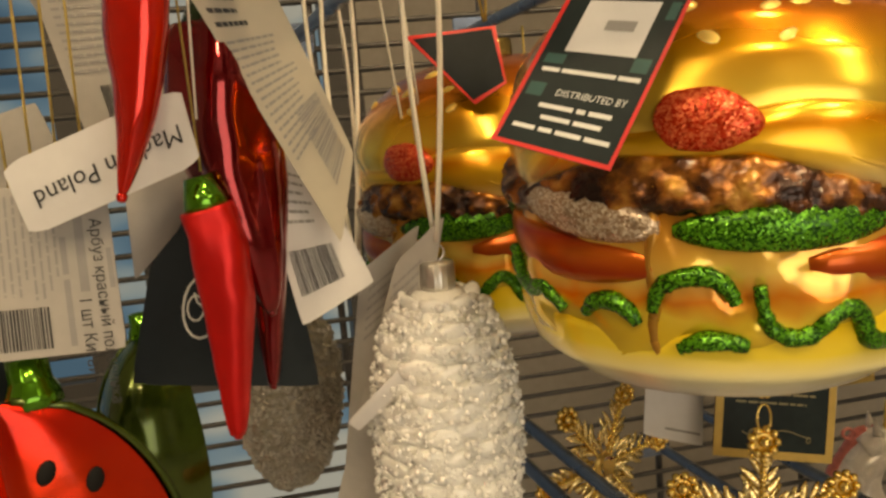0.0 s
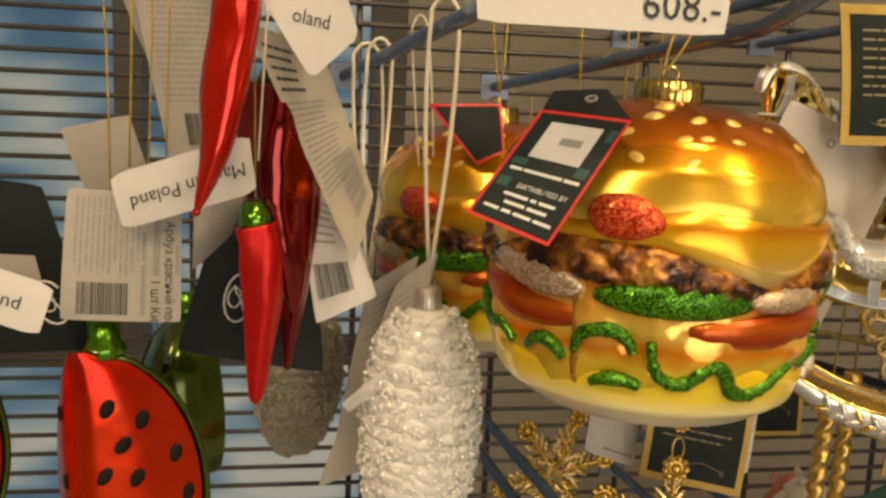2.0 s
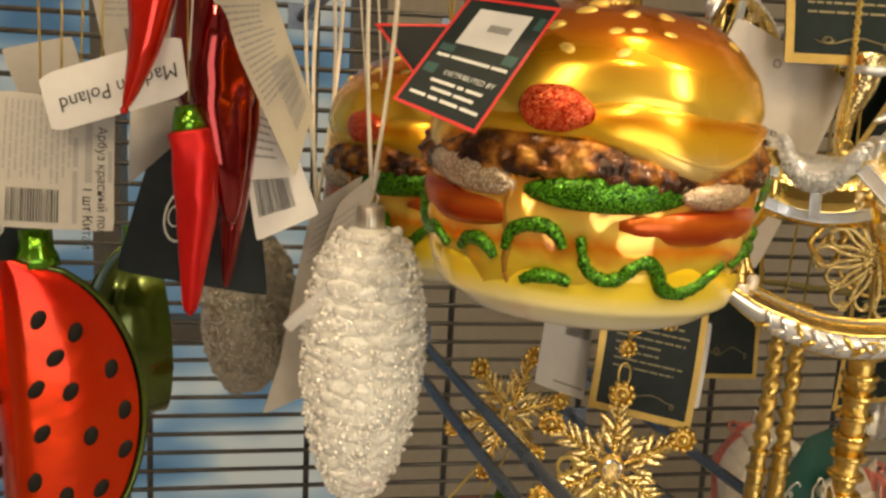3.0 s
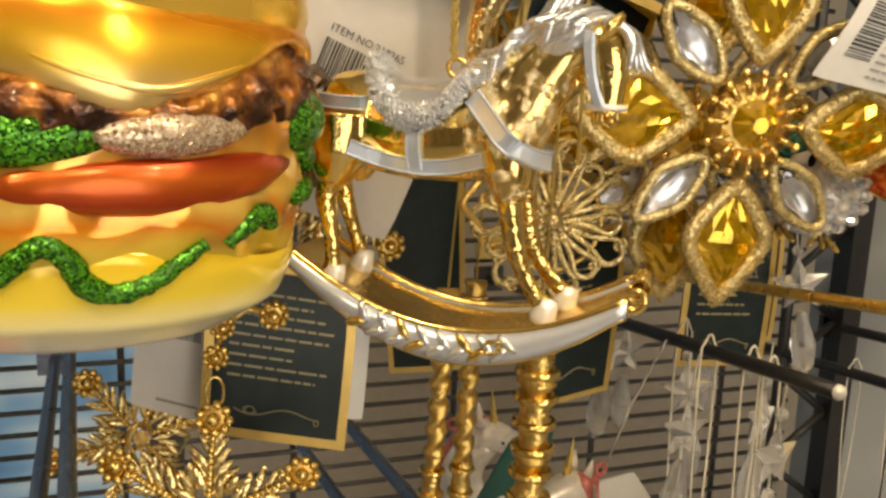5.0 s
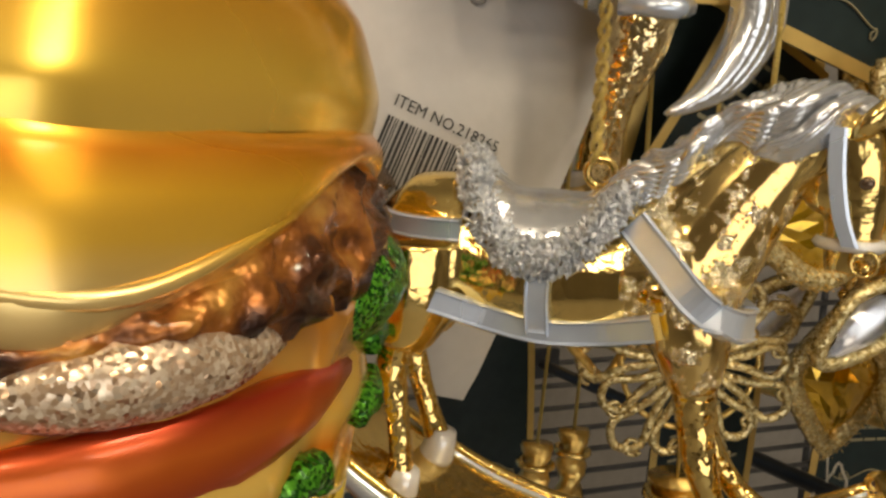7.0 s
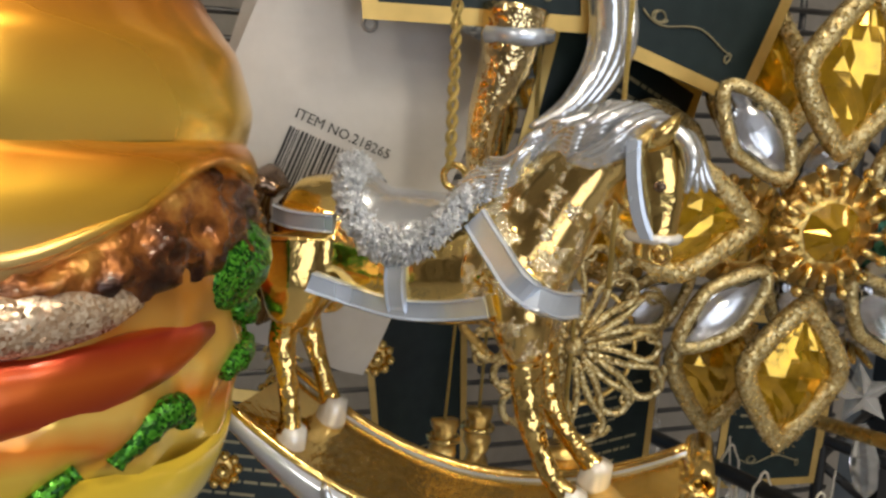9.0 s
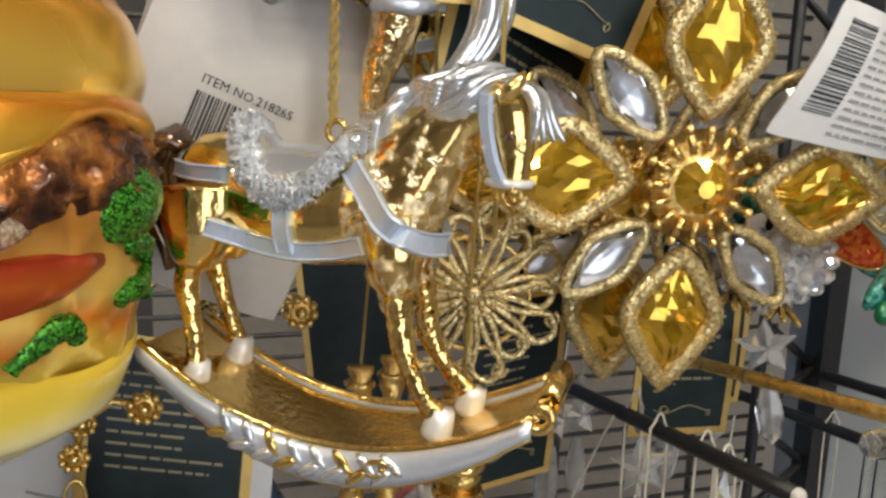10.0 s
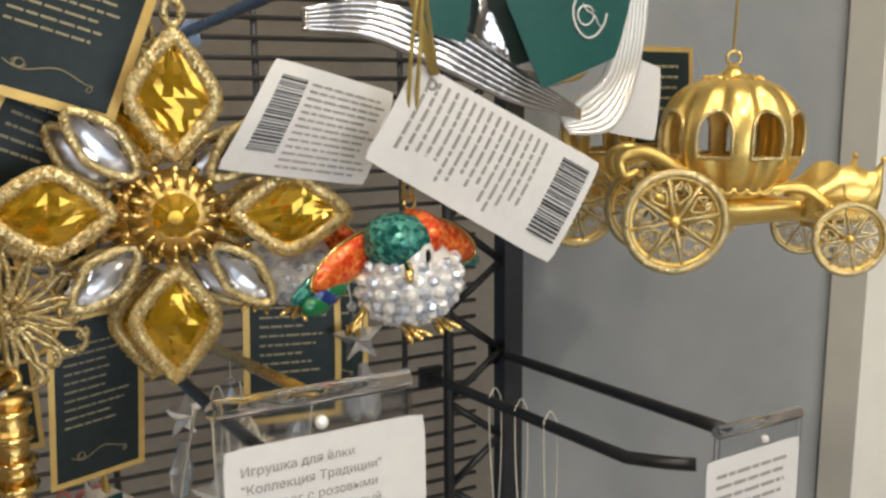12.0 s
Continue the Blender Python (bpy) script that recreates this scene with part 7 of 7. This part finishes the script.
# ---- unicorns ----
def unicorn(m, label):
    u = thing("unicorn_ornament", m, label, "ornament", "unicorns")
    part("head", swept([(-0.0165, 0, 0.0010), (-0.0120, 0, 0.0022), (-0.0030, 0, 0.0050), (0.0060, 0, 0.0070), (0.0140, 0, 0.0020)], [0.0042, 0.0060, 0.0085, 0.0105, 0.0090], 18, 16, 0.8), UNI_WHITE, u, "white painted head")
    part("neck", swept([(0.0060, 0, 0.0040), (0.0150, 0, -0.0060), (0.0180, 0, -0.0200), (0.0120, 0, -0.0420)], [0.0100, 0.0120, 0.0140, 0.0180], 16, 16, 0.8), UNI_WHITE, u)
    part("body", G().ball((0.004, 0.0, -0.0560), (0.0280, 0.0150, 0.0160), 20, 14), UNI_WHITE, u)
    horn = []
    for i in range(31):
        s = i / 30
        horn.append([(0.0020 + 0.0018 * s + 0.0024 * (1.05 - s) * (1 + 0.16 * math.cos(a * 2 + s * 26)) * math.cos(a), 0.0024 * (1.05 - s) * (1 + 0.16 * math.cos(a * 2 + s * 26)) * math.sin(a), 0.0120 + 0.0195 * s) for a in [2 * math.pi * j / 10 for j in range(10)]])
    part("horn", G().rings(horn), GOLD_SATIN, u, "twisted gold horn")
    for y in (-0.005, 0.005):
        part("ear", G().tube([(0.0090, y, 0.0130), (0.0100, y * 1.1, 0.0175), (0.0105, y * 1.2, 0.0225)], [0.0026, 0.0020, 0.0003], 8), UNI_WHITE, u)
    for y in (-0.0078, 0.0078):
        part("eye", G().ball((-0.0020, y * 0.98, 0.0058), (0.0017, 0.0008, 0.0012), 10, 8), INK, u, "dark painted eye")
    for i in range(7):
        s = i / 6
        part("mane_lock", swept([(0.0120 + 0.010 * s, -0.004, 0.0130 - 0.016 * s), (0.0170 + 0.012 * s, -0.006, 0.0080 - 0.020 * s), (0.0150 + 0.013 * s, -0.010, -0.0040 - 0.026 * s), (0.0200 + 0.010 * s, -0.008, -0.0160 - 0.026 * s)], [0.0024, 0.0040, 0.0034, 0.0008], 14, 10), UNI_PINK, u, "pink curled mane lock")
    part("forelock", swept([(0.0080, -0.002, 0.0140), (0.0075, -0.0075, 0.0120), (0.0090, -0.0098, 0.0060)], [0.0022, 0.0034, 0.0012], 12, 10), UNI_PINK, u)
    part("hanger_tab", G().tube([(0.0235 + 0.0028 * math.cos(t), 0.002, 0.0130 + 0.0028 * math.sin(t)) for t in [2 * math.pi * i / 12 for i in range(12)]], 0.0010, 8, closed=True), UNI_PINK, u)
    return u


uni_a = unicorn(pose(0.2491, 0.1800, 1.3078, 0, 0, -6) @ Matrix.Scale(0.78, 4), "white unicorn ornament with pink mane and gold horn")
uni_b = copy_thing(uni_a, pose(0.2454, 0.2400, 1.3020, 0, 4, 10))
uni_b["label"] = "second unicorn ornament behind with pink mane"
uni_c = copy_thing(uni_a, pose(0.2463, 0.2980, 1.2977, 0, 0, 160))
uni_c["label"] = "third unicorn ornament at the back, facing away"
cord("hanging_cord", [(0.2820, 0.190, 1.366), (0.2815, 0.187, 1.345), (0.2800, 0.183, 1.3255)], 0.0003, STRING, "thin white thread of a unicorn")
cord("hanging_cord", [(0.2690, 0.220, 1.366), (0.2660, 0.232, 1.340), (0.2640, 0.240, 1.318)], 0.0004, STRING, "thin white thread of a unicorn")
lc = Card("logo_card", (0.2263, 0.2420, 1.3267), (0.2474, 0.2500, 1.3288), (0.2351, 0.2440, 1.2778), (0.2007, 0.2420, 1.2858), CARD_GREEN, "deep green card with a round white emblem", "tag", 0.001)
em(lc, 0.35, 0.62, 0.16)
Card("logo_card", (0.2720, 0.1960, 1.3159), (0.2780, 0.2000, 1.3180), (0.2920, 0.1980, 1.2772), (0.2708, 0.1960, 1.2731), CARD_GREEN, "deep green card behind a unicorn", "tag", 0.001)
Card("paper_tag", (0.2520, 0.2260, 1.3173), (0.2642, 0.2240, 1.3193), (0.2773, 0.2220, 1.3000), (0.2539, 0.2240, 1.2857), PAPER, "pale tag leaning beside the unicorns", "tag", 0.001)


# ---- clear glass stars ----
def glass_star(m, label):
    g = thing("glass_star_ornament", m, label, "ornament", "clear glass stars")
    P = [((0.0105 if i % 2 == 0 else 0.0048) * math.sin(math.pi * i / 5), (0.0105 if i % 2 == 0 else 0.0048) * math.cos(math.pi * i / 5)) for i in range(10)]
    vs = [(x, 0, z) for x, z in P] + [(0, -0.0035, 0), (0, 0.0035, 0)]
    part("star", G().add(vs, [(i, (i + 1) % 10, 10) for i in range(10)] + [((i + 1) % 10, i, 11) for i in range(10)]), CLEAR, g, "faceted clear star", smooth=False)
    part("drop", G().lathe(((0.0, -0.034), (0.0035, -0.030), (0.0045, -0.022), (0.0026, -0.014), (0.0016, -0.0100), (0.0, -0.0095)), 8), CLEAR, g, "clear glass drop", smooth=False)
    part("bead", G().ball((0, 0, 0.0125), 0.0020, 10, 8), CLEAR, g)
    part("thread", G().tube([(0, 0, 0.0135), (0.0002, 0, 0.026)], 0.0003, 5), STRING, g)
    return g


gs = glass_star(pose(0.2735, 0.2120, 1.3380, 0, 6, 10), "clear faceted glass star with a drop")
for x, y, z, r in ((0.2900, 0.2350, 1.3420, -20), (0.2720, 0.2600, 1.3500, 30), (0.2790, 0.1780, 1.3440, 15), (0.2950, 0.2850, 1.3400, 0), (0.3180, 0.2600, 1.3560, 40), (0.3420, 0.2700, 1.3640, -15), (0.3050, 0.2150, 1.3380, 25), (0.3330, 0.2350, 1.3780, -30)):
    copy_thing(gs, pose(x, y, z, 0, r * 0.3, r))
for x, y in ((0.2735, 0.205), (0.2790, 0.192), (0.2765, 0.222), (0.2785, 0.183)):
    loop_cord((x, y, 1.3680), (x + 0.001, y, 1.2900), 0.0022, 0.00035, STRING, "clear nylon loop on the hook")
for y in (0.30, 0.275, 0.25):
    loop_cord((0.4310, y, 1.3180 + (0.30 - y) * 0.08), (0.4320, y, 1.2500), 0.003, 0.00035, STRING, "clear nylon loop on the black hook")


# ---- price holders ----
def price_holder(tl, tr, drop, label, texts=()):
    a, b = Vector(tl), Vector(tr)
    o = (a + b) / 2
    h = thing("price_holder", Matrix.Translation(o), label, "price holder", "price holders")
    d = (b - a)
    part("clear_tube", G().tube([a - o, (b - a) * 0.5 + a - o, b - o], 0.0024, 14), PLASTIC, h, "clear plastic tube")
    part("end_stop", G().ball(a - o, 0.0020, 10, 8), PLASTIC, h)
    part("pin", G().ball(Vector((0, -0.0030, -0.0058)), 0.0017, 12, 8), PEARL, h, "pale push pin")
    x = d.normalized()
    n = Vector((x.y, -x.x, 0)).normalized()
    up = Vector((0, 0, 1))
    w = d.length
    fr = [(-w / 2, -0.002), (w / 2, -0.002), (w / 2, -drop), (-w / 2, -drop)]
    for y0, nm in ((0.0012, "front_sheet"), (-0.0012, "back_sheet")):
        vs = [x * u + up * v + n * (y0 + e) for e in (0, 0.0004) for u, v in fr]
        sh = part(nm, G().add(vs, [(0, 1, 2, 3), (7, 6, 5, 4), (0, 4, 5, 1), (1, 5, 6, 2), (2, 6, 7, 3), (3, 7, 4, 0)]), PLASTIC, h, "clear plastic sheet", smooth=False)
        sh.visible_shadow = False
    return h, o, x, n, w


ph, o, x, n, w = price_holder((0.2558, 0.1205, 1.4005), (0.3030, 0.1225, 1.4000), 0.0700, "clear plastic price holder on a wire arm")
pp = Card("price_paper", o - x * 0.0230 + n * 0.0030 + Vector((0, 0, -0.0085)), o + x * 0.0265 + n * 0.0030 + Vector((0, 0, -0.0085)), o + x * 0.0265 + n * 0.0030 + Vector((0, 0, -0.0680)), o - x * 0.0230 + n * 0.0030 + Vector((0, 0, -0.0680)), PAPER, "white price paper with grey print in a clear holder", "price tag", 0.0003)
for i, s in enumerate(('Игрушка для ёлки', '"Коллекция Традиции"', 'Единорог с розовыми', 'крыльями, цвет белый,', '7x11.1x14.8см стекло')):
    pp.text(s, 0.07, 0.110 + 0.072 * i, (1, 0), 0.0031, INK_GREY)
pp.text("560.-", 0.60, 0.70, (1, 0), 0.0075, INK)
ph2, o, x, n, w = price_holder((0.4440, 0.1600, 1.3455), (0.4890, 0.1620, 1.3450), 0.0600, "clear plastic price holder on a black arm")
p2 = Card("price_paper", o - x * 0.0300 + n * 0.0026 + Vector((0, 0, -0.0095)), o + x * 0.0205 + n * 0.0026 + Vector((0, 0, -0.0085)), o + x * 0.0205 + n * 0.0026 + Vector((0, 0, -0.0600)), o - x * 0.0300 + n * 0.0026 + Vector((0, 0, -0.0600)), PAPER, "white price paper with grey print on a black arm", "price tag", 0.0003)
p2.lines(0.10, 0.92, 0.10, 0.60, 6, INK_GREY, 51, 0.3, 0.34)
ph3, o, x, n, w = price_holder((0.0300, 0.1120, 1.5600), (0.0840, 0.1130, 1.5600), 0.0640, "clear plastic price holder above the burger")
p3 = Card("price_paper", o - x * 0.0255 + n * 0.0026 + Vector((0, 0, -0.0085)), o + x * 0.0270 + n * 0.0026 + Vector((0, 0, -0.0085)), o + x * 0.0270 + n * 0.0026 + Vector((0, 0, -0.0655)), o - x * 0.0255 + n * 0.0026 + Vector((0, 0, -0.0655)), PAPER, "white price paper hanging above the burger", "price tag", 0.0003)
p3.lines(0.10, 0.92, 0.10, 0.55, 6, INK_GREY, 52, 0.3, 0.34)
p3.text("608.-", 0.64, 0.955, (1, 0), 0.0085, INK)
cord("arm", [(0.0530, 0.150, 1.508), (0.0560, 0.128, 1.535), (0.0570, 0.1140, 1.5600)], 0.0018, STEEL_BLUE, "thin steel arm of the price holder", "arm")

# ---- low things ----
rb = thing("red_glass_ornament", pose(0.0525, 0.2300, 1.2771), "shiny red glass ornament on a low hook", "ornament")
part("body", G().ball((0, 0, 0), (0.024, 0.020, 0.017), 24, 16, None, 0.2, 70), RED_GLASS, rb)
part("stripe", G().ball((0.020, -0.010, 0.010), (0.004, 0.003, 0.012), 12, 8, Matrix.Rotation(radians(25), 3, "Y")), PEARL, rb, "white stripe")
part("leaf", G().ball((0.026, -0.004, 0.012), (0.003, 0.004, 0.014), 12, 8, Matrix.Rotation(radians(20), 3, "Y")), GREEN_MIRROR, rb)
part("cord", G().tube([(0, 0, 0.015), (0.02, -0.005, 0.035), (0.033, -0.010, 0.054)], 0.0005, 5), GOLD_CORD, rb)
rb2 = copy_thing(rb, pose(0.0931, 0.2700, 1.2727, 0, 20, 60))
rb2["label"] = "second shiny red glass ornament further back"
for yy, z in ((0.18, 1.3445), (0.155, 1.3455)):
    x = 0.091 + (0.366 - yy) / 0.246 * 0.013
    cord("cord_wrap", [(x + 0.003 * math.cos(t), yy, z + 0.003 * math.sin(t)) for t in [k * 0.7 for k in range(10)]], 0.0006, GOLD_CORD, "gold cord looped round the hook")
    cord("hanging_cord", [(x - 0.002, yy, z - 0.002), (x - 0.002, yy, z - 0.06)], 0.0004, GOLD_CORD, "gold cord hanging from the low hook")
for yy in (0.20, 0.195, 0.185):
    loop_cord((0.2035, yy, 1.3245), (0.2045, yy, 1.2500), 0.002, 0.0002, STRING, "clear nylon loop on the grey hook")
for x, y, z in ((0.0905, 0.285, 1.4500), (0.1000, 0.255, 1.4980), (0.1065, 0.225, 1.4990), (0.1160, 0.240, 1.5000), (0.1230, 0.235, 1.5000)):
    cord("hanging_cord", [(x, y, z + 0.035), (x + 0.0005, y, z), (x + 0.001, y, z - 0.025)], 0.0004, GOLD_CORD, "thin gold cord behind the burger")
